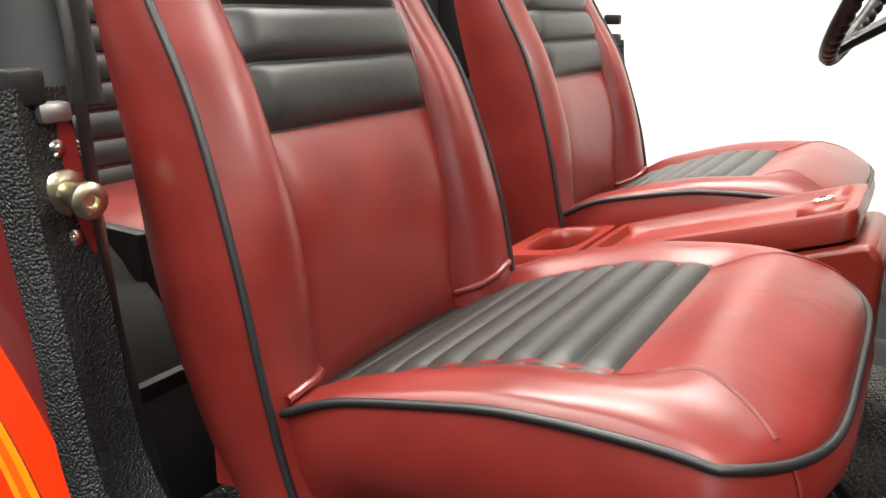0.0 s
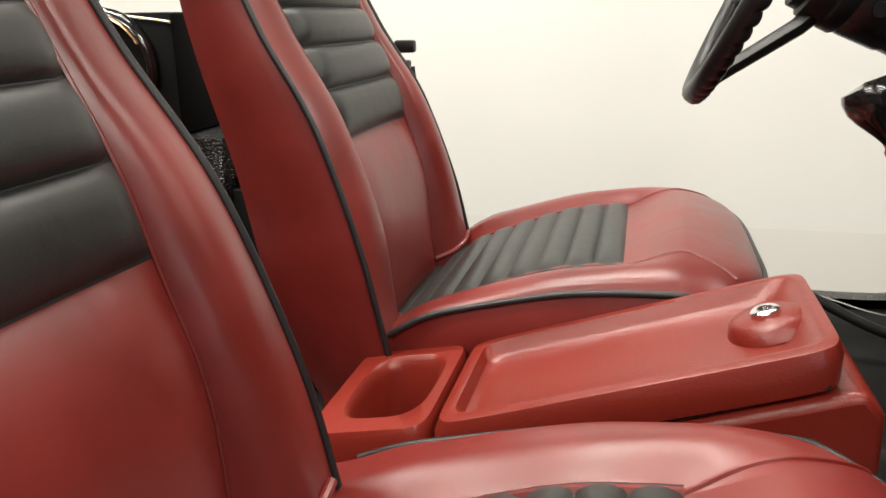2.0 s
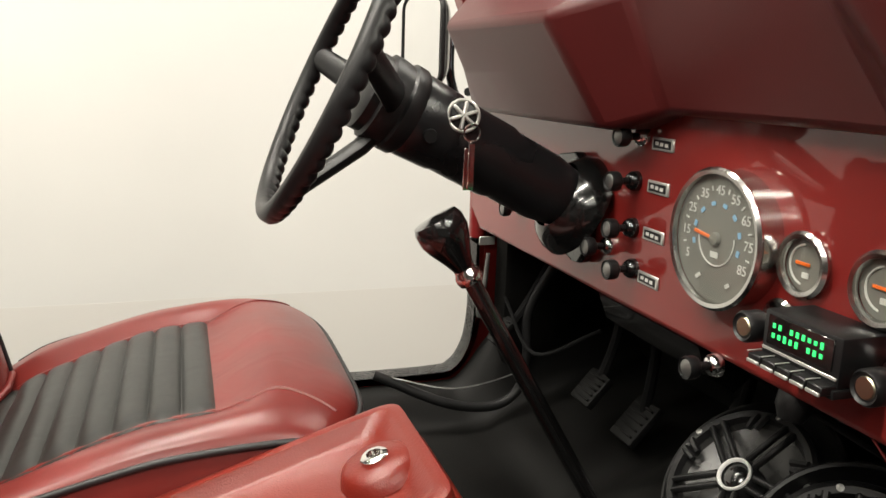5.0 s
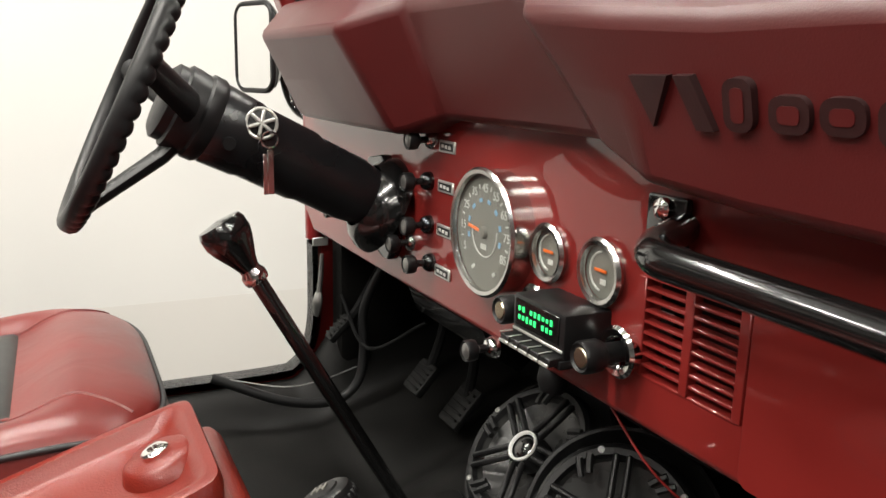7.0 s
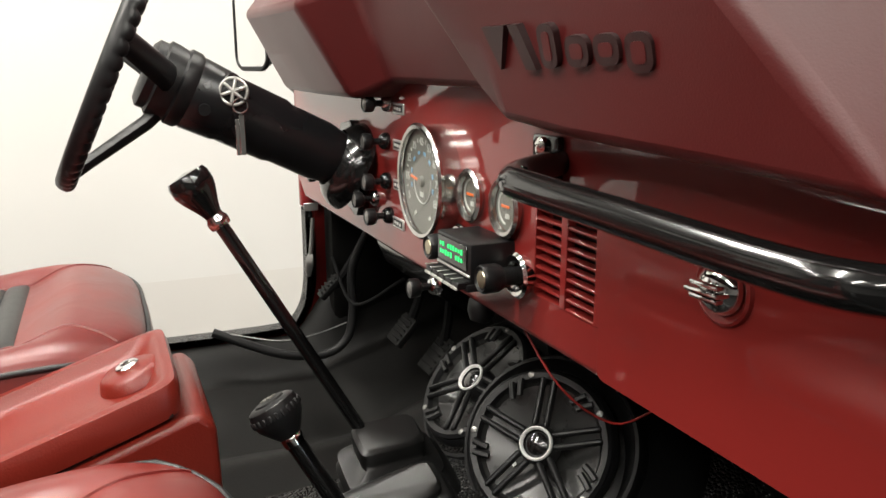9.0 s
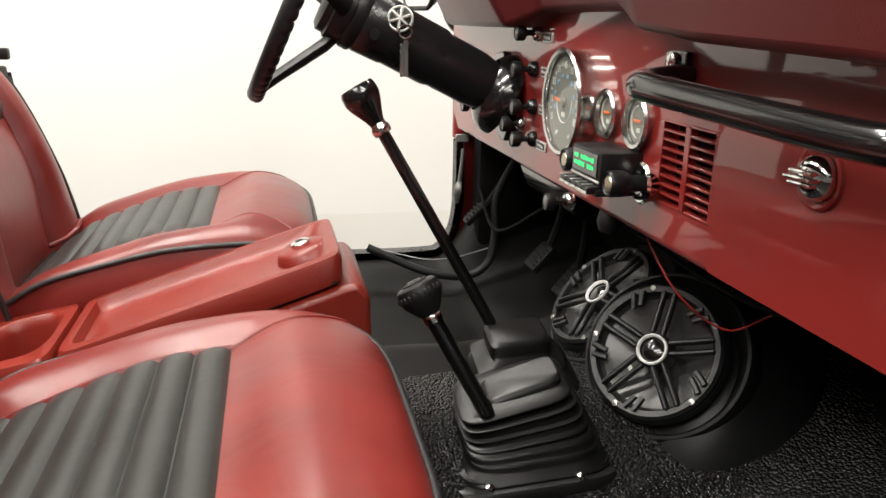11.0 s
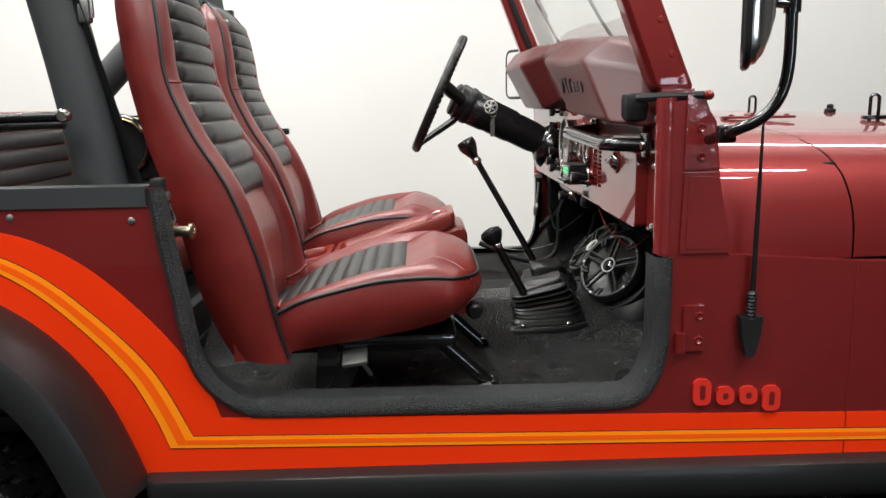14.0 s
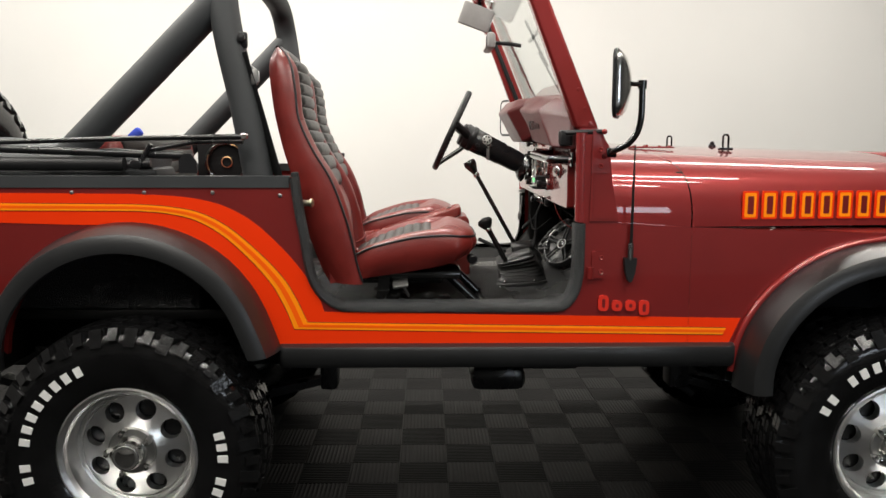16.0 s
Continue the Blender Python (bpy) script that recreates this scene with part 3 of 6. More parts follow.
        for t in turns:
            c, s = math.cos(t), math.sin(t)
            ri, ro, wedge = 0.07, 0.196, math.pi / 8
            best = 9
            for d in np.linspace(0.005, 0.2, 800):
                px, py = hc + d * c, d * s
                if not (ri < math.hypot(px, py) < ro and abs(math.atan2(py, px)) < wedge):
                    best = d
                    break
            outer.append((hc + best * c, best * s))
        v, rings = [], []
        for ring, src in enumerate((hole, hole, outer)):
            for px, py in src:
                qx, qy = px * math.cos(a0) - py * math.sin(a0), px * math.sin(a0) + py * math.cos(a0)
                v.append((qx, qy, zdisc(math.hypot(px, py)) - (0.03 if ring == 0 else 0)))
        f = [(r * n + k, r * n + (k + 1) % n, (r + 1) * n + (k + 1) % n, (r + 1) * n + k) for r in range(2) for k in range(n)]
        disc.append((v, f))
    disc.append(lathe([(0.196, 0.028), (0.19, 0.031)], 64))
    disc.append(lathe([(0.164, 0.0385), (0.166, 0.0425), (0.172, 0.0415), (0.175, 0.0355)], 64))
    parts.append(("rim_disc", mesh_of("rim_disc", join(*disc), ALLOY, 60), "polished disc with eight round holes"))
    cap = lathe([(0.075, 0.072), (0.07, 0.078), (0.05, 0.08), (0.045, 0.086), (0.043, 0.125), (0.036, 0.134), (0.0001, 0.136)], 32)
    hub = mesh_of("wheel", join(cap, lathe([(0.19, -0.05), (0.06, -0.05), (0.06, 0.02), (0.0001, 0.03)], 32)), STEEL)
    for k in range(5):
        a = 2 * math.pi * (k + 0.1) / 5
        parts.append(("lug_nut", mesh_of("lug_nut", lathe([(0.013, 0.06), (0.013, 0.098), (0.009, 0.110), (0.0001, 0.113)], 6, Matrix.Translation((0.0660 * math.cos(a), 0.0660 * math.sin(a), 0.003))), CHROME), "chrome lug nut"))
    parts.append(("centre_cap", mesh_of("centre_cap", lathe([(0.046, 0.08), (0.046, 0.118), (0.040, 0.131), (0.02, 0.138), (0.0001, 0.139)], 32), CHROME), "chrome centre cap"))
    parts.append(("brake_drum", mesh_of("brake_drum", lathe([(0.17, -0.06), (0.17, 0.0), (0.15, 0.008), (0.0001, 0.008)], 32), BLACK), "black brake drum"))
    return {"hub": hub, "parts": parts}


WHEEL = build_wheel()
for x in (0.005, 2.385):
    wheel_at(x, -0.01, False, spin=28 if x < 1 else -13)
    wheel_at(x, WIDE + 0.01, True, spin=20)
wheel_at(0, 0, False, axis_m((-0.99, 0.80, 1.175), (-1, 0, 0)))


# ---- bonnet, cowl, fenders ----
def smooth_up(a):
    """Grows from the skirt of the bonnet to its shoulder."""
    k = min(a, 1 - a) / 0.40
    return min(k, 1.0) ** 3


def hood_fn(x0, x1):
    """Bonnet skin: sides, rounded shoulders and a slightly crowned top, drawn in toward the nose."""
    def fn(a, b):
        lean = 0.105 * smooth_up(a)
        x = (x0 if x0 < 1.5 else x0 - lean) + ((x1 - lean if x0 < 1.5 else x1) - (x0 if x0 < 1.5 else x0 - lean)) * b
        inset = 0.012 + 0.105 * max(0, (x - 1.44) / 1.18)
        zt = 1.3176 - 0.030 * (x - 1.50)
        half = WIDE / 2 - inset
        zb = 1.077
        hh = (zt - zb) / 0.237
        sect = spline([(-half, zb), (-half + 0.001, zb + 0.043 * hh), (-half + 0.006, zb + 0.083 * hh), (-half + 0.017, zb + 0.123 * hh), (-half + 0.035, zb + 0.160 * hh), (-half + 0.064, zb + 0.190 * hh), (-half + 0.115, zb + 0.214 * hh), (-half + 0.21, zt - 0.004), (-0.25, zt + 0.016), (0, zt + 0.026)], 5)
        m = len(sect)
        k = a * (2 * m - 2)
        mirror = k > m - 1
        k = 2 * m - 2 - k if mirror else k
        u, z = sect[int(round(k))]
        return (x, WIDE / 2 + (-u if mirror else u), z)
    return fn


cowl = part("cowl", grid(hood_fn(1.44, 1.7545), 90, 8), PAINT, car, "maroon painted cowl top")
hood = part("hood", grid(hood_fn(1.7585, 2.62), 90, 14), PAINT, car, "maroon painted bonnet")
c = WIDE / 2
gv, gf = grid(hood_fn(1.744, 1.770), 90, 2)
part("hood_gasket", ([(p[0], c + (p[1] - c) * 0.985, p[2] - 0.011) for p in gv], gf), BLACK, car, "black seal in the bonnet gap")
part("grille_panel", rbox(2.64, WIDE / 2, 1.0, 0.05, 1.22, 0.62, 0.02), PAINT, car, "maroon front grille panel")
part("engine_bay", rbox(2.2, WIDE / 2, 0.90, 0.8, 0.9, 0.3, 0.02), BLACK, car)


def fender(Y, far):
    v, f = grid(lambda a, b: (1.90 + 0.80 * b, Y(0.001 + (0.16) * a), 1.062 + (0.006 * math.sin(a * 3.1)) - (0.03 * (1 - a / 0.12) ** 2 if a < 0.12 else 0)), 16, 8)
    part("fender_top", (v, f), PAINT, car, "maroon fender top")


both_sides(fender)
both_sides(lambda Y, far: part("fender_lip", tube([(2.385 + 0.500 * math.cos(t), Y(-0.010), 0.600 + 0.442 * math.sin(t)) for t in np.linspace(math.pi * 0.985, math.pi * 0.5, 26)], 0.012, 10), PAINT, car, "maroon rolled fender lip"))

# bonnet lettering as plain blocks with an amber edge
x = 1.921
for k in range(8):
    w = 0.052
    u = max(0, (x - 1.44) / 1.18)
    m = Matrix.Translation((x, 0.012 + 0.105 * u - 0.0030, 1.100)) @ Matrix.Rotation(math.atan(0.105 / 1.18), 4, "Z")
    ob = part("hood_decal_block", prism(rrect(0, 0, w, 0.090, 0.005, 3), -0.0008, 0.003), ORANGE, car, "orange-edged amber block of the bonnet lettering", at=m)
    part("decal_stroke", prism(rrect(0.007, 0.006, w - 0.007, 0.084, 0.004, 3), -0.0016, 0.002), AMBER, ob, at=m)
    part("decal_gap", prism(rrect(0.0165, 0.0165, w - 0.0155, 0.0735, 0.003, 3), -0.0024, 0.001), PAINT, ob, at=m)
    x += w + 0.012


# hinge plates and cowl pillar on the near and far side
def pillar(Y, far):
    part("hinge_plate", prism([(1.423, 1.248), (1.480, 1.250), (1.472, 1.33), (1.452, 1.378), (1.425, 1.378)], Y(-0.0045), Y(0.0)), PAINT_THICK, car)
    part("cowl_bracket", prism([(1.420, 1.10), (1.512, 1.10), (1.484, 1.243), (1.424, 1.243)], Y(-0.005), Y(0.0)), PAINT, car)
    part("bracket_recess", prism([(1.430, 1.108), (1.500, 1.108), (1.478, 1.236), (1.432, 1.236)], Y(-0.0065), Y(-0.004)), PAINT, car)
    part("lower_hinge", prism(rrect(1.432, 0.920, 1.472, 1.004, 0.004, 2), Y(-0.007), Y(0.0)), PAINT, car)
    part("lower_knuckle", tube([(1.426, Y(-0.010), 0.918), (1.426, Y(-0.010), 0.955)], 0.009, 12), PAINT, car)
    for x, z in ((1.452, 1.27), (1.450, 1.32), (1.460, 0.94), (1.460, 0.985)):
        part("hinge_bolt", lathe([(0.0085, 0), (0.0085, 0.0022), (0.006, 0.003), (0.004, 0.0012), (0.0001, 0.001)], 14, axis_m((x, Y(-0.004 if z > 1.1 else -0.006), z), (0, 1 if far else -1, 0))), PAINT, car)
    part("pivot_bolt", lathe([(0.0085, -0.01), (0.0085, 0.003), (0.005, 0.0065), (0.0001, 0.0075)], 12, axis_m((1.459, Y(-0.008), 1.375), (0, 1 if far else -1, 0))), PAINT, car)
    part("cowl_post", tube([(1.397, Y(0.016), 1.098), (1.395, Y(0.016), 1.372)], 0.018, 14), PAINT_THICK, car, "maroon rounded cowl post")
    part("body_seam", rbox(1.745, Y(-0.0002), 0.885, 0.0018, 0.002, 0.37, 0), DARKRED, car)


both_sides(pillar)
strk = part("door_striker", tube([(0.508, 0.040, 1.153), (0.556, 0.033, 1.153)], 0.0100, 16), BRASS, car, "zinc-yellow door striker")
AXS = (1, -0.14, 0)
part("striker_head", lathe([(0.010, 0), (0.0145, 0.001), (0.0145, 0.006), (0.010, 0.009), (0.0055, 0.009), (0.0045, 0.005), (0.0001, 0.005)], 20, axis_m((0.552, 0.0335, 1.153), AXS)), BRASS, strk)
part("striker_collar", lathe([(0.019, 0), (0.019, 0.004), (0.015, 0.007), (0.010, 0.008)], 20, axis_m((0.516, 0.039, 1.153), AXS)), BRASS, strk)
LEANP = Matrix(((1, 0, -0.124, 0.124 * 1.153), (0, 1, 0, 0), (0, 0, 1, 0), (0, 0, 0, 1)))
plt = part("striker_plate", moved(prism(rrect(0.026, 1.096, 0.058, 1.208, 0.010, 3), 0.504, 0.5165, "x"), LEANP), PAINT, strk, "maroon painted striker plate")
part("plate_tab", moved(rbox(0.520, 0.040, 1.216, 0.014, 0.028, 0.016, 0.004), LEANP), STEEL, plt, "bright worn plate tab")
for z in (1.188, 1.116):
    part("plate_screw", moved(lathe([(0.0070, 0), (0.0070, 0.002), (0.004, 0.0045), (0.0001, 0.005)], 12, axis_m((0.5165, 0.040, z), (1, 0, 0))), LEANP), CHROME, plt)

# antenna
ant = part("antenna", tube([(1.550, -0.014, 0.945), (1.552, -0.014, 1.14), (1.554, -0.012, 1.335)], [0.006, 0.0045, 0.0022], 8), PLASTIC, car, "black whip antenna on a side mount")
part("antenna_mount", prism([(1.530, 0.985), (1.570, 0.985), (1.566, 0.945), (1.558, 0.915), (1.550, 0.908), (1.542, 0.915), (1.534, 0.945)], -0.022, 0.0), RUBBER, ant)
part("spring_base", lathe([r for k in range(8) for r in ((0.008, 0.0065 * k), (0.0095, 0.0065 * k + 0.003))] + [(0.006, 0.054)], 14, Matrix.Translation((1.550, -0.014, 0.978))), PLASTIC, ant)


# mirrors
def mirror(Y, far):
    arm = part("mirror_arm", tube(spline([(1.458, Y(-0.02), 1.30), (1.470, Y(-0.10), 1.318), (1.51, Y(-0.125), 1.345), (1.536, Y(-0.128), 1.40), (1.538, Y(-0.128), 1.515)] if not far else [(1.458, Y(-0.02), 1.30), (1.440, Y(-0.10), 1.318), (1.41, Y(-0.155), 1.345), (1.392, Y(-0.17), 1.40), (1.390, Y(-0.17), 1.48)], 6), 0.0095, 12), GLOSS, car, "black tubular mirror arm")
    part("arm_clamp", rbox(1.466, Y(-0.075), 1.312, 0.030, 0.022, 0.030, 0.006), GLOSS, arm)
    hx = (1.390, Y(-0.17), 1.472) if far else (1.538, Y(-0.128), 1.508)
    part("arm_stub", join(tube([hx, (1.36, Y(-0.17), 1.470) if far else (1.50, Y(-0.152), 1.508)], 0.007, 10), lathe([(0.013, -0.012), (0.013, 0.012)], 12, axis_m(hx, (0, 0, 1)), True)), GLOSS, arm)
    m = Matrix.Translation((1.470, Y(-0.160), 1.508)) @ Matrix.Rotation(radians(-20), 4, "Z")
    if far:
        m = Matrix.Translation((1.342, Y(-0.17), 1.468)) @ Matrix.Rotation(radians(20), 4, "Z")
    head = part("mirror_head", lathe_rect(0.130 if far else 0.122, 0.172 if far else 0.182, 0.038 if far else 0.027), BRIGHT, arm, "stainless rectangular mirror head", at=m)
    part("mirror_rim", rect_ring(0.132 if far else 0.124, 0.174 if far else 0.184, 0.012), PLASTIC, head, at=m)
    part("mirror_glass", prism(rrect(-0.059 if far else -0.054, -0.082, 0.059 if far else 0.054, 0.082, 0.02), -0.0165, -0.013, "x"), MIRROR, head, at=m)


def lathe_rect(w, h, d):
    """A shallow dished shell, its opening toward -x."""
    def fn(a, b):
        t = 2 * math.pi * a
        s = 1 - 0.0 * b
        r = [1.0, 0.98, 0.84, 0.56, 0.25, 0.001][int(round(b * 5))]
        e = 0.32
        c, q = math.cos(t), math.sin(t)
        return ([-0.013, 0.0, d * 0.36, d * 0.70, d * 0.94, d][int(round(b * 5))], w / 2 * r * math.copysign(abs(c) ** e, c), h / 2 * r * math.copysign(abs(q) ** e, q))
    return grid(fn, 40, 5, True)


def rect_ring(w, h, r):
    path = [(-0.013, p[0], p[1]) for p in rrect(-w / 2, -h / 2, w / 2, h / 2, 0.03, 5)]
    return tube(path, 0.006, 8, True)


both_sides(mirror)


# windshield frame, leaning back
SHEAR = Matrix(((1, 0, -0.413, 1.448 + 0.413 * 1.385), (0, 1, 0, 0), (0, 0, 1, 0), (0, 0, 0, 1)))


def post_outline(w0, w1):
    return [(-w0, 1.385), (0.004, 1.385), (0.004, 2.04), (-w1, 2.04)]


def sheared(piece):
    return moved(piece, SHEAR)


wind = part("windshield_frame", join(sheared(rbox(-0.024, WIDE / 2, 2.02, 0.055, WIDE - 0.09, 0.05, 0.012)), sheared(rbox(-0.020, WIDE / 2, 1.412, 0.045, WIDE - 0.20, 0.05, 0.012))), PAINT, car, "maroon windshield frame, leaning back")
for y0, y1 in ((0.038, 0.092), (WIDE - 0.092, WIDE - 0.038)):
    post = part("windshield_post", sheared(prism(post_outline(0.070, 0.052), y0, y1)), PAINT, wind, "maroon channel post")
    bv = post.modifiers.new("round", "BEVEL")
    bv.width, bv.segments, bv.limit_method = 0.010, 3, "ANGLE"
    part("glass_seal", sheared(rbox(-0.030, y1 + 0.008 if y0 < 0.5 else y0 - 0.008, 1.71, 0.020, 0.024, 0.62, 0.006)), RUBBER, wind, "black rubber glass seal")
both_sides(lambda Y, far: part("rubber_strap", tube([(1.352, Y(0.05), 1.372), (1.390, Y(0.020), 1.374), (1.452, Y(-0.004), 1.375)], 0.0075, 8), RUBBER, wind))
both_sides(lambda Y, far: [part("gusset_screw", lathe([(0.0065, 0), (0.0055, 0.002), (0.0001, 0.0025)], 12, axis_m((x, Y(0.0385), z), (0, 1 if far else -1, 0))), PAINT, wind) for x, z in ((1.386, 1.505), (1.408, 1.447), (1.425, 1.402))])
both_sides(lambda Y, far: part("post_base", prism([(1.392, 1.33), (1.450, 1.33), (1.448, 1.387), (1.390, 1.387)], Y(0.032), Y(0.088)), PAINT_THICK, wind))
pane = part("windshield_glass", moved(prism([(0.12, 1.43), (WIDE - 0.12, 1.43), (WIDE - 0.12, 2.0), (0.12, 2.0)], 0.0, 0.005, "x"), SHEAR), GLASS, wind, "clear windshield glass")
pane.visible_shadow = False
part("sun_visor", rbox(0, 0, 0, 0.150, 0.024, 0.105, 0.010, 2, Matrix.Translation((1.145, 1.30, 1.915)) @ Matrix.Rotation(radians(20), 4, "Y")), GREY, wind, "pale grey vinyl sun visor turned to the side")
part("sun_visor", rbox(0, 0, 0, 0.13, 0.42, 0.024, 0.010, 2, Matrix.Translation((1.10, 0.40, 1.96)) @ Matrix.Rotation(radians(-20), 4, "Y")), GREY, wind, "pale grey vinyl sun visor")
part("visor_arm", tube([(1.19, 1.31, 1.93), (1.215, 1.33, 1.955), (1.222, 1.34, 1.99)], 0.006, 8), CHROME, wind)
rvm = part("rear_view_mirror", rbox(1.165, WIDE / 2 + 0.02, 1.735, 0.035, 0.21, 0.060, 0.012, 2), GREY, wind, "grey rear-view mirror on a stalk")
part("mirror_stalk", tube([(1.185, WIDE / 2 + 0.01, 1.735), (1.255, WIDE / 2, 1.728), (1.290, WIDE / 2, 1.722)], 0.008, 10), PLASTIC, rvm)
part("mirror_glass", rbox(1.1455, WIDE / 2 + 0.02, 1.735, 0.002, 0.195, 0.048, 0.0008, 1), MIRROR, rvm)
for y in (0.42, 1.02):
    part("wiper", join(tube([(1.475, y, 1.39), (1.40, y + 0.13, 1.55), (1.34, y + 0.2, 1.68)], 0.004, 6), tube([(1.36, y + 0.1, 1.62), (1.29, y + 0.22, 1.80)], 0.005, 6)), PLASTIC, wind, "black wiper arm and blade")
# bonnet hinges and loops
xx = 2.0
for yy in (0.43, WIDE - 0.43):
    part("footman_loop", join(tube([(xx - 0.010, yy, 1.305), (xx - 0.010, yy, 1.364), (xx - 0.006, yy, 1.371), (xx + 0.006, yy, 1.371), (xx + 0.010, yy, 1.364), (xx + 0.010, yy, 1.305)], 0.004, 8), rbox(xx, yy, 1.320, 0.048, 0.026, 0.010, 0.003)), GLOSS, car, "black tie-down loop on the bonnet")
part("hood_hinge", join(rbox(1.72, 0.40, 1.326, 0.16, 0.030, 0.006, 0.002), tube([(1.70, 0.382, 1.331), (1.70, 0.418, 1.331)], 0.005, 8), *[lathe([(0.006, 0), (0.006, 0.003), (0.0001, 0.004)], 8, Matrix.Translation((xh, 0.40, 1.329))) for xh in (1.66, 1.75, 1.785)]), PAINT, car, "maroon bonnet hinge")
part("washer_nozzle", join(rbox(2.072, WIDE / 2, 1.330, 0.026, 0.020, 0.012, 0.004), lathe([(0.008, 0), (0.009, 0.01), (0.005, 0.014), (0.0001, 0.014)], 12, Matrix.Translation((2.072, WIDE / 2, 1.334)))), PLASTIC, car, "black washer nozzle")

# ---- roll bar ----
hoop = spline([(0.378, 0.128, 1.20), (0.335, 0.136, 1.45), (0.286, 0.150, 1.68), (0.262, 0.18, 1.84), (0.25, 0.25, 1.94), (0.245, 0.45, 1.975), (0.245, WIDE / 2, 1.98), (0.245, WIDE - 0.45, 1.975), (0.25, WIDE - 0.25, 1.94), (0.262, WIDE - 0.18, 1.84), (0.286, WIDE - 0.20, 1.68), (0.315, WIDE - 0.225, 1.45), (0.345, WIDE - 0.235, 1.20)], 6)
roll = part("roll_bar", tube(hoop, 0.047, 20), CANVAS, car, "black padded roll bar")
both_sides(lambda Y, far: part("roll_brace", tube([(0.262, Y(0.175), 1.80), (0.03, Y(0.17), 1.568), (-0.20, Y(0.165), 1.34), (-0.30, Y(0.165), 1.24)], 0.050, 20), CANVAS, roll))
belt = part("seat_belt", tube(spline([(0.335, 0.120, 1.62), (0.380, 0.125, 1.45), (0.420, 0.122, 1.30), (0.448, 0.110, 1.20), (0.49, 0.090, 1.02), (0.545, 0.085, 0.83)], 4), 0.024, 8, flat=0.12), PLASTIC, roll, "black seat-belt webbing")
part("belt_hook", join(rbox(0.372, 0.118, 1.545, 0.022, 0.022, 0.05, 0.006), tube([(0.36, 0.12, 1.58), (0.385, 0.115, 1.56), (0.385, 0.115, 1.53)], 0.004, 6)), STEEL, belt, "steel belt guide")
part("belt_hook", join(rbox(0.514, 1.297, 1.283, 0.034, 0.018, 0.020, 0.004), tube(spline([(0.34, 1.29, 1.24), (0.44, 1.30, 1.262), (0.485, 1.297, 1.280)], 4), 0.008, 8)), PLASTIC, roll, "black belt hook")
both_sides(lambda Y, far: part("belt_anchor", join(rbox(0.335, Y(0.13), 1.66, 0.03, 0.02, 0.05, 0.006), lathe([(0.012, 0), (0.012, 0.02), (0.001, 0.022)], 12, axis_m((0.335, Y(0.125), 1.665), (0, -1, 0)))), PLASTIC, roll))


# ---- tub inside ----
def smooth(a, b, x):
    t = min(max((x - a) / (b - a), 0), 1)
    return t * t * (3 - 2 * t)


def floor_z(x, y):
    tunnel = smooth(0.46, 0.69, y) * (1 - smooth(0.87, 1.10, y))
    z = 0.768 + tunnel * (0.088 + 0.03 * smooth(1.2, 1.6, x))
    edge = min(y, WIDE - y)
    z += 0.055 * (1 - smooth(0.06, 0.16, edge))
    z += 0.34 * max(0, x - 1.375) ** 1.15 + 0.014 * smooth(1.34, 1.42, x)
    z += 0.07 * (1 - smooth(0.07, 0.14, edge)) * smooth(1.33, 1.43, x)
    z += 0.010 * math.exp(-((y - 0.235 - 0.05 * math.sin(2.2 * x)) / 0.018) ** 2) * smooth(0.95, 1.05, x) * (1 - smooth(1.25, 1.36, x))
    z += 0.008 * math.exp(-((y - 0.13) / 0.015) ** 2) * (1 - smooth(1.20, 1.34, x)) + 0.012 * math.exp(-((x - 1.40 + 0.25 * (y - 0.3)) / 0.03) ** 2) * smooth(0.1, 0.2, y) * (1 - smooth(0.42, 0.5, y))
    near = smooth(0.17, 0.24, y) * (1 - smooth(0.46, 0.54, y))
    for x0, slant in ((1.040, 0.234), (1.110, 0.057)):  # stamped ridges under the seat's front legs
        z += 0.016 * math.exp(-((x - x0 - (0.47 - y) * slant) / 0.016) ** 2) * near
    z -= 0.012 * math.exp(-((x - 1.20 - (0.45 - y) * 0.2) / 0.07) ** 2) * near
    return z + 0.002 * math.sin(31 * x + 17 * y) * smooth(0.1, 0.3, edge)


def floor_sheet(y0, y1, na):
    return grid(lambda a, b: (0.42 + 1.31 * b, y0 + (y1 - y0) * a, floor_z(0.42 + 1.31 * b, y0 + (y1 - y0) * a)), na, 150)


part("tub_floor", floor_sheet(0.055, 0.785, 70), LINER, car, "black textured liner on the floor and tunnel")
part("driver_footwell", floor_sheet(0.785, WIDE - 0.055, 60), DULL, car, "dusty black painted driver footwell")
part("firewall", rbox(1.72, WIDE / 2, 1.0, 0.03, WIDE - 0.16, 0.50, 0.004), DULL, car, "black firewall")
both_sides(lambda Y, far: part("kick_panel", rbox(1.565, Y(0.075), 0.955, 0.29, 0.06, 0.35, 0.015), DULL, car))
part("under_cowl", rbox(1.56, WIDE / 2, 1.23, 0.30, WIDE - 0.2, 0.02, 0.004), DULL, car)
part("rear_floor", rbox(-0.15, WIDE / 2, 0.80, 1.14, WIDE - 0.06, 0.03, 0.004), DULL, car)
part("rear_step", rbox(0.40, WIDE / 2, 0.83, 0.03, WIDE - 0.06, 0.14, 0.006), DULL, car)
part("tailgate", rbox(-0.725, WIDE / 2, 0.97, 0.03, WIDE - 0.05, 0.50, 0.006), PAINT, car)
both_sides(lambda Y, far: part("wheel_box", rbox(-0.16, Y(0.160), 0.975, 0.715, 0.25, 0.32, 0.012), LINER, car, "black liner over the wheel box"))
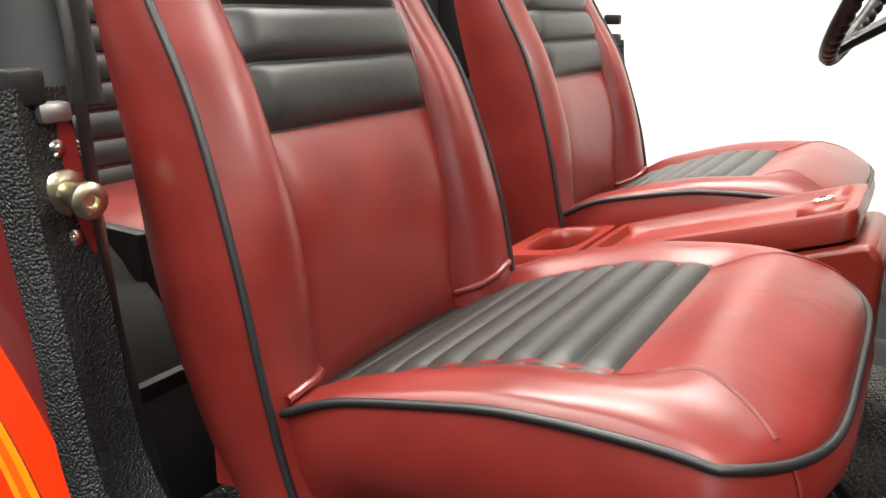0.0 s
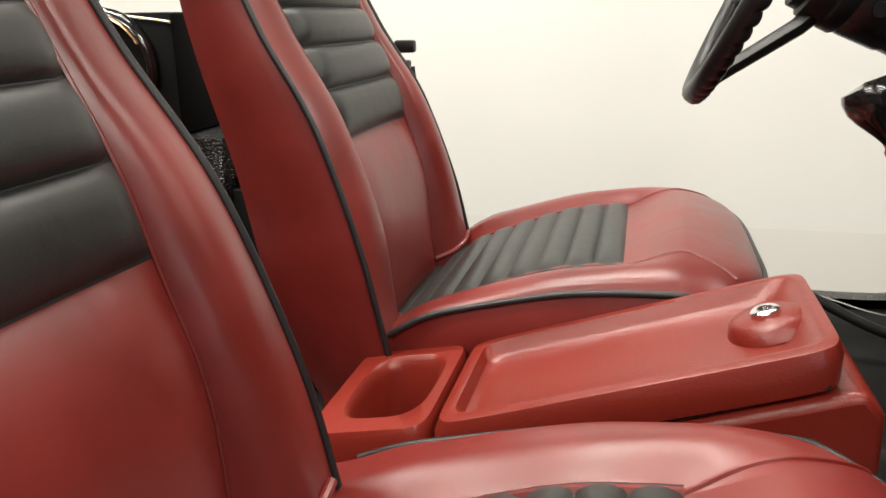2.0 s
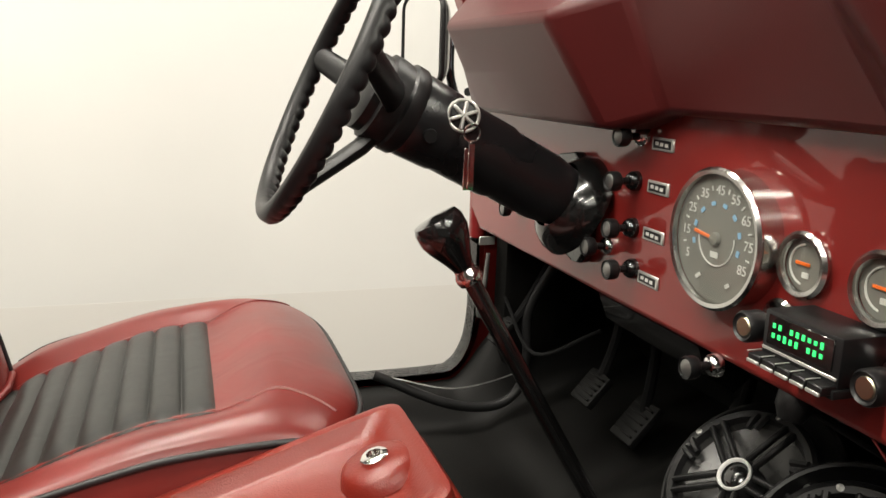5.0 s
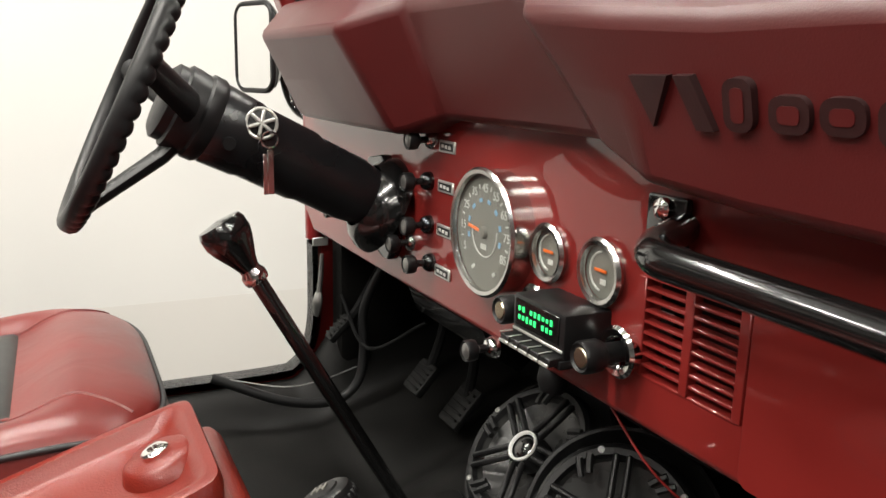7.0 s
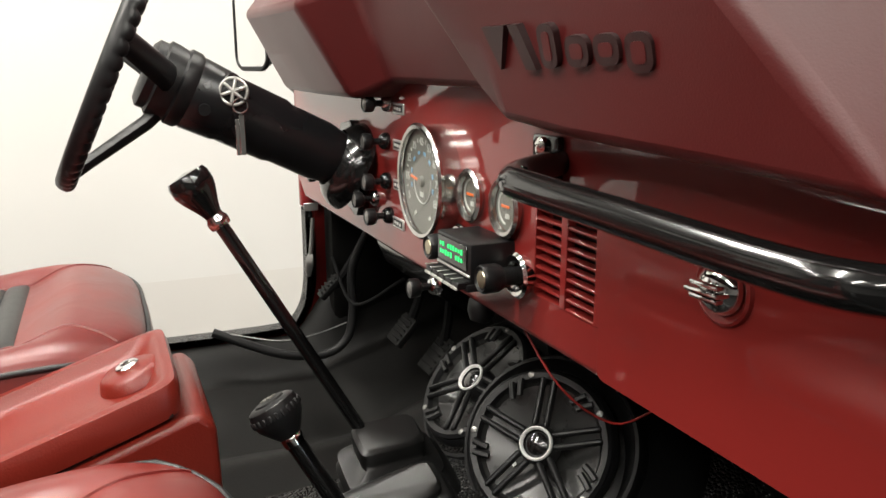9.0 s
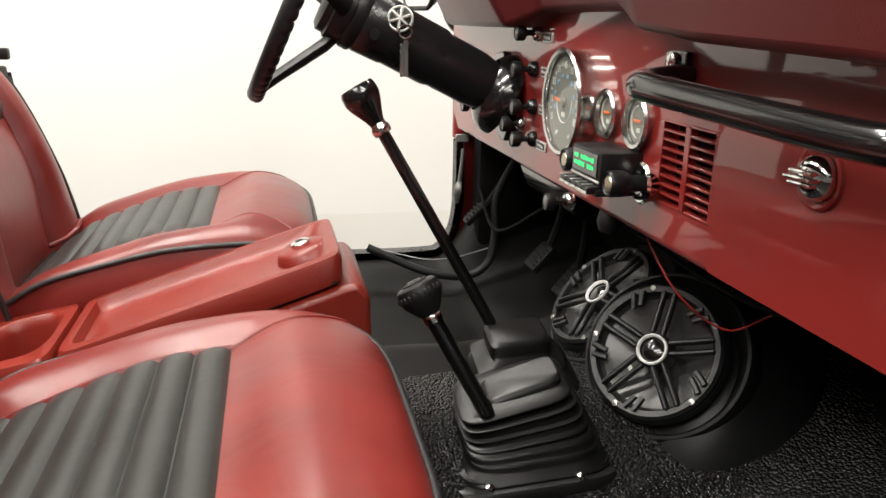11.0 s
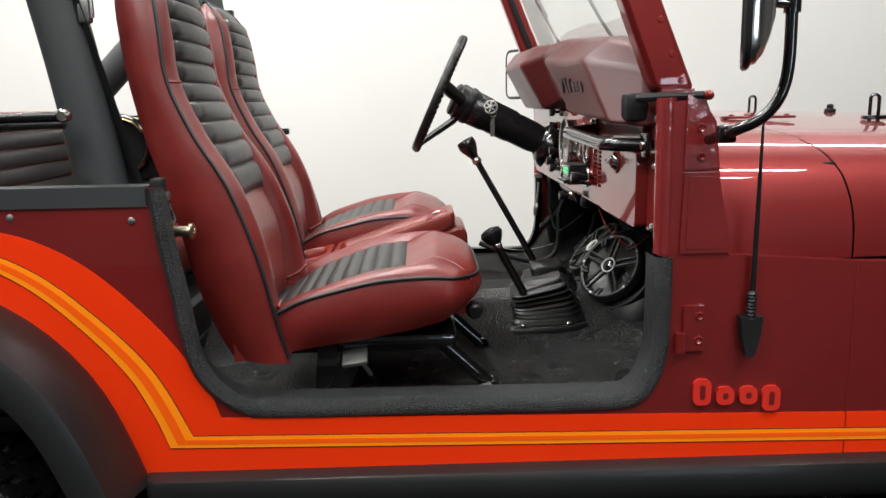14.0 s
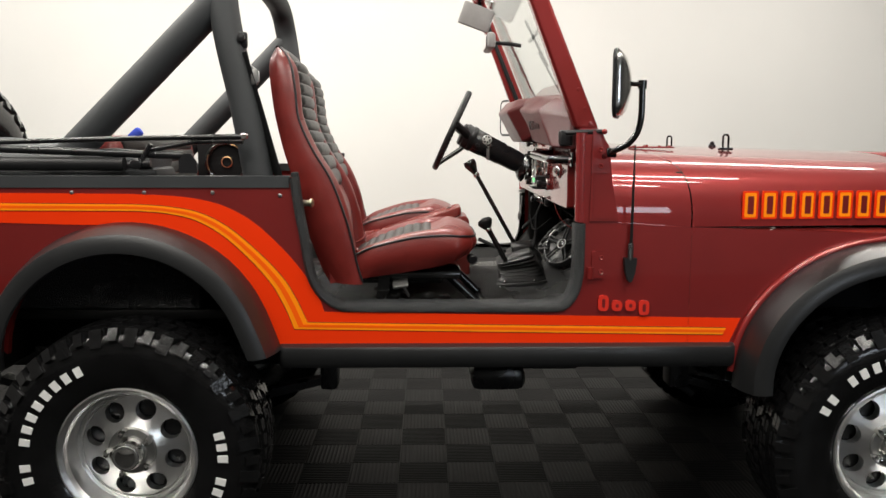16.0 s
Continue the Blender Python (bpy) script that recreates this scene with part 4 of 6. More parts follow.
PODY = WIDE - 0.285
pod = part("speaker_pod", rbox(-0.008, WIDE - 0.155, 1.2395, 0.266, 0.26, 0.205, 0.008), CARPET, car, "black carpeted rear speaker pod")
m = axis_m((-0.006, PODY, 1.2505), (0, -1, 0))
ring = part("speaker_ring", lathe([(0.100, -0.002), (0.101, 0.008), (0.097, 0.015), (0.090, 0.018), (0.083, 0.015), (0.078, 0.006), (0.074, 0.000), (0.05, -0.003), (0.0001, -0.004)], 64, m), GLOSS, pod, "black round rear speaker")
part("copper_ring", lathe([(0.022, 0.0), (0.026, 0.002), (0.026, 0.006), (0.022, 0.007)], 28, m), GOLD, ring, "copper trim ring")
for t0, t1 in ((0.50, 1.35), (2.75, 3.6)):
    part("copper_arc", moved(tube([(0.086 * math.cos(t), 0.086 * math.sin(t), 0.019) for t in np.linspace(t0, t1, 8)], 0.0045, 8, flat=0.5), m), GOLD, ring, "copper trim arc")
part("pod_top_trim", tube(spline([(-0.13, PODY, 1.343), (0.0, PODY, 1.340), (0.06, PODY, 1.334), (0.122, PODY, 1.326)], 5), 0.003, 6), BRASS, pod, "dull yellow trim along the pod's edge")

# folded soft-top bows along the rear rail
bows = thing("soft_top_frame", "folded black soft-top bows resting on the rear rail", "frame", (0, 0.06, 1.25))
for path, r in (([(0.352, 0.045, 1.359), (0.0, 0.045, 1.352), (-0.40, 0.05, 1.340), (-0.70, 0.05, 1.330)], 0.008), ([(0.345, 0.050, 1.344), (0.20, 0.05, 1.343), (0.10, 0.05, 1.325), (0.04, 0.05, 1.308)], 0.008), ([(0.16, 0.05, 1.300), (-0.2, 0.05, 1.312), (-0.70, 0.05, 1.330)], 0.012), ([(-0.02, 0.04, 1.274), (-0.4, 0.04, 1.274), (-0.70, 0.04, 1.274)], 0.021)):
    part("bow", tube(path, r, 12), BLACK if r < 0.02 else RUBBER, bows)
part("pivot_plate", prism([(0.150, 1.246), (0.205, 1.246), (0.205, 1.280), (0.188, 1.306), (0.165, 1.306), (0.150, 1.285)], 0.028, 0.034), BLACK, bows)
part("link", tube([(0.065, 0.035, 1.335), (0.035, 0.035, 1.285)], 0.008, 8), BLACK, bows)
part("link_knob", lathe([(0.016, -0.012), (0.018, -0.008), (0.018, 0.008), (0.012, 0.012), (0.0001, 0.012)], 18, axis_m((0.02, 0.03, 1.275), (0, -1, 0))), BLACK, bows)
part("link_rod", tube([(-0.01, 0.04, 1.272), (0.06, 0.04, 1.276)], 0.011, 12), BLACK, bows)
part("pivot_bolt", lathe([(0.013, 0), (0.013, 0.006), (0.008, 0.012), (0.0001, 0.012)], 14, axis_m((0.352, 0.036, 1.359), (0, -1, 0))), CHROME, bows, "bright pivot bolt")

# rear bench
bench = thing("rear_bench", "black pleated rear bench seat with maroon edges", "seat", (-0.4, WIDE / 2, 0.82))
part("cushion", rbox(0.05, WIDE / 2, 0.93, 0.40, 0.86, 0.15, 0.04, 3), VINYL, bench, "maroon rear cushion")
LEAN = Matrix.Translation((-0.16, WIDE / 2 - 0.06, 1.165)) @ Matrix.Rotation(radians(-8), 4, "Y")
part("backrest", rbox(0, 0, 0, 0.11, 0.92, 0.40, 0.045, 3, LEAN), VINYL, bench, "maroon rear backrest")
for k in range(8):
    part("pleat", rbox(0, 0, 0, 0.030, 0.78, 0.048, 0.014, 2, LEAN @ Matrix.Translation((0.050, 0, -0.165 + 0.047 * k))), PLEAT, bench, "black horizontal pleat")
cloth = part("blue_strap", rbox(0, 0, 0, 0.036, 0.03, 0.06, 0.012, 2, Matrix.Translation((-0.150, 0.50, 1.366)) @ Matrix.Rotation(radians(48), 4, "Y")), BLUE)
tagged(cloth, "small blue cloth strap lying on the rear seat", "strap")


def fold(i, j):
    """One soft fold of the lowered top."""
    x = -0.72 + 0.46 * j
    t = 2 * math.pi * i
    r = 0.055 + 0.010 * math.sin(9 * x + 2) + 0.004 * math.sin(31 * x)
    return (x, 0.56 + 0.42 * math.copysign(abs(math.cos(t)) ** 0.5, math.cos(t)), 1.288 + r * math.copysign(abs(math.sin(t)) ** 0.7, math.sin(t)) + 0.02 * max(0, -x - 0.45))


curtain = part("rolled_side_curtain", join(tube(spline([(-0.72, 0.20, 1.285), (-0.45, 0.21, 1.290), (-0.20, 0.20, 1.284), (0.04, 0.20, 1.280)], 5), [0.036 + 0.004 * math.sin(k * 1.7) for k in range(16)], 16, flat=3.0), rbox(-0.33, 0.20, 1.235, 0.78, 0.20, 0.05, 0.02, 2)), CANVAS)
tagged(curtain, "rolled charcoal fabric side curtain along the rear rail", "curtain")
soft = part("folded_soft_top", join(grid(fold, 40, 30, True), rbox(-0.30, 0.60, 1.285, 0.26, 0.76, 0.07, 0.032, 3)), CANVAS)
tagged(soft, "folded charcoal soft-top fabric behind the rear bench", "soft top")


# ---- bucket seats ----
def panel_patch(fn, a0, a1, b0, b1, na, nb, puff, power=4.0, ends=14):
    """A padded piece of a seat: part of the surface fn(a, b), swelling out between its seams."""
    def pt(i, j):
        a, b = a0 + (a1 - a0) * i, b0 + (b1 - b0) * j
        p = Vector(fn(a, b))
        e = 1e-3
        t1 = Vector(fn(a + e, b)) - Vector(fn(a - e, b))
        t2 = Vector(fn(a, b + e)) - Vector(fn(a, b - e))
        n = t1.cross(t2).normalized()
        if n.z < -0.3:
            n = -n
        s = (1 - abs(2 * i - 1) ** ends) * (1 - abs(2 * j - 1) ** power)
        return p + n * puff * (s ** 0.75 if s > 0 else 0)
    return grid(pt, na, nb)


SEAT_Y = 0.305
CUSH_Y = 0.332
HALF = 0.229
TRIM = {"lift": 0.0, "nose": 0.0}  # the driver's cushion stands higher and longer
pipe_x = curve1([0.86, 0.90, 0.955, 0.994, 1.096, 1.222, 1.32, 1.416, 1.50, 1.575, 1.625, 1.645], [0.716, 0.704, 0.689, 0.681, 0.656, 0.609, 0.550, 0.508, 0.498, 0.486, 0.462, 0.440])
rear_x = curve1([0.86, 0.889, 0.942, 1.058, 1.172, 1.296, 1.392, 1.475, 1.591, 1.645], [0.612, 0.598, 0.571, 0.532, 0.504, 0.462, 0.437, 0.422, 0.410, 0.425])
half_w = curve1([0.86, 0.95, 1.05, 1.20, 1.32, 1.42, 1.52, 1.60, 1.645], [0.213, 0.219, 0.221, 0.213, 0.202, 0.192, 0.180, 0.158, 0.116])
PADW = 0.135
CPAD = 0.141
CPN = 0.155  # near edge of the pleated pad
TOP = 1.645


def across(u):
    """Place across the backrest; its driver-side half is a little narrower."""
    return SEAT_Y + (u if u < 0 else 0.952 * u)


def back_fn(a, b):
    """Front of the backrest. a: -1..1 across, b: height in metres."""
    hw = half_w(b)
    u = a * hw
    k = abs(u)
    pw = PADW * min(1.0, hw / 0.19)
    up = smooth(1.16, 1.34, b)
    edge = -0.018 + 0.022 * up - 0.020 * (1 - smooth(0.98, 1.14, b))
    if k > pw:
        s = (k - pw) / max(hw - pw, 1e-4)
        depth = edge * (1 - s) + (0.025 - 0.016 * up) * math.sin(math.pi * s ** 0.62) ** 0.9
    else:
        depth = edge + (0.016 * up - 0.006) * (1 - (k / pw) ** 2)
    lean = smooth(1.58, 1.645, b)
    return (pipe_x(b) + depth * (1 - lean), across(u), b)


def back_side(sgn):
    def fn(i, j):
        low = 0.884 + 0.008 * i * i
        z = zr = low + (TOP - low) * j
        bulge = 0.010 * math.sin(math.pi * i)
        hw = half_w(z)
        x = pipe_x(z) * (1 - i) + rear_x(zr) * i
        return (x, across(sgn * (hw - 0.022 * i * i + bulge)), z)
    return fn


def back_rear(i, j):
    z = 0.892 + (TOP - 0.892) * j
    hw = half_w(z) - 0.022
    u = (2 * i - 1) * hw
    return (rear_x(z) - 0.012 * math.sin(math.pi * i), across(u), z)


pipe_curve = curve1([0.60, 0.672, 0.72, 0.765, 0.855, 0.90, 0.95, 1.0, 1.06, 1.09], [0.952, 0.977, 0.999, 1.012, 1.033, 1.039, 1.042, 1.042, 1.035, 1.028])
low_curve = curve1([0.60, 0.70, 0.76, 0.85, 0.94, 1.0, 1.03, 1.06, 1.09], [0.886, 0.900, 0.908, 0.921, 0.937, 0.953, 0.963, 0.974, 0.984])


def unstretch(x):
    return x if x < 0.93 else 0.93 + (x - 0.93) * 0.148 / (0.148 + TRIM["nose"])


def pipe_z(x):
    return pipe_curve(unstretch(x)) + TRIM["lift"] * smooth(0.60, 0.72, x)


def low_z(x):
    return low_curve(unstretch(x)) + TRIM["lift"] * smooth(0.60, 0.72, x)


def side_half(x):
    return HALF + 0.010 * (1 - smooth(0.64, 0.76, x))


def front_x(u):
    return 1.078 + TRIM["nose"] - 0.060 * abs(u / HALF) ** 5


def cush_fn(a, b):
    """Top of the cushion. a: -1..1 across, b: metres from the back along x, ending at the rounded nose."""
    hw = side_half(b)
    u = a * hw
    xf = front_x(u)
    x = min(b, xf)
    k = abs(u)
    edge = (1 - abs(a) ** 8) ** 0.5
    nose = (1 - max(0.0, min(1.0, (x - (xf - 0.13)) / 0.13)) ** 3) ** 0.55
    crest = 0.034 - 0.012 * a * a
    lift, swell = smooth(0.925, 1.0, x), smooth(0.86, 0.98, x)
    bol = 0.006 + 0.013 * smooth(0.66, 0.88, x)
    pad = -0.020 + 0.024 * smooth(0.64, 0.88, x)
    lim = CPN if u < 0 else CPAD
    t = smooth(lim - 0.010, lim + 0.050, k)
    rise = (pad * (1 - lift) + crest * lift) * (1 - t) + (bol * (1 - swell) + crest * swell) * t
    return (x, CUSH_Y + u, pipe_z(x) + rise * edge * nose)


def cush_wall(i, j):
    """Side and front wall below the piping; i runs round from the outer back corner."""
    t = i * 3.0
    end = 1.018 + TRIM["nose"]
    if t < 1:
        x = 0.60 + (end - 0.60) * t
        u = -side_half(x)
    elif t < 2:
        u = -HALF + 2 * HALF * (t - 1)
        x = front_x(u)
    else:
        x = end - (end - 0.60) * (t - 2)
        u = side_half(x)
    zt, zb = pipe_z(x), low_z(x)
    bul = (0.012 * math.sin(math.pi * j) - 0.012 * j * j) * smooth(0.66, 0.76, x) - 0.004 * (1 - smooth(0.66, 0.76, x))
    n = Vector((0, math.copysign(1, u), 0)) if t < 1 or t > 2 else Vector((1, (u / HALF) ** 5 * 0.9, 0)).normalized()
    return (x + n.x * bul, CUSH_Y + u + n.y * bul, zt + (zb - zt) * j)


def build_seat():
    seat = thing("bucket_seat", "maroon vinyl high-back bucket seat with charcoal pleats and piping", "car seat", (0.85, SEAT_Y, 0.77), "front bucket seats")
    back = part("backrest_shell", join(grid(back_side(-1), 8, 40), grid(back_side(1), 8, 40), grid(back_rear, 12, 40)), VINYL, seat, "maroon vinyl side and back cover")
    for s in (-1, 1):
        def bol(i, j, s=s):
            z = 0.90 + (TOP - 0.90) * j
            hw = half_w(z)
            pw = PADW * min(1.0, hw / 0.19)
            k = pw + (hw - pw) * i
            return back_fn(s * k / hw, z)
        part("bolster", grid(bol, 14, 56), VINYL, back, "maroon padded bolster")
    crown = grid(lambda i, j: ((lambda u: (rear_x(TOP) * j + pipe_x(TOP) * (1 - j), across(u), TOP + 0.006 * math.sin(math.pi * j)))((2 * i - 1) * half_w(TOP))), 16, 6)
    part("crown", crown, VINYL, back)

    def mid(a, b):
        hw = half_w(b)
        pw = PADW * min(1.0, hw / 0.19)
        return back_fn(a * pw / hw, b)
    part("lower_panel", panel_patch(mid, -1, 1, 0.955, 1.190, 28, 28, 0.014, 5, 6), VINYL, back, "maroon lumbar panel")
    edges = [1.192, 1.250, 1.298, 1.341, 1.380, 1.416, 1.456, 1.496, 1.535, 1.572, 1.606]
    for z0, z1 in zip(edges, edges[1:]):
        part("back_pleat", panel_patch(mid, -1, 1, z0, z1, 20, 12, 0.0120, 3.0), PLEAT, back, "charcoal pleat")
    part("back_pleat", panel_patch(mid, -1, 1, 1.606, 1.644, 20, 8, 0.006, 3), PLEAT, back, "charcoal pleat")
    part("pad_core", panel_patch(mid, -1, 1, 1.19, 1.644, 12, 30, 0.001, 3), PLEAT, back)
    pad_lines = [[back_fn(s * min(PADW, PADW * half_w(z) / 0.19) / half_w(z), z) for z in np.linspace(0.96, 1.64, 50)] for s in (-1, 1)]
    part("panel_seam", join(*[tube([(p[0] + 0.001, p[1], p[2]) for p in ln], 0.0018, 6) for ln in pad_lines]), VINYL, back)
    for s in (-1, 1):
        zs = list(np.linspace(0.895, TOP, 46))
        part("piping", tube([(pipe_x(z) + 0.001, across(s * (half_w(z) + 0.002)), z) for z in zs], 0.0036, 10), PIPE, back, "charcoal piping")
    part("piping", tube([(pipe_x(TOP), across(u), TOP + 0.002) for u in np.linspace(-half_w(TOP), half_w(TOP), 12)], 0.0036, 10), PIPE, back, "charcoal piping")
    # cushion
    wall = part("cushion_wall", grid(cush_wall, 96, 8), VINYL, seat, "maroon vinyl cushion side")

    def top(i, j, k0, k1):
        k = k0 + (k1 - k0) * i
        u = k
        xf = front_x(u)
        return cush_fn(u / HALF, 0.60 + (xf - 0.60) * (1 - (1 - j) ** 1.5))
    part("cushion_bolster", grid(lambda i, j: top(i, j, -HALF, -CPN), 18, 60), VINYL, wall, "maroon padded bolster")
    part("cushion_bolster", grid(lambda i, j: top(i, j, CPAD, HALF), 18, 60), VINYL, wall, "maroon padded bolster")
    cmid = lambda a, b: cush_fn(((CPAD + CPN) / 2 * a + (CPAD - CPN) / 2) / HALF, b)
    part("nose_panel", grid(lambda i, j: (lambda u: cush_fn(u / HALF, 0.930 + (front_x(u) - 0.930) * (1 - (1 - j) ** 1.6)))(-CPN + (CPAD + CPN) * i), 24, 30), VINYL, wall, "maroon rounded nose")
    xs = np.linspace(0.632, 0.930, 10)
    for x0, x1 in zip(xs, xs[1:]):
        part("cushion_pleat", panel_patch(cmid, -1.04, 1.04, float(x0), float(x1), 30, 10, 0.0085, 2.2, 14), PLEAT, wall, "charcoal pleat")
    part("pad_core", panel_patch(cmid, -1, 1, 0.62, 0.93, 12, 16, 0.001, 3), PLEAT, wall)
    end = 1.018 + TRIM["nose"]
    rim = [(0.60 + (end - 0.60) * t, -side_half(0.60 + (end - 0.60) * t)) for t in np.linspace(0.19, 1, 24)] + [(front_x(u), u) for u in np.linspace(-HALF, HALF, 36)][1:-1] + [(end - (end - 0.60) * t, side_half(end - (end - 0.60) * t)) for t in np.linspace(0, 0.81, 24)]
    part("piping", tube([(x + (0.002 if abs(u) < 0.25 else 0), CUSH_Y + u * 1.008, pipe_z(x)) for x, u in rim], 0.0036, 10), PIPE, wall, "charcoal piping")
    for s in (-CPN, CPAD):
        part("pad_seam", tube([cush_fn(s / HALF, x) for x in np.linspace(0.64, 0.93, 16)], 0.0036, 6), VINYL, wall)
    # welt where back meets cushion
    for s in (-1, 1):
        welt = [Vector(back_fn(s * k / half_w(z), z)) + Vector((0.003, 0, 0.002)) for k, z in ((0.206, 1.000), (0.19, 0.999), (0.17, 0.993), (0.15, 0.985), (0.134, 0.974))] if s > 0 else [Vector(back_fn(s * k / half_w(z), z)) + Vector((0.003, 0, 0.002)) for k, z in ((0.206, 0.990), (0.19, 0.993), (0.17, 0.993), (0.15, 0.990), (0.134, 0.984))]
        part("corner_welt", tube(welt, 0.0042, 8), VINYL, wall)
    for s in (-1, 1):
        seam = [(0.93, CPAD if s > 0 else CPN), (0.955, 0.150 if s > 0 else 0.158), (0.99, 0.158), (1.02, 0.172), (1.045, 0.188)]
        part("nose_seam", tube([(x, CUSH_Y + s * u, cush_fn(s * u / HALF, x)[2]) for x, u in line2(seam, 6)], 0.0022, 6), VINYL, wall)
        zl = 1.416
        part("ledge_seam", tube([back_fn(s * k / half_w(zl), zl) for k in np.linspace(PADW, half_w(zl), 10)], 0.0028, 6), VINYL, back)
    for u in (-0.19, 0.19):
        part("wall_seam", tube([Vector(cush_wall(((u + HALF) / (2 * HALF) + 1) / 3, j)) + Vector((0.0012, 0, 0)) for j in np.linspace(0.05, 0.95, 8)], 0.0018, 6), VINYL, wall)
    # base and legs
    base = part("seat_base", join(rbox(0.82, CUSH_Y, 0.905, 0.42, 0.38, 0.03, 0.01), rbox(0.80, CUSH_Y, 0.885, 0.34, 0.30, 0.03, 0.01), *[tube([(0.985, CUSH_Y + u, 0.90), (1.105, CUSH_Y + u, 0.785)], 0.015, 12) for u in (-0.13, 0.17)]), GLOSS, seat, "black seat base with folding front legs")
    for u in (-0.13, 0.17):
        part("pivot", lathe([(0.017, -0.02), (0.017, 0.02), (0.008, 0.022), (0.0001, 0.022)], 16, axis_m((1.105, CUSH_Y + u, 0.785), (0, 1, 0))), GLOSS, base)
        part("rear_leg", prism([(0.80, 0.88), (0.85, 0.88), (0.80, 0.775), (0.76, 0.775)], CUSH_Y + u - 0.01, CUSH_Y + u + 0.01), GLOSS, base)
    part("slide_knob", lathe([(0.014, 0), (0.017, 0.01), (0.017, 0.025), (0.012, 0.03), (0.0001, 0.03)], 16, axis_m((1.065, CUSH_Y - 0.12, 0.955), (0.2, -1, -0.2))), PLASTIC, base, "black plastic release knob")
    part("slide_lever", join(rbox(0, 0, 0, 0.050, 0.046, 0.010, 0.003, 2, Matrix.Translation((0.828, CUSH_Y - 0.205, 0.880)) @ Matrix.Rotation(radians(-9), 4, "Y") @ Matrix.Rotation(radians(22), 4, "X")), tube([(0.835, CUSH_Y - 0.19, 0.872), (0.855, CUSH_Y - 0.17, 0.832)], 0.005, 8)), STEEL, base, "grey metal release lever")
    part("side_bracket", prism([(0.758, 0.915), (0.795, 0.915), (0.790, 0.853), (0.762, 0.812), (0.746, 0.812)], CUSH_Y - 0.205, CUSH_Y - 0.197), GLOSS, base, "black hanging bracket")
    part("pivot", lathe([(0.017, -0.02), (0.017, 0.02), (0.008, 0.022), (0.0001, 0.022)], 16, axis_m((0.848, CUSH_Y - 0.18, 0.792), (0, 1, 0))), GLOSS, base)
    part("foot_link", tube([(1.035, CUSH_Y - 0.165, 0.784), (1.100, CUSH_Y - 0.150, 0.797)], 0.006, 8), STEEL, base, "bare steel foot link")
    return seat


seat = build_seat()
TRIM.update(lift=0.016, nose=0.005)
driver_seat = build_seat()
driver_seat.matrix_basis = Matrix.Translation((0.802, SEAT_Y + 0.702, 0.770))
TRIM.update(lift=0.0, nose=0.0)


lever = part("recline_lever", join(rbox(0.815, 0.815, 1.020, 0.040, 0.006, 0.010, 0.002), tube([(0.80, 0.818, 1.005), (0.806, 0.816, 1.022)], 0.004, 8)), CHROME)
tagged(lever, "small bright metal lever beside the driver seat", "lever")


# ---- centre console ----
def lid_z(x):
    return float(np.interp(x, [0.62, 0.70, 0.745, 1.06], [0.972, 0.987, 0.997, 1.100]))


con = thing("centre_console", "red moulded plastic console with cup holder and lockable lid", "console", (0.85, 0.70, 0.77))
CY0, CY1 = 0.609, 0.802
sect = [(0.622, 0.80), (0.622, 0.925), (0.630, 0.938), (0.640, 0.880), (0.730, 0.880), (0.740, 0.950), (0.775, 0.964), (1.046, 1.056), (1.066, 1.060), (1.080, 1.044), (1.086, 0.80)]
cbody = part("console_body", prism(sect, CY0, CY1), MOULD, con)
bv = cbody.modifiers.new("round", "BEVEL")
bv.width, bv.segments, bv.limit_method = 0.012, 3, "ANGLE"


def slot(cx, cy, w, h, n=32, e=0.5):
    out = []
    for k in range(n):
        t = 2 * math.pi * k / n
        c, s = math.cos(t), math.sin(t)
        out.append((cx + w / 2 * math.copysign(abs(c) ** e, c), cy + h / 2 * math.copysign(abs(s) ** e, s)))
    return out


def lofted(rings, close_last=True):
    n = len(rings[0])
    v = [p for r in rings for p in r]
    f = [(i * n + k, i * n + (k + 1) % n, (i + 1) * n + (k + 1) % n, (i + 1) * n + k) for i in range(len(rings) - 1) for k in range(n)]
    if close_last:
        f.append(tuple((len(rings) - 1) * n + k for k in range(n)))
    return v, f


def on_lid(ring, dz):
    return [(x, y, lid_z(x) + dz) for x, y in ring]


CM = (CY0 + CY1) / 2
# tail with the cup well
TX = 0.668
CUPX, CUPY = 0.672, CM + 0.002
tail = [(slot(TX, CM, 0.118, CY1 - CY0 - 0.002, 48, 0.22), -0.04), (slot(TX, CM, 0.118, CY1 - CY0 - 0.002, 48, 0.22), -0.010), (slot(TX, CM, 0.112, CY1 - CY0 - 0.010, 48, 0.22), -0.002), (slot(CUPX, CUPY, 0.085, 0.142, 48, 0.60), -0.001), (slot(CUPX, CUPY, 0.078, 0.134, 48, 0.62), -0.005), (slot(CUPX, CUPY, 0.073, 0.128, 48, 0.65), -0.016), (slot(CUPX, CUPY, 0.069, 0.120, 48, 0.7), -0.066), (slot(CUPX - 0.002, CUPY - 0.016, 0.060, 0.062, 48, 1.0), -0.068), (slot(CUPX - 0.002, CUPY - 0.016, 0.056, 0.058, 48, 1.0), -0.090)]
part("cup_holder", lofted([on_lid(r, dz) for r, dz in tail]), MOULD, con, "red console tail with an oval cup well")
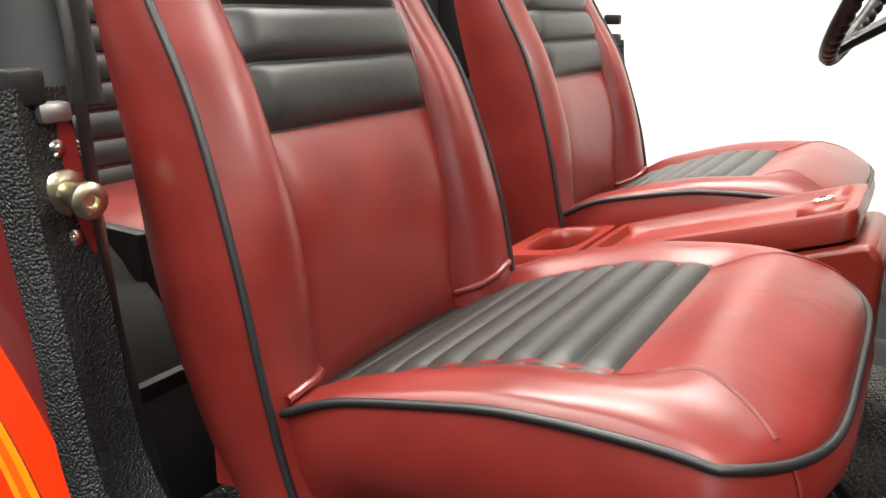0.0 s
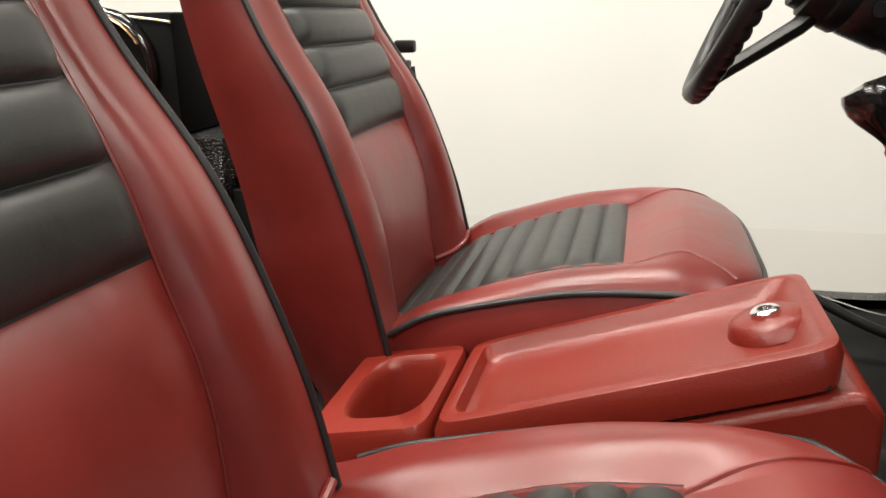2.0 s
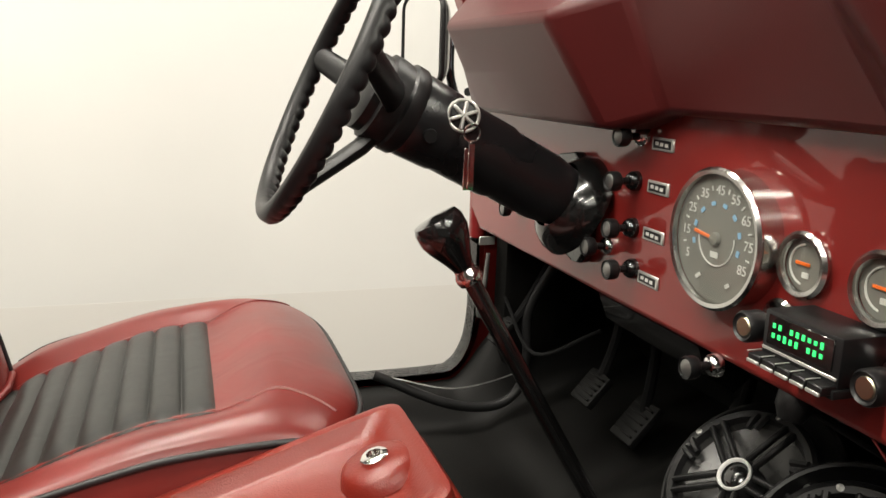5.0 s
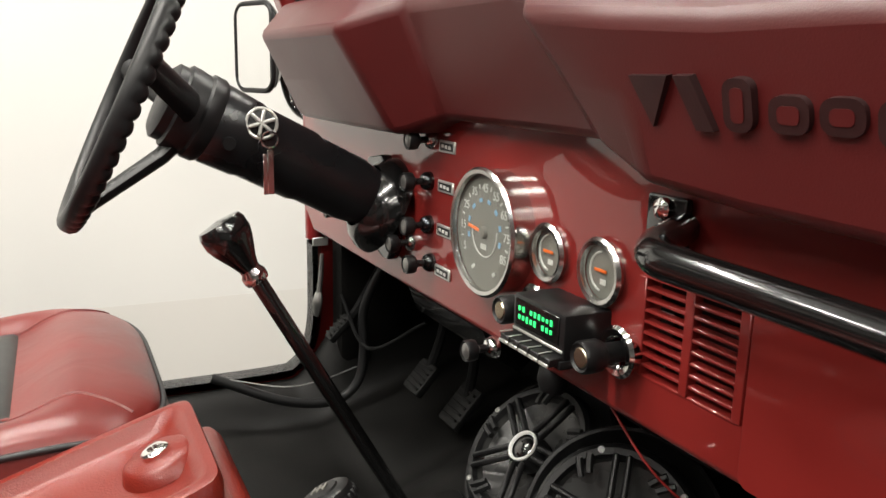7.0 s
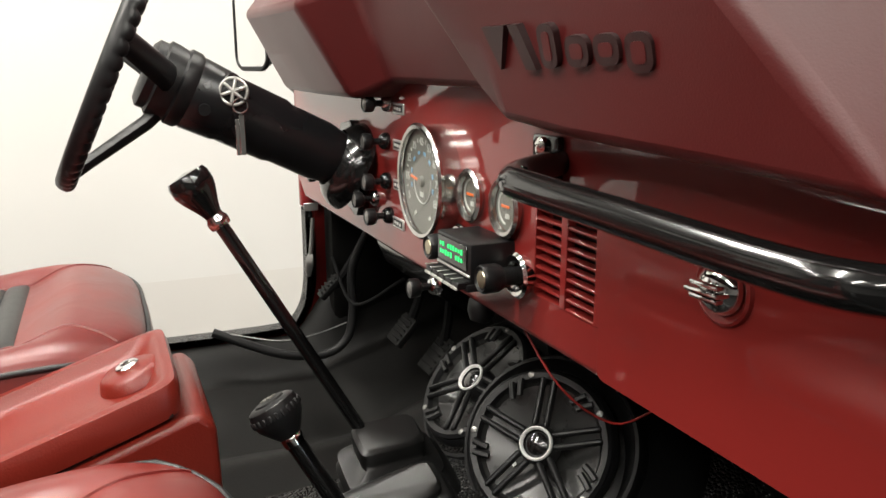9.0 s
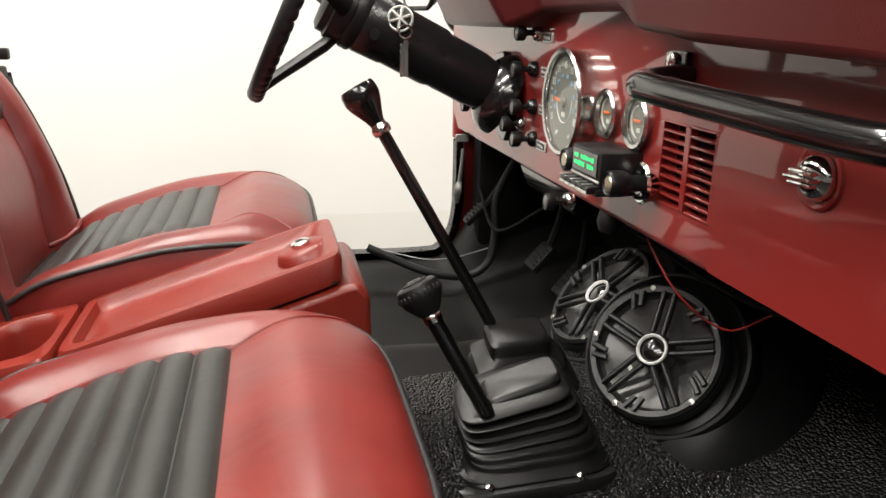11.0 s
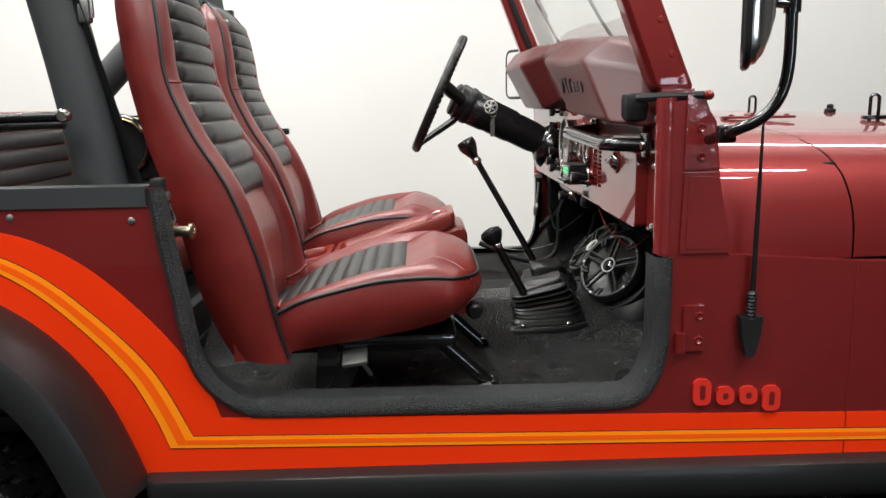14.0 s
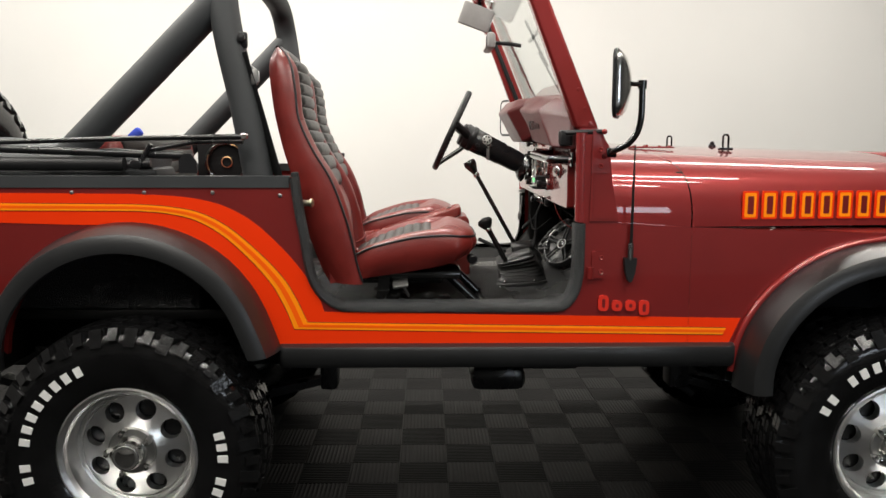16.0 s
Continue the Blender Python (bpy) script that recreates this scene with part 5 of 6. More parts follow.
# lid with a sunken tray
LX0, LX1 = 0.730, 1.050
lc, lw = (LX0 + LX1) / 2, LX1 - LX0
lh = CY1 - CY0
lid = part("console_lid", lofted([on_lid(slot(lc, CM, lw, lh - 0.004, 64, 0.16), -0.034), on_lid(slot(lc, CM, lw, lh, 64, 0.16), -0.012), on_lid(slot(lc, CM, lw - 0.008, lh - 0.008, 64, 0.16), -0.001), on_lid(slot(lc, CM, lw - 0.022, lh - 0.022, 64, 0.16), 0.001), on_lid(slot(lc, CM, lw - 0.032, lh - 0.032, 64, 0.16), 0.0), on_lid(slot(lc - 0.002, CM, lw - 0.048, lh - 0.046, 64, 0.18), -0.013), on_lid(slot(lc - 0.002, CM, lw - 0.060, lh - 0.058, 64, 0.18), -0.017)]), MOULD, con, "red console lid with a sunken tray")
m_lock = axis_m((1.010, CM + 0.004, lid_z(1.012) - 0.017), (-0.36, 0, 1))
part("lock_boss", lathe([(0.036, 0), (0.032, 0.010), (0.026, 0.014), (0.0001, 0.0145)], 32, m_lock), MOULD, lid)
part("lock", lathe([(0.0125, 0.012), (0.0125, 0.018), (0.010, 0.020), (0.006, 0.020), (0.005, 0.016), (0.0001, 0.016)], 24, m_lock), CHROME, lid, "chrome barrel lock")
part("lid_gap", rbox(0, 0, 0, 0.30, lh - 0.010, 0.004, 0.001, 1, Matrix.Translation((0.900, CM, lid_z(0.900) - 0.038)) @ Matrix.Rotation(radians(-20), 4, "Y")), BLACK, con)
buckle = part("belt_buckle", rbox(0, 0, 0, 0.035, 0.02, 0.016, 0.003, 2, Matrix.Translation((0.815, 0.822, 1.01)) @ Matrix.Rotation(radians(-30), 4, "Y")), CHROME)
tagged(buckle, "chrome seat-belt tongue tucked beside the driver seat", "buckle")

# ---- gear levers and boot ----
boot = thing("gear_shift", "black gear and transfer-case levers in a ribbed rubber boot", "gear lever", (1.28, 0.66, 0.84))
def boot_ring(cx, cy, w, h, z, slope=0.17, n=40, e=0.35):
    return [(x, y, z + slope * (x - 1.28) * 0.35 + 0.28 * (y - 0.655)) for x, y in slot(cx, cy, w, h, n, e)]
plate = part("boot_plate", lofted([boot_ring(1.283, 0.639, 0.234, 0.192, 0.822), boot_ring(1.283, 0.639, 0.234, 0.192, 0.833), boot_ring(1.283, 0.639, 0.226, 0.184, 0.838), boot_ring(1.283, 0.639, 0.206, 0.166, 0.8375), boot_ring(1.283, 0.639, 0.202, 0.162, 0.843), boot_ring(1.285, 0.638, 0.180, 0.142, 0.844)]), BOOTRUB, boot, "black rubber boot plate")
rings = [boot_ring(1.285, 0.634, 0.196, 0.160, 0.840, n=56), boot_ring(1.284, 0.634, 0.178, 0.142, 0.848, n=56)]
for k in range(61):
    s = k / 60
    wave = math.cos(2 * math.pi * (4.5 * max(0.0, s - 0.22) / 0.78))
    deep = 0.0145 * smooth(0.15, 0.30, s)
    rings.append(boot_ring(1.284 - 0.022 * s, 0.634 + 0.004 * s, 0.178 - 0.036 * s - deep * (1 - wave), 0.140 - 0.060 * s - 0.9 * deep * (1 - wave), 0.850 + 0.050 * s + 0.14 * s * 0.06 + 0.002 * math.sin(2 * math.pi * 4.5 * s), 0.17 + 0.5 * s, 56, 0.40))
part("ribbed_boot", lofted(rings), BOOTRUB, boot, "black ribbed rubber bellows", angle=80)
part("boot_cap", lofted([boot_ring(1.276, 0.641, 0.100, 0.052, 0.897, 0.9), boot_ring(1.276, 0.641, 0.100, 0.050, 0.911, 0.9), boot_ring(1.276, 0.641, 0.091, 0.041, 0.916, 0.9)]), BOOTRUB, boot, "flat rubber tower cap")
part("second_boot", lofted([boot_ring(1.315, 0.715, 0.160, 0.120, 0.83), boot_ring(1.310, 0.718, 0.135, 0.098, 0.862), boot_ring(1.305, 0.722, 0.140, 0.100, 0.866), boot_ring(1.302, 0.726, 0.118, 0.080, 0.876), boot_ring(1.300, 0.728, 0.124, 0.084, 0.880), boot_ring(1.302, 0.738, 0.084, 0.058, 0.886), boot_ring(1.302, 0.742, 0.086, 0.058, 0.892), boot_ring(1.302, 0.742, 0.086, 0.058, 0.904), boot_ring(1.302, 0.742, 0.076, 0.049, 0.909)]), BOOTRUB, boot)
for x, y in ((1.186, 0.652), (1.332, 0.551), (1.216, 0.555), (1.372, 0.651), (1.388, 0.695)):
    part("boot_screw", lathe([(0.006, -0.004), (0.006, 0.002), (0.003, 0.004), (0.0001, 0.004)], 10, axis_m((x, y, 0.8425 + 0.06 * (x - 1.28) + 0.28 * (y - 0.655)), (0, -0.25, 1))), CHROME, boot, "bright screw")
lever1 = part("gear_lever", tube(spline([(1.290, 0.761, 0.895), (1.280, 0.764, 0.920), (1.20, 0.787, 1.065), (1.121, 0.809, 1.207)], 6), 0.0088, 12), GLOSS, boot, "long black gear lever")
ax1 = (-0.50, 0.16, 0.85)
K1 = axis_m((1.121, 0.809, 1.207), ax1)
part("collar", lathe([(0.012, -0.004), (0.0135, 0.0), (0.0135, 0.006), (0.011, 0.010), (0.011, 0.014)], 20, K1), CHROME, lever1, "chrome collar")
part("knob", lathe([(0.012, 0.012), (0.016, 0.022), (0.026, 0.040), (0.030, 0.050), (0.030, 0.062), (0.027, 0.068), (0.0001, 0.071)], 24, K1 @ Matrix.Diagonal((1.0, 0.85, 1, 1))), GLOSS, lever1, "black T-shaped knob")
lever2 = part("transfer_lever", tube([(1.224, 0.606, 0.882), (1.212, 0.612, 0.905), (1.159, 0.637, 1.002)], 0.0105, 12), GLOSS, boot, "short black transfer lever")
K2 = axis_m((1.159, 0.637, 1.002), (-0.42, 0.30, 0.85))
part("collar", lathe([(0.012, -0.006), (0.0125, 0.0), (0.0125, 0.004), (0.011, 0.006)], 20, K2), CHROME, lever2, "chrome collar")
part("knob", lathe([(0.012, 0.004), (0.018, 0.012), (0.026, 0.024), (0.0285, 0.034), (0.0265, 0.044), (0.022, 0.047), (0.0001, 0.047)], 28, K2), PLASTIC, lever2, "black round knob")
part("knob_plate", lathe([(0.017, 0.046), (0.016, 0.049), (0.0001, 0.0505)], 28, K2), RUBBER, lever2, "black shift-pattern plate")
for k in (-1, 0, 1):
    part("pattern_bar", moved(rbox(0.0, 0.006 * k, 0.0508, 0.012, 0.0022, 0.0012, 0, 1), K2), DIAL, lever2)
part("pattern_bar", moved(rbox(0.0, 0, 0.0508, 0.0022, 0.014, 0.0012, 0, 1), K2), DIAL, lever2)
for k in range(24):
    part("knob_notch", moved(rbox(0.0278, 0, 0.034, 0.003, 0.004, 0.008, 0.001, 1), K2 @ Matrix.Rotation(2 * math.pi * k / 24, 4, "Z")), RUBBER, lever2)


# ---- speaker box ----
spk = thing("speaker_box", "black floor speaker pod with two round coaxial speakers", "speaker", (1.5, 0.7, 0.84))
part("enclosure", lofted([[(x, y, 0.79) for x, y in slot(1.555, 0.69, 0.27, 0.36, 48, 0.6)], [(x, y, 0.85) for x, y in slot(1.560, 0.69, 0.26, 0.36, 48, 0.6)], [(x, y, 0.92) for x, y in slot(1.595, 0.70, 0.22, 0.30, 48, 0.65)], [(x, y, 1.0) for x, y in slot(1.63, 0.705, 0.16, 0.22, 48, 0.7)]]), PLASTIC, spk, "black moulded enclosure")


def speaker(place, axis, spin, sticker=False):
    m = axis_m(place, axis, spin)
    bas = part("speaker", lathe([(0.094, -0.016), (0.092, -0.006), (0.089, -0.003), (0.083, -0.005)], 48, m), PLASTIC, spk, "black coaxial speaker with spoked grille")
    part("pod_lip", lathe([(0.088, -0.030), (0.098, -0.020), (0.103, -0.008), (0.107, -0.002), (0.111, -0.003), (0.114, -0.010), (0.114, -0.050), (0.110, -0.12), (0.095, -0.17)], 64, Matrix.Translation((0.012, 0.004, -0.004)) @ m @ Matrix.Translation((0, 0, -0.008))), RUBBER, bas, "rounded moulded lip round the speaker")
    part("cone", lathe([(0.083, -0.006), (0.078, -0.003), (0.073, -0.012), (0.060, -0.016), (0.030, -0.028), (0.022, -0.030)], 48, m), CONE, bas, "dark grey cone")
    part("frame_ring", lathe([(0.090, -0.008), (0.090, 0.0), (0.086, 0.004), (0.079, 0.003), (0.076, -0.004)], 48, m), PLASTIC, bas)
    part("hub_ring", lathe([(0.0205, 0.002), (0.0205, 0.008), (0.0190, 0.0095), (0.0172, 0.008), (0.0165, 0.005)], 32, m), WHITE, bas, "pale tweeter ring")
    part("hub", lathe([(0.024, -0.02), (0.024, 0.002), (0.021, 0.006)], 28, m), PLASTIC, bas)
    part("tweeter", lathe([(0.0165, -0.01), (0.0165, 0.003), (0.010, 0.0065), (0.0001, 0.0075)], 24, m), GLOSS, bas)
    for k in range(5):
        a = 2 * math.pi * k / 5
        for off in (-0.0072, 0.0072):
            part("grille_spoke", moved(rbox(0.050, off, 0.003, 0.060, 0.0075, 0.009, 0.0026, 1), m @ Matrix.Rotation(a, 4, "Z")), PLASTIC, bas)
        for d in (0.48, 0.64):
            p = tube([(r * math.cos(d + (0.078 - r) * 6), r * math.sin(d + (0.078 - r) * 6), 0.004 - (0.078 - r) * 0.1) for r in (0.082, 0.076, 0.070, 0.063)], 0.0042, 6)
            part("grille_hook", moved(p, m @ Matrix.Rotation(a, 4, "Z")), PLASTIC, bas)
        part("frame_screw", lathe([(0.004, 0.0), (0.004, 0.0045), (0.0001, 0.0055)], 8, m @ Matrix.Rotation(a + 0.30, 4, "Z") @ Matrix.Translation((0.084, 0, 0))), STEEL, bas)
    if sticker:
        part("sticker", rbox(0, 0, 0, 0.009, 0.009, 0.0006, 0, 1, m @ Matrix.Rotation(radians(200), 4, "Z") @ Matrix.Translation((0.043, 0.0, -0.0205)) @ Matrix.Rotation(0.5, 4, "Y")), WHITE, bas, "small white paper sticker")


speaker((1.446, 0.613, 0.948), (-0.68, -0.50, 0.53), 20, True)
speaker((1.440, 0.778, 0.968), (-0.70, -0.04, 0.71), 5)

# ---- dashboard ----
dash = thing("dashboard", "maroon painted metal dashboard with round gauges and pull knobs", "dashboard", (1.38, 0.77, 1.13))
DX = 1.378
VY0, VY1, VZ0, VZ1 = 0.404, 0.515, 1.170, 1.256
sheets = [[(0.392, 1.131), (VY0, 1.131), (VY0, 1.40), (0.392, 1.40)], [(VY0, 1.131), (VY1, 1.131), (VY1, VZ0), (VY0, VZ0)], [(VY0, VZ1), (VY1, VZ1), (VY1, 1.40), (VY0, 1.40)], [(VY1, 1.131), (1.46, 1.131), (1.505, 1.16), (1.505, 1.40), (VY1, 1.40)]]
panel = part("panel", join(*[prism(p, DX, DX + 0.02, "x") for p in sheets]), PAINT_DASH, dash, smooth=False)
part("panel_lip", tube([(DX + 0.01, 0.392, 1.131), (DX + 0.01, 1.46, 1.131)], 0.010, 10), PAINT_DASH, dash)
glove = part("glove_box_door", prism(rrect(0.104, 1.130, 0.390, 1.270, 0.010, 4), DX - 0.010, DX + 0.02, "x"), PAINT_DASH, dash, "maroon glove-box door")
bv = glove.modifiers.new("round", "BEVEL")
bv.width, bv.segments, bv.limit_method = 0.006, 3, "ANGLE"
part("dash_end", prism([(0.03, 1.128), (0.100, 1.128), (0.100, 1.372), (0.03, 1.372)], DX + 0.012, DX + 0.03, "x"), PAINT_DASH, dash)
part("dash_upper", prism([(0.103, 1.274), (0.392, 1.274), (0.392, 1.40), (0.103, 1.40)], DX, DX + 0.02, "x"), PAINT_DASH, dash)
for y, z in ((0.058, 1.29), (0.050, 1.25), (0.055, 1.138), (0.052, 1.335)):
    part("dash_bolt", lathe([(0.009, 0), (0.009, 0.004), (0.005, 0.008), (0.0001, 0.0085)], 14, axis_m((DX + 0.012, y, z), (-1, 0, 0))), CHROME, dash, "bright round-head bolt")
LY, LZ = 0.249, 1.246
part("latch", lathe([(0.0180, 0), (0.0175, 0.005), (0.0145, 0.011), (0.008, 0.015), (0.0001, 0.016)], 32, axis_m((DX - 0.010, LY, LZ), (-1, 0, 0))), CHROME, glove, "chrome domed glove-box latch")
part("latch_dish", lathe([(0.026, 0.0), (0.025, 0.003), (0.023, 0.004), (0.019, 0.001)], 32, axis_m((DX - 0.010, LY, LZ), (-1, 0, 0))), PAINT_DASH, glove)
for dz in (-0.0045, 0.0, 0.0045):
    part("latch_grip", rbox(DX - 0.026, LY, LZ + dz, 0.012 if dz == 0 else 0.007, 0.031 if dz == 0 else 0.026, 0.0034, 0.0014), CHROME, glove, "chrome ribbed grip")
# louvred vent, two columns of slots
rows = 9
for k in range(rows + 1):
    z = VZ0 + (VZ1 - VZ0) * k / rows
    part("vent_slat", rbox(DX + 0.004, (VY0 + VY1) / 2, z, 0.010, VY1 - VY0, 0.0034, 0.001, 1), PAINT_DASH, dash)
for y in (VY0, (VY0 + VY1) / 2, VY1):
    part("vent_rib", rbox(DX + 0.003, y, (VZ0 + VZ1) / 2, 0.010, 0.010, VZ1 - VZ0, 0.001, 1), PAINT_DASH, dash)
part("vent_back", rbox(DX + 0.05, 0.455, 1.213, 0.01, 0.14, 0.12, 0.001, 1), BLACK, dash)
# gauges
def gauge(y, z, r, depth, label, spin=90):
    m = axis_m((DX, y, z), (-1, 0, 0), spin)
    g = part("gauge", lathe([(r - 0.002, 0), (r - 0.002, depth - 0.005)], 64, m), BRIGHT, dash, label)
    part("gauge_rim", lathe([(r - 0.002, depth - 0.007), (r, depth - 0.006), (r + 0.001, depth - 0.003), (r - 0.002, depth), (r - 0.006, depth - 0.001), (r - 0.007, depth - 0.006)], 64, m), BRIGHT, g, "chrome rim")
    part("dial", lathe([(r - 0.006, depth - 0.008), (0.0001, depth - 0.008)], 40, m), DIAL, g, "grey dial face")
    return g, m, depth - 0.0075


g, m, d = gauge(0.750, 1.251, 0.070, 0.030, "chrome-rimmed round speedometer", 0)
for k in range(9):  # speed marks from left round to the right
    a = radians(208 - k * 29.5)
    part("dial_number", moved(lettering(str(5 + 10 * k), 0.0135), m @ Matrix.Translation((0.048 * math.cos(a), 0.048 * math.sin(a), d + 0.0005))), INK, g)
    if k < 8:
        b = radians(193 - k * 29.5)
        part("dial_mark", rbox(0, 0, 0, 0.005, 0.0016, 0.0008, 0, 1, m @ Matrix.Translation((0.050 * math.cos(b), 0.050 * math.sin(b), d + 0.0005)) @ Matrix.Rotation(b, 4, "Z")), INK, g)
        part("dial_mark", rbox(0, 0, 0, 0.004, 0.006, 0.0008, 0, 1, m @ Matrix.Translation((0.035 * math.cos(b), 0.035 * math.sin(b), d + 0.0005)) @ Matrix.Rotation(b, 4, "Z")), INKBLUE, g)
for u, w in ((-0.022, 0.008), (0.024, 0.006)):
    part("dial_mark", rbox(0, 0, 0, w, 0.004, 0.0008, 0, 1, m @ Matrix.Translation((u, -0.042, d + 0.0005)) @ Matrix.Rotation(0.6, 4, "Z")), INK, g)
part("dial_arc", moved(tube([(0.027 * math.cos(t), 0.027 * math.sin(t), d) for t in np.linspace(math.pi * 0.95, math.pi * 2.05, 24)], 0.0008, 6), m), INK, g)
part("needle", join(rbox(0, 0, 0, 0.034, 0.0035, 0.0016, 0.0005, 1, m @ Matrix.Rotation(radians(174), 4, "Z") @ Matrix.Translation((0.016, 0, d + 0.002)))), NEEDLE, g, "orange needle")
part("needle_hub", lathe([(0.007, 0), (0.006, 0.004), (0.0001, 0.005)], 20, m @ Matrix.Translation((0, 0, d))), DIAL, g)
part("counter", rbox(0, 0, 0, 0.012, 0.006, 0.0008, 0, 1, m @ Matrix.Translation((0, -0.016, d + 0.0006))), INK, g)
part("lens", lathe([(0.064, d + 0.004), (0.0001, d + 0.006)], 40, m), GLASS, g, "clear lens")
for y, r in ((0.652, 0.0295), (0.568, 0.031)):
    g, m, d = gauge(y, 1.247, r, 0.010, "small chrome-rimmed round gauge")
    part("dial_arc", moved(tube([(0.018 * math.cos(t), 0.018 * math.sin(t), d) for t in np.linspace(math.pi * 0.05, math.pi * 0.95, 14)], 0.0011, 6), m), INK, g)
    part("needle", rbox(0, 0, 0, 0.003, 0.017, 0.0012, 0.0003, 1, m @ Matrix.Translation((0.001, 0.002, d + 0.001))), NEEDLE, g, "orange needle")
    part("dial_mark", rbox(0, 0, 0, 0.005, 0.008, 0.0008, 0, 1, m @ Matrix.Translation((-0.009, -0.002, d + 0.0005))), INK, g)
    part("lens", lathe([(r - 0.006, d + 0.003), (0.0001, d + 0.004)], 32, m), GLASS, g, "clear lens")
# pull knobs
def pull_knob(y, z, chrome_base, plate=None, length=0.039):
    m = axis_m((DX, y, z), (-1, 0.0, 0.0))
    st = part("pull_knob", lathe([(0.004, 0), (0.0045, length - 0.018), (0.0075, length - 0.015), (0.0112, length - 0.013), (0.0122, length - 0.010), (0.0122, length - 0.002), (0.0112, length), (0.0095, length - 0.0015), (0.0001, length - 0.002)], 24, m), PLASTIC, dash, "black round pull knob")
    part("bezel", lathe([(0.0125, 0), (0.0125, 0.004), (0.0115, 0.008), (0.0085, 0.012), (0.005, 0.0135)], 24, m), CHROME if chrome_base else GLOSS, st)
    part("knob_face", lathe([(0.0090, length - 0.0015), (0.0075, length - 0.0005), (0.0001, length - 0.0005)], 20, m), STEEL, st)
    if plate:
        py, pz = plate
        part("label_plate", rbox(DX - 0.001, py, pz, 0.003, 0.043, 0.0150, 0.001, 1), SILVER, st, "small silver label plate")
        part("plate_print", rbox(DX - 0.0026, py, pz, 0.001, 0.034, 0.0095, 0, 1), PLASTIC, st)
        for k in (-1, 0, 1):
            part("print_bar", rbox(DX - 0.0032, py + 0.0095 * k, pz + 0.0006 * k, 0.0008, 0.0060, 0.0040, 0, 1), INK, st)
pull_knob(0.925, 1.337, True, (0.887, 1.331))
pull_knob(0.937, 1.283, False, (0.889, 1.281))
pull_knob(0.935, 1.226, False, (0.890, 1.225))
pull_knob(0.985, 1.193, True)
pull_knob(0.927, 1.177, False, (0.893, 1.171))
pull_knob(1.262, 1.195, True)
pull_knob(0.755, 1.116, True, None, 0.040)
# radio
RY = 0.597
rad = part("radio", rbox(1.354, RY, 1.194, 0.052, 0.086, 0.042, 0.003), PLASTIC, dash, "black car radio with a green display")
part("radio_chin", rbox(1.352, RY + 0.001, 1.170, 0.056, 0.090, 0.008, 0.0015), PLASTIC, rad)
part("display", rbox(1.3275, RY, 1.199, 0.002, 0.072, 0.026, 0.0005, 1), GLOSS, rad, "dark radio display window")
rnd = random.Random(3)
for row in range(2):
    for k in range(9):
        if (row, k) not in ((0, 2), (1, 5)):
            part("display_bar", rbox(1.3262, RY + 0.028 - 0.0066 * k, 1.2035 - 0.0085 * row, 0.0008, 0.0030, 0.0034 + 0.0025 * rnd.random(), 0, 1), SCREEN, rad, "green display mark")
for k in range(5):
    part("preset_button", rbox(1.322, RY + 0.034 - 0.017 * k, 1.173, 0.016, 0.0150, 0.008, 0.001, 1), PLASTIC, rad, "black preset key")
    part("key_edge", rbox(1.3135, RY + 0.034 - 0.017 * k, 1.1705, 0.002, 0.0145, 0.003, 0.0005, 1), SILVER, rad, "silver key edge")
    part("key_edge", rbox(1.322, RY + 0.0425 - 0.017 * k, 1.1775, 0.016, 0.0012, 0.0012, 0.0003, 1), SILVER, rad, "silver key edge")
part("radio_trim", rbox(1.3285, RY, 1.1815, 0.003, 0.082, 0.0028, 0.0005, 1), SILVER, rad, "silver trim line")
for y, z in ((0.664, 1.190), (0.529, 1.186)):
    m = axis_m((1.378, y, z), (-1, 0, 0))
    kn = part("radio_knob", lathe([(0.009, 0.0), (0.0095, 0.026), (0.0125, 0.030), (0.0145, 0.034), (0.0145, 0.049), (0.0125, 0.052), (0.0105, 0.050), (0.0001, 0.050)], 28, m), PLASTIC, rad, "black radio knob")
    part("knob_ring", lathe([(0.019, 0.0), (0.0215, 0.006), (0.0235, 0.012), (0.0205, 0.015), (0.0150, 0.014), (0.012, 0.010)], 28, m), CHROME, rad, "chrome ring")
    part("knob_face", lathe([(0.0095, 0.0495), (0.008, 0.0512), (0.0001, 0.0512)], 20, m), BRASS, rad)
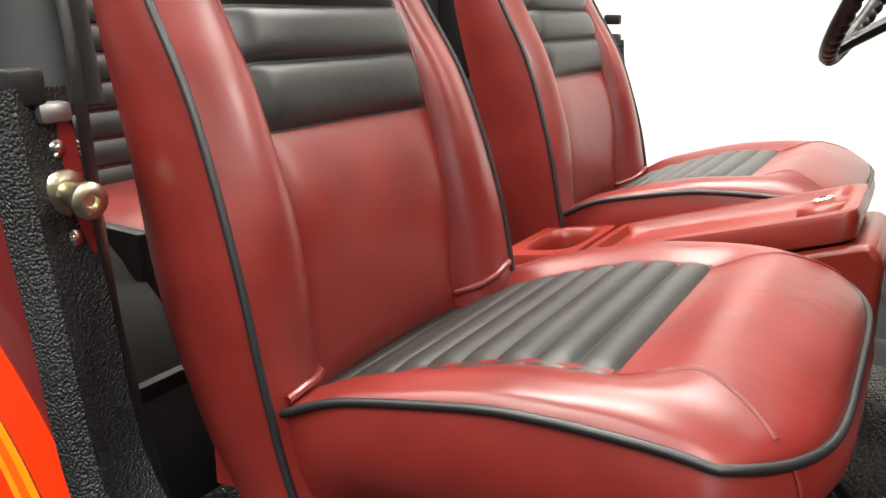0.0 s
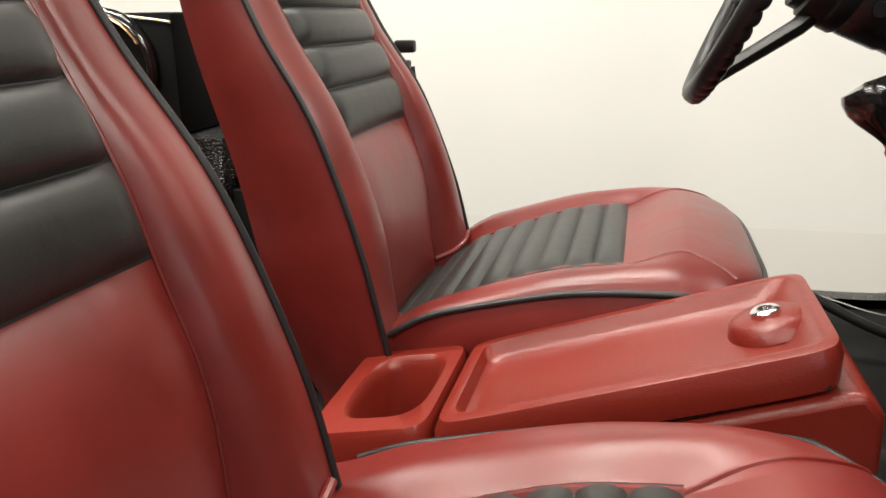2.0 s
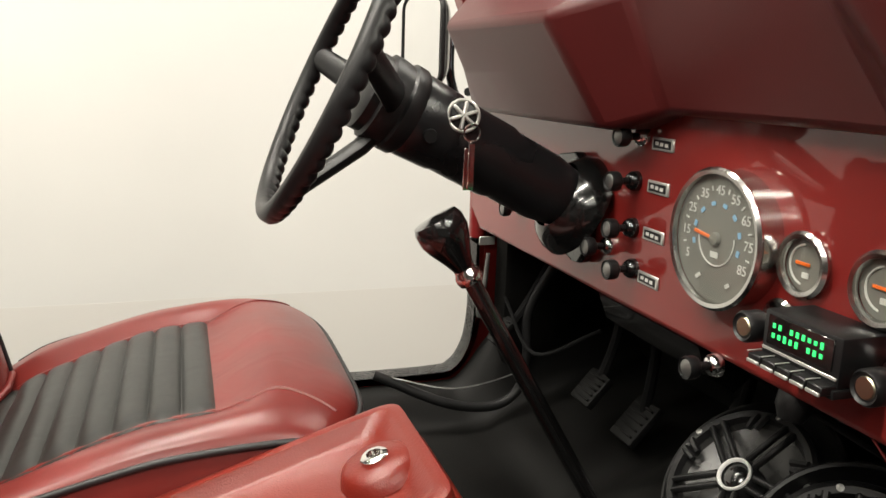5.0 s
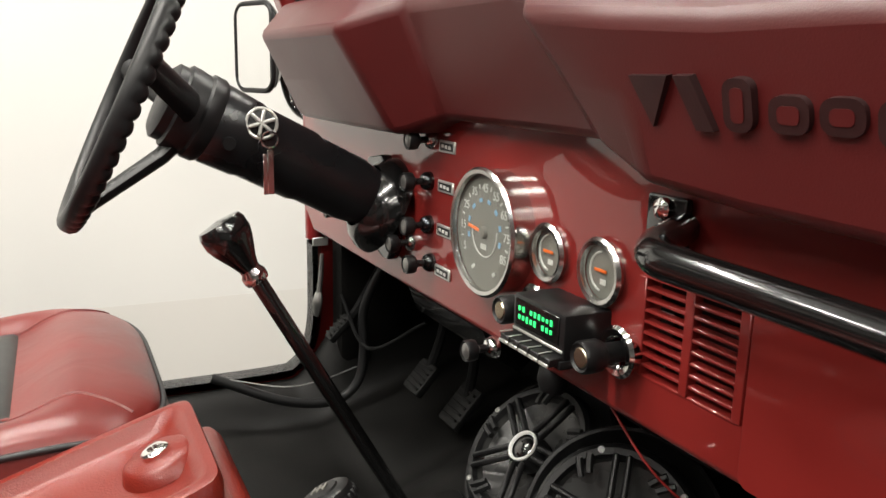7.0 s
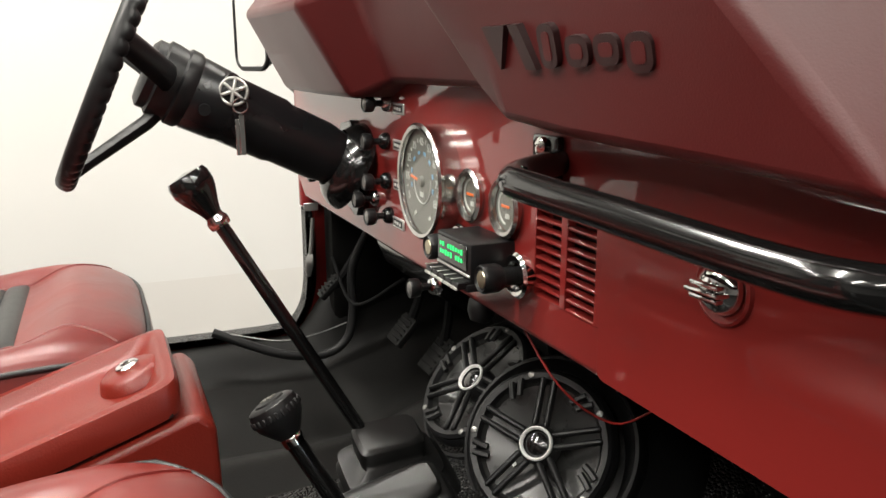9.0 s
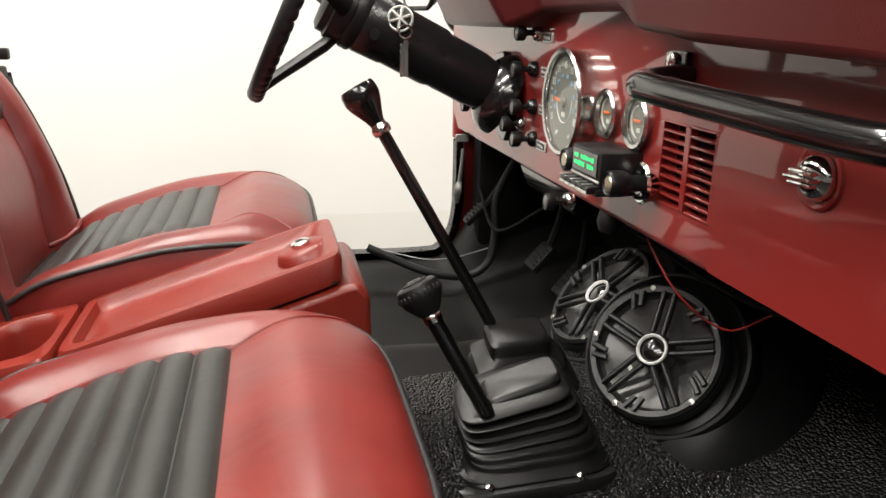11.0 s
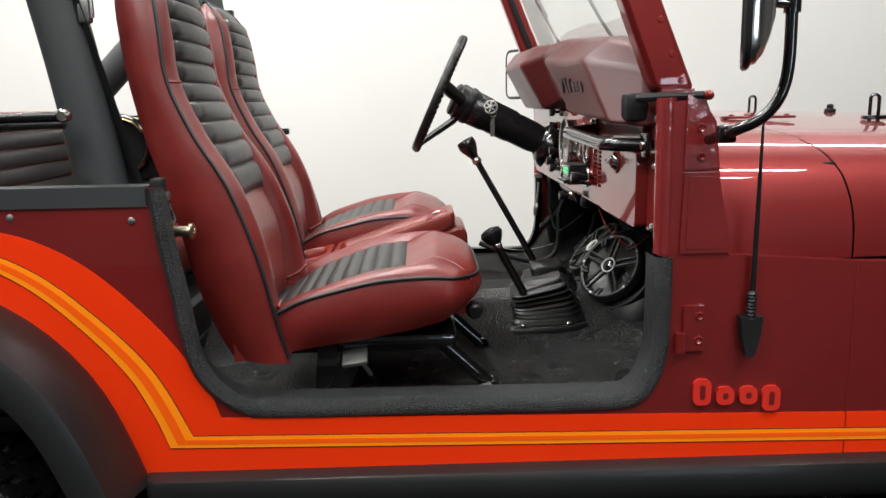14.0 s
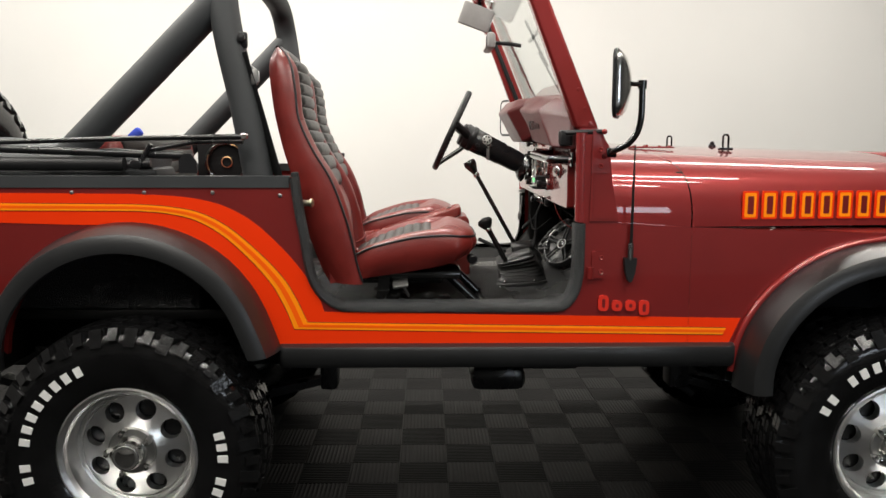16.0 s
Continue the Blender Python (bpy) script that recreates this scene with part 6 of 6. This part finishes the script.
# padded top
PAD_AT = [
    # foot y x z, nose y x z, top x z
    (0.062, 1.372, 1.318, 0.078, 1.374, 1.418, 1.392, 1.448),
    (0.092, 1.312, 1.328, 0.205, 1.282, 1.449, 1.338, 1.488),
    (0.200, 1.307, 1.333, 0.280, 1.280, 1.450, 1.338, 1.492),
    (0.342, 1.303, 1.338, 0.370, 1.279, 1.450, 1.338, 1.497),
    (0.430, 1.297, 1.346, 0.450, 1.270, 1.455, 1.335, 1.505),
    (0.497, 1.315, 1.364, 0.538, 1.258, 1.462, 1.322, 1.510),
    (0.540, 1.345, 1.366, 0.600, 1.300, 1.482, 1.328, 1.515),
    (0.610, 1.352, 1.366, 0.660, 1.318, 1.492, 1.335, 1.520),
    (0.850, 1.354, 1.366, 0.890, 1.316, 1.494, 1.335, 1.524),
    (0.912, 1.330, 1.347, 0.945, 1.272, 1.478, 1.312, 1.524),
    (0.930, 1.322, 1.344, 0.968, 1.255, 1.470, 1.304, 1.525),
    (1.120, 1.322, 1.344, 1.130, 1.252, 1.472, 1.300, 1.525),
    (1.330, 1.324, 1.345, 1.305, 1.249, 1.474, 1.290, 1.525),
    (1.430, 1.345, 1.348, 1.420, 1.300, 1.484, 1.320, 1.522),
    (1.482, 1.378, 1.350, 1.482, 1.350, 1.480, 1.360, 1.510),
]
rings = [[(1.43, yf, fz), (DX + 0.012, yf, fz), (fx, yf, fz), ((fx + nx) / 2, (yf + yn) / 2, (fz + nz) / 2), (nx, yn, nz), (tx, yn, tz), (1.43, yn, tz + 0.006)] for yf, fx, fz, yn, nx, nz, tx, tz in PAD_AT]
v, f = lofted(rings)
f.append(tuple(range(len(rings[0])))[::-1])
pd = part("dash_pad", (v, f), PAD, dash, "maroon padded dash top with a recess over the gauges", angle=20)
bv = pd.modifiers.new("round", "BEVEL")
bv.width, bv.segments, bv.limit_method, bv.angle_limit = 0.009, 3, "ANGLE", radians(20)
# raised emblem on the slanted face, as plain shapes
LOGO = Matrix(((0.045, -0.238, -0.970, 1.2862), (-0.999, -0.0107, -0.0437, 0.430), (0.0, 0.971, -0.2383, 1.386), (0, 0, 0, 1))) @ Matrix.Diagonal((1.13, 1.05, 1, 1))
part("emblem", moved(join(prism([(0.0, 0.031), (0.030, 0.031), (0.016, 0.0)], -0.004, 0.0020, "z"), prism([(0.034, 0.031), (0.046, 0.031), (0.060, 0.0), (0.048, 0.0)], -0.004, 0.0020, "z")), LOGO), EMBLEM, dash, "dark raised emblem on the pad")
for k, (w, h, dz) in enumerate(((0.018, 0.029, 0.001), (0.022, 0.0195, 0.002), (0.022, 0.0185, 0.003), (0.021, 0.0225, -0.001))):
    x0 = 0.067 + k * 0.0272
    blk = part("emblem_block", moved(prism(rrect(x0, dz, x0 + w, dz + h, 0.007, 4), -0.004, 0.0020, "z"), LOGO), EMBLEM, dash, "dark raised block")
    part("block_inset", moved(prism(rrect(x0 + 0.005, dz + 0.005, x0 + w - 0.005, dz + h - 0.005, 0.003, 3), -0.001, 0.0025, "z"), LOGO), PAD, blk, "maroon inset")
part("rubber_bumper", rbox(1.356, 0.082, 1.356, 0.042, 0.040, 0.050, 0.008), RUBBER, dash, "black rubber bumper at the pad end")
# grab bar
gb = part("grab_bar", tube(spline([(1.374, 0.075, 1.288), (1.345, 0.085, 1.288), (1.318, 0.115, 1.288), (1.312, 0.17, 1.288), (1.305, 0.28, 1.293), (1.297, 0.385, 1.298), (1.299, 0.414, 1.299), (1.316, 0.437, 1.300), (1.345, 0.455, 1.302), (1.374, 0.470, 1.304)], 6), 0.0128, 16), GLOSS, dash, "gloss black passenger grab bar")
for y, z in ((0.070, 1.288), (0.488, 1.305)):
    part("grab_plate", rbox(DX - 0.004, y, z, 0.008, 0.045, 0.045, 0.003), GLOSS, gb)
    part("grab_bolt", lathe([(0.009, 0), (0.009, 0.005), (0.005, 0.008), (0.0001, 0.0085)], 14, axis_m((DX - 0.008, y, z + 0.012 if y > 0.3 else z), (-1, 0, 0))), CHROME, gb)
part("defroster_duct", tube(spline([(1.45, 0.5, 1.14), (1.50, 0.8, 1.12), (1.55, 1.2, 1.12)], 5), 0.03, 10), BLACK, dash)
part("red_wire", tube(spline([(1.40, 0.60, 1.13), (1.42, 0.53, 1.06), (1.47, 0.50, 1.02), (1.50, 0.46, 1.05)], 6), 0.0013, 6), WIRE, dash, "thin red wire")
part("heater_hose", tube(spline([(1.17, 1.41, 0.872), (1.29, 1.37, 0.824), (1.38, 1.36, 0.812), (1.43, 1.36, 0.840), (1.446, 1.365, 0.90), (1.45, 1.37, 0.99), (1.50, 1.34, 1.11)], 6), 0.009, 10), RUBBER, dash, "black heater hose looping to the floor")
part("pale_wire", tube(spline([(1.20, 1.40, 0.868), (1.29, 1.365, 0.853), (1.36, 1.36, 0.857), (1.43, 1.36, 0.874)], 5), 0.0013, 6), STEEL, dash, "thin pale wire")
rel = part("release_handle", tube([(1.383, 1.42, 1.085), (1.379, 1.418, 1.04), (1.375, 1.417, 1.01)], [0.004, 0.005, 0.005], 8), STEEL, dash, "dull steel release handle")
part("handle_grip", tube(spline([(1.375, 1.417, 1.012), (1.371, 1.415, 0.99), (1.369, 1.417, 0.965)], 4), [0.006, 0.008, 0.009, 0.010, 0.010, 0.009, 0.008, 0.007, 0.005], 10, flat=0.6), STEEL, rel)
part("kick_plate_tag", rbox(1.381, 1.424, 1.108, 0.030, 0.004, 0.016, 0.001, 1), SILVER, dash, "small pale metal tag")
part("under_dash_cover", prism([(1.386, 1.120), (1.470, 1.120), (1.470, 1.085), (1.440, 1.060), (1.400, 1.085)], 0.80, 1.02), GLOSS, dash, "black pressed cover under the dash")
part("steering_shaft", tube([(1.37, 1.05, 1.228), (1.52, 1.05, 1.15), (1.70, 1.05, 1.06)], 0.020, 12), BLACK, dash, "black lower steering shaft")
part("cable_boot", lathe([(0.0001, -0.020), (0.012, -0.017), (0.017, -0.006), (0.017, 0.006), (0.012, 0.016), (0.0001, 0.019)], 16, axis_m((1.395, 0.662, 1.112), (0.2, 0, 1))), RUBBER, dash, "black rubber cable boot hanging under the dash")
for pts in ([(1.45, 0.9, 1.10), (1.47, 0.7, 1.07), (1.5, 0.5, 1.05), (1.52, 0.3, 1.08)], [(1.5, 1.3, 1.12), (1.48, 1.1, 1.05), (1.52, 0.95, 1.07)], [(1.42, 1.42, 1.0), (1.43, 1.3, 0.93), (1.5, 1.2, 1.0)]):
    part("cable", tube(spline(pts, 6), 0.0035, 8), CARPET, dash)

# ---- steering ----
steer = thing("steering_wheel", "black three-spoke steering wheel with finger grips on a black column", "steering wheel", (1.037, 1.05, 1.396))
SC = Vector((1.037, 1.050, 1.396))
CM_COL = axis_m(SC, (-0.894, 0.0, 0.447))
SM = axis_m((1.025, 1.058, 1.394), (-0.908, 0.029, 0.419))
SR = 0.175


def rim_fn(a, b):
    """Round rim, scalloped on the side away from the driver."""
    t, q = 2 * math.pi * a, 2 * math.pi * b
    grip = max(0.0, -math.sin(q)) ** 0.7 * (0.0040 * abs(math.cos(29 * t)) ** 0.7 - 0.001)
    r = 0.0122 + grip
    return ((SR + r * math.cos(q)) * math.cos(t), (SR + r * math.cos(q)) * math.sin(t), r * math.sin(q))


part("rim", moved(grid(rim_fn, 348, 14, True), SM), PLASTIC, steer, "black rim with finger grips")
up = SM.to_3x3().inverted() @ Vector((0.447, 0, 0.894))
a_up = math.atan2(up.y, up.x)
for da in (80, -80, 188):
    a = a_up + radians(da)
    part("spoke", moved(tube([(0.035 * math.cos(a), 0.035 * math.sin(a), -0.078), (0.06 * math.cos(a), 0.06 * math.sin(a), -0.068), (0.14 * math.cos(a), 0.14 * math.sin(a), -0.018), (0.168 * math.cos(a), 0.168 * math.sin(a), -0.002)], [0.012, 0.011, 0.0095, 0.009], 10, flat=1.8), SM), PLASTIC, steer, "black steering spoke")
part("hub", moved(lathe([(0.050, -0.100), (0.056, -0.092), (0.056, -0.078), (0.052, -0.075), (0.054, -0.060), (0.054, -0.050), (0.049, -0.047), (0.049, -0.036), (0.040, -0.030), (0.0001, -0.028)], 36), CM_COL), PLASTIC, steer, "black stepped hub pad")
colm = part("column", moved(lathe([(0.036, -0.36), (0.046, -0.30), (0.046, -0.235), (0.049, -0.225), (0.049, -0.150), (0.051, -0.145), (0.053, -0.10), (0.050, -0.09)], 36), CM_COL), BLACK, steer, "satin black steering column")
collar = part("column_plate", prism([(1.022, 1.172), (1.034, 1.158), (1.065, 1.157), (1.10, 1.168), (1.14, 1.198), (1.145, 1.265), (1.12, 1.298), (1.065, 1.306), (1.030, 1.282), (1.018, 1.225)], DX - 0.018, DX - 0.001, "x"), GLOSS, steer, "gloss black column plate on the dash")
bv = collar.modifiers.new("round", "BEVEL")
bv.width, bv.segments, bv.limit_method = 0.007, 3, "ANGLE"
part("column_bezel", moved(lathe([(0.072, -0.362), (0.070, -0.350), (0.060, -0.335), (0.046, -0.325)], 32), CM_COL), GLOSS, steer, "black column bezel")
ign = axis_m((1.177, 1.006, 1.353), (-0.2, -1, 0.15))
sw = part("ignition_switch", lathe([(0.021, -0.01), (0.021, 0.004), (0.016, 0.007), (0.0001, 0.007)], 28, ign), PLASTIC, colm, "black ignition switch")
part("ignition_ring", moved(tube([(0.0185 * math.cos(t), 0.0185 * math.sin(t), 0.007) for t in np.linspace(0, 2 * math.pi, 28, endpoint=False)], 0.0022, 8, True), ign), SILVER, sw, "bright ring")
for a in (0.3, 0.3 + math.pi / 3, 0.3 + 2 * math.pi / 3):
    part("ignition_grip", rbox(0, 0, 0.011, 0.034, 0.0045, 0.008, 0.0015, 1, ign @ Matrix.Rotation(a, 4, "Z") @ Matrix.Translation((0, 0, 0.010))), SILVER, sw, "bright star-shaped grip")
part("key", join(tube([(1.181 + 0.010 * math.cos(t), 0.982, 1.335 + 0.010 * math.sin(t)) for t in np.linspace(0, 6.28, 20, endpoint=False)], 0.0013, 6, True), rbox(1.182, 0.984, 1.295, 0.008, 0.002, 0.055, 0.0008, 1), rbox(1.176, 0.986, 1.292, 0.006, 0.002, 0.05, 0.0008, 1)), CHROME, colm, "steel keys hanging from the ignition")
part("column_button", lathe([(0.009, 0), (0.008, 0.005), (0.0001, 0.005)], 16, axis_m((1.135, 1.0, 1.33), (0, -1, -0.1))), PLASTIC, colm)

# ---- pedals ----
def pedal(name, x, y, z, w, h, tilt, arm):
    p = thing(name, "black rubber-faced pedal on a steel arm under the dashboard", "pedal", (x, y, z))
    m = Matrix.Translation((x, y, z)) @ Matrix.Rotation(radians(tilt), 4, "Y")
    part("pad", rbox(0, 0, 0, 0.014, w, h, 0.004, 2, m), FOOT, p)
    for k in range(5):
        part("rib", rbox(0, 0, 0, 0.006, w * 0.8, 0.004, 0.001, 1, m @ Matrix.Translation((-0.008, 0, (k - 2) * h / 6))), FOOT, p)
    part("arm", tube(spline([(x + 0.01, y, z), arm[0], arm[1]], 5), 0.009, 8), CARPET, p)


pedal("brake_pedal", 1.535, 1.128, 0.868, 0.062, 0.078, 42, [(1.56, 1.13, 0.97), (1.56, 1.14, 1.12)])
pedal("clutch_pedal", 1.50, 1.215, 0.893, 0.060, 0.062, 42, [(1.54, 1.215, 0.98), (1.55, 1.20, 1.12)])
pedal("parking_brake_pedal", 1.405, 1.388, 0.945, 0.034, 0.058, 45, [(1.45, 1.39, 0.99), (1.52, 1.40, 1.10)])
pedal("accelerator_pedal", 1.60, 0.99, 0.90, 0.05, 0.11, 35, [(1.63, 0.99, 0.99), (1.66, 1.0, 1.10)])

# ---- ceiling lamps ----
for x, y, k in ((2.3, -2.5, 0.5), (2.3, -1.7, 0.65), (2.3, -0.9, 0.8), (-0.6, -2.5, 0.6), (-0.6, -1.4, 0.8), (-0.35, 0.6, 1.4), (0.6, 1.9, 1.1), (3.2, 1.9, 0.95), (-2.0, -0.5, 0.95), (-2.0, 1.9, 1.1), (0.6, -3.6, 0.3), (5.4, 0.6, 0.45)):
    lamp = thing("tube_light", "white linear ceiling light, switched on", "ceiling light", (x, y, 3.44), "ceiling lights")
    part("housing", rbox(x, y, 3.465, 2.1, 0.30, 0.05, 0.008), WALLM, lamp)
    area_lamp((x, y, 3.42), (x, y, 0), 2.0, 0.14, LAMP_W * k)

# daylight through the garage opening behind the camera
area_lamp((3.8, -5.45, 1.75), (3.8, 0, 1.75), 1.5, 0.6, 26, (0.80, 0.89, 1.0))

# ---- floor tiles ----
def tile_mesh():
    """A ribbed interlocking tile: a thin plate with a raised ribbed face."""
    s, out = 0.198, []
    out.append(rbox(0, 0, -0.002, s, s, 0.004, 0))
    for k in range(12):
        d = -s / 2 + s * (k + 0.5) / 12
        out.append(([(d - 0.005, -s / 2, 0), (d + 0.005, -s / 2, 0), (d + 0.003, -s / 2, 0.0012), (d - 0.003, -s / 2, 0.0012), (d - 0.005, s / 2, 0), (d + 0.005, s / 2, 0), (d + 0.003, s / 2, 0.0012), (d - 0.003, s / 2, 0.0012)], [(3, 2, 6, 7), (0, 3, 7, 4), (2, 1, 5, 6)]))
    return mesh_of("tile", join(*out), TILE_LIGHT), mesh_of("tile", join(*out), TILE_DARK)


TILE_LIGHT = surface("charcoal_tile", (0.0050, 0.0049, 0.0048), 0.6, spec=0.13, grain=400, bump=0.1, blot=4, vary=0.15, random_tint=0.15)
TILE_DARK = surface("black_tile", (0.0032, 0.0032, 0.0032), 0.6, spec=0.18, grain=400, bump=0.1, blot=4, vary=0.15, random_tint=0.15)
light_tile, dark_tile = tile_mesh()
floor_ob = bpy.data.objects["floor"]
for i in range(17):
    for j in range(17):
        x, y = -0.3 + 0.2 * i, -0.75 + 0.2 * j
        data = light_tile if (i + j) % 2 else dark_tile
        part("tile", None, None, floor_ob, at=Matrix.Translation((x, y, 0.0)) @ Matrix.Rotation(math.pi / 2 * ((i * 7 + j * 3) % 2), 4, "Z"), data=data)
# the rest of the tiled floor
for shade, material in ((0, TILE_DARK), (1, TILE_LIGHT)):
    v, f = [], []
    for i in range(-23, 36):
        for j in range(-23, 20):
            if (i + j) % 2 == shade and not (0 <= i < 17 and 0 <= j < 17):
                x, y, n = -0.3 + 0.2 * i, -0.75 + 0.2 * j, len(v)
                v += [(x + a * r, y + b * r, z) for r, z in ((0.099, -0.004), (0.097, 0.0008)) for a, b in ((-1, -1), (1, -1), (1, 1), (-1, 1))]
                f += [(n + 4, n + 5, n + 6, n + 7)] + [(n + k, n + (k + 1) % 4, n + 4 + (k + 1) % 4, n + 4 + k) for k in range(4)]
    tagged(part("tile_field", (v, f), material, floor_ob, smooth=False), kind="stuff")
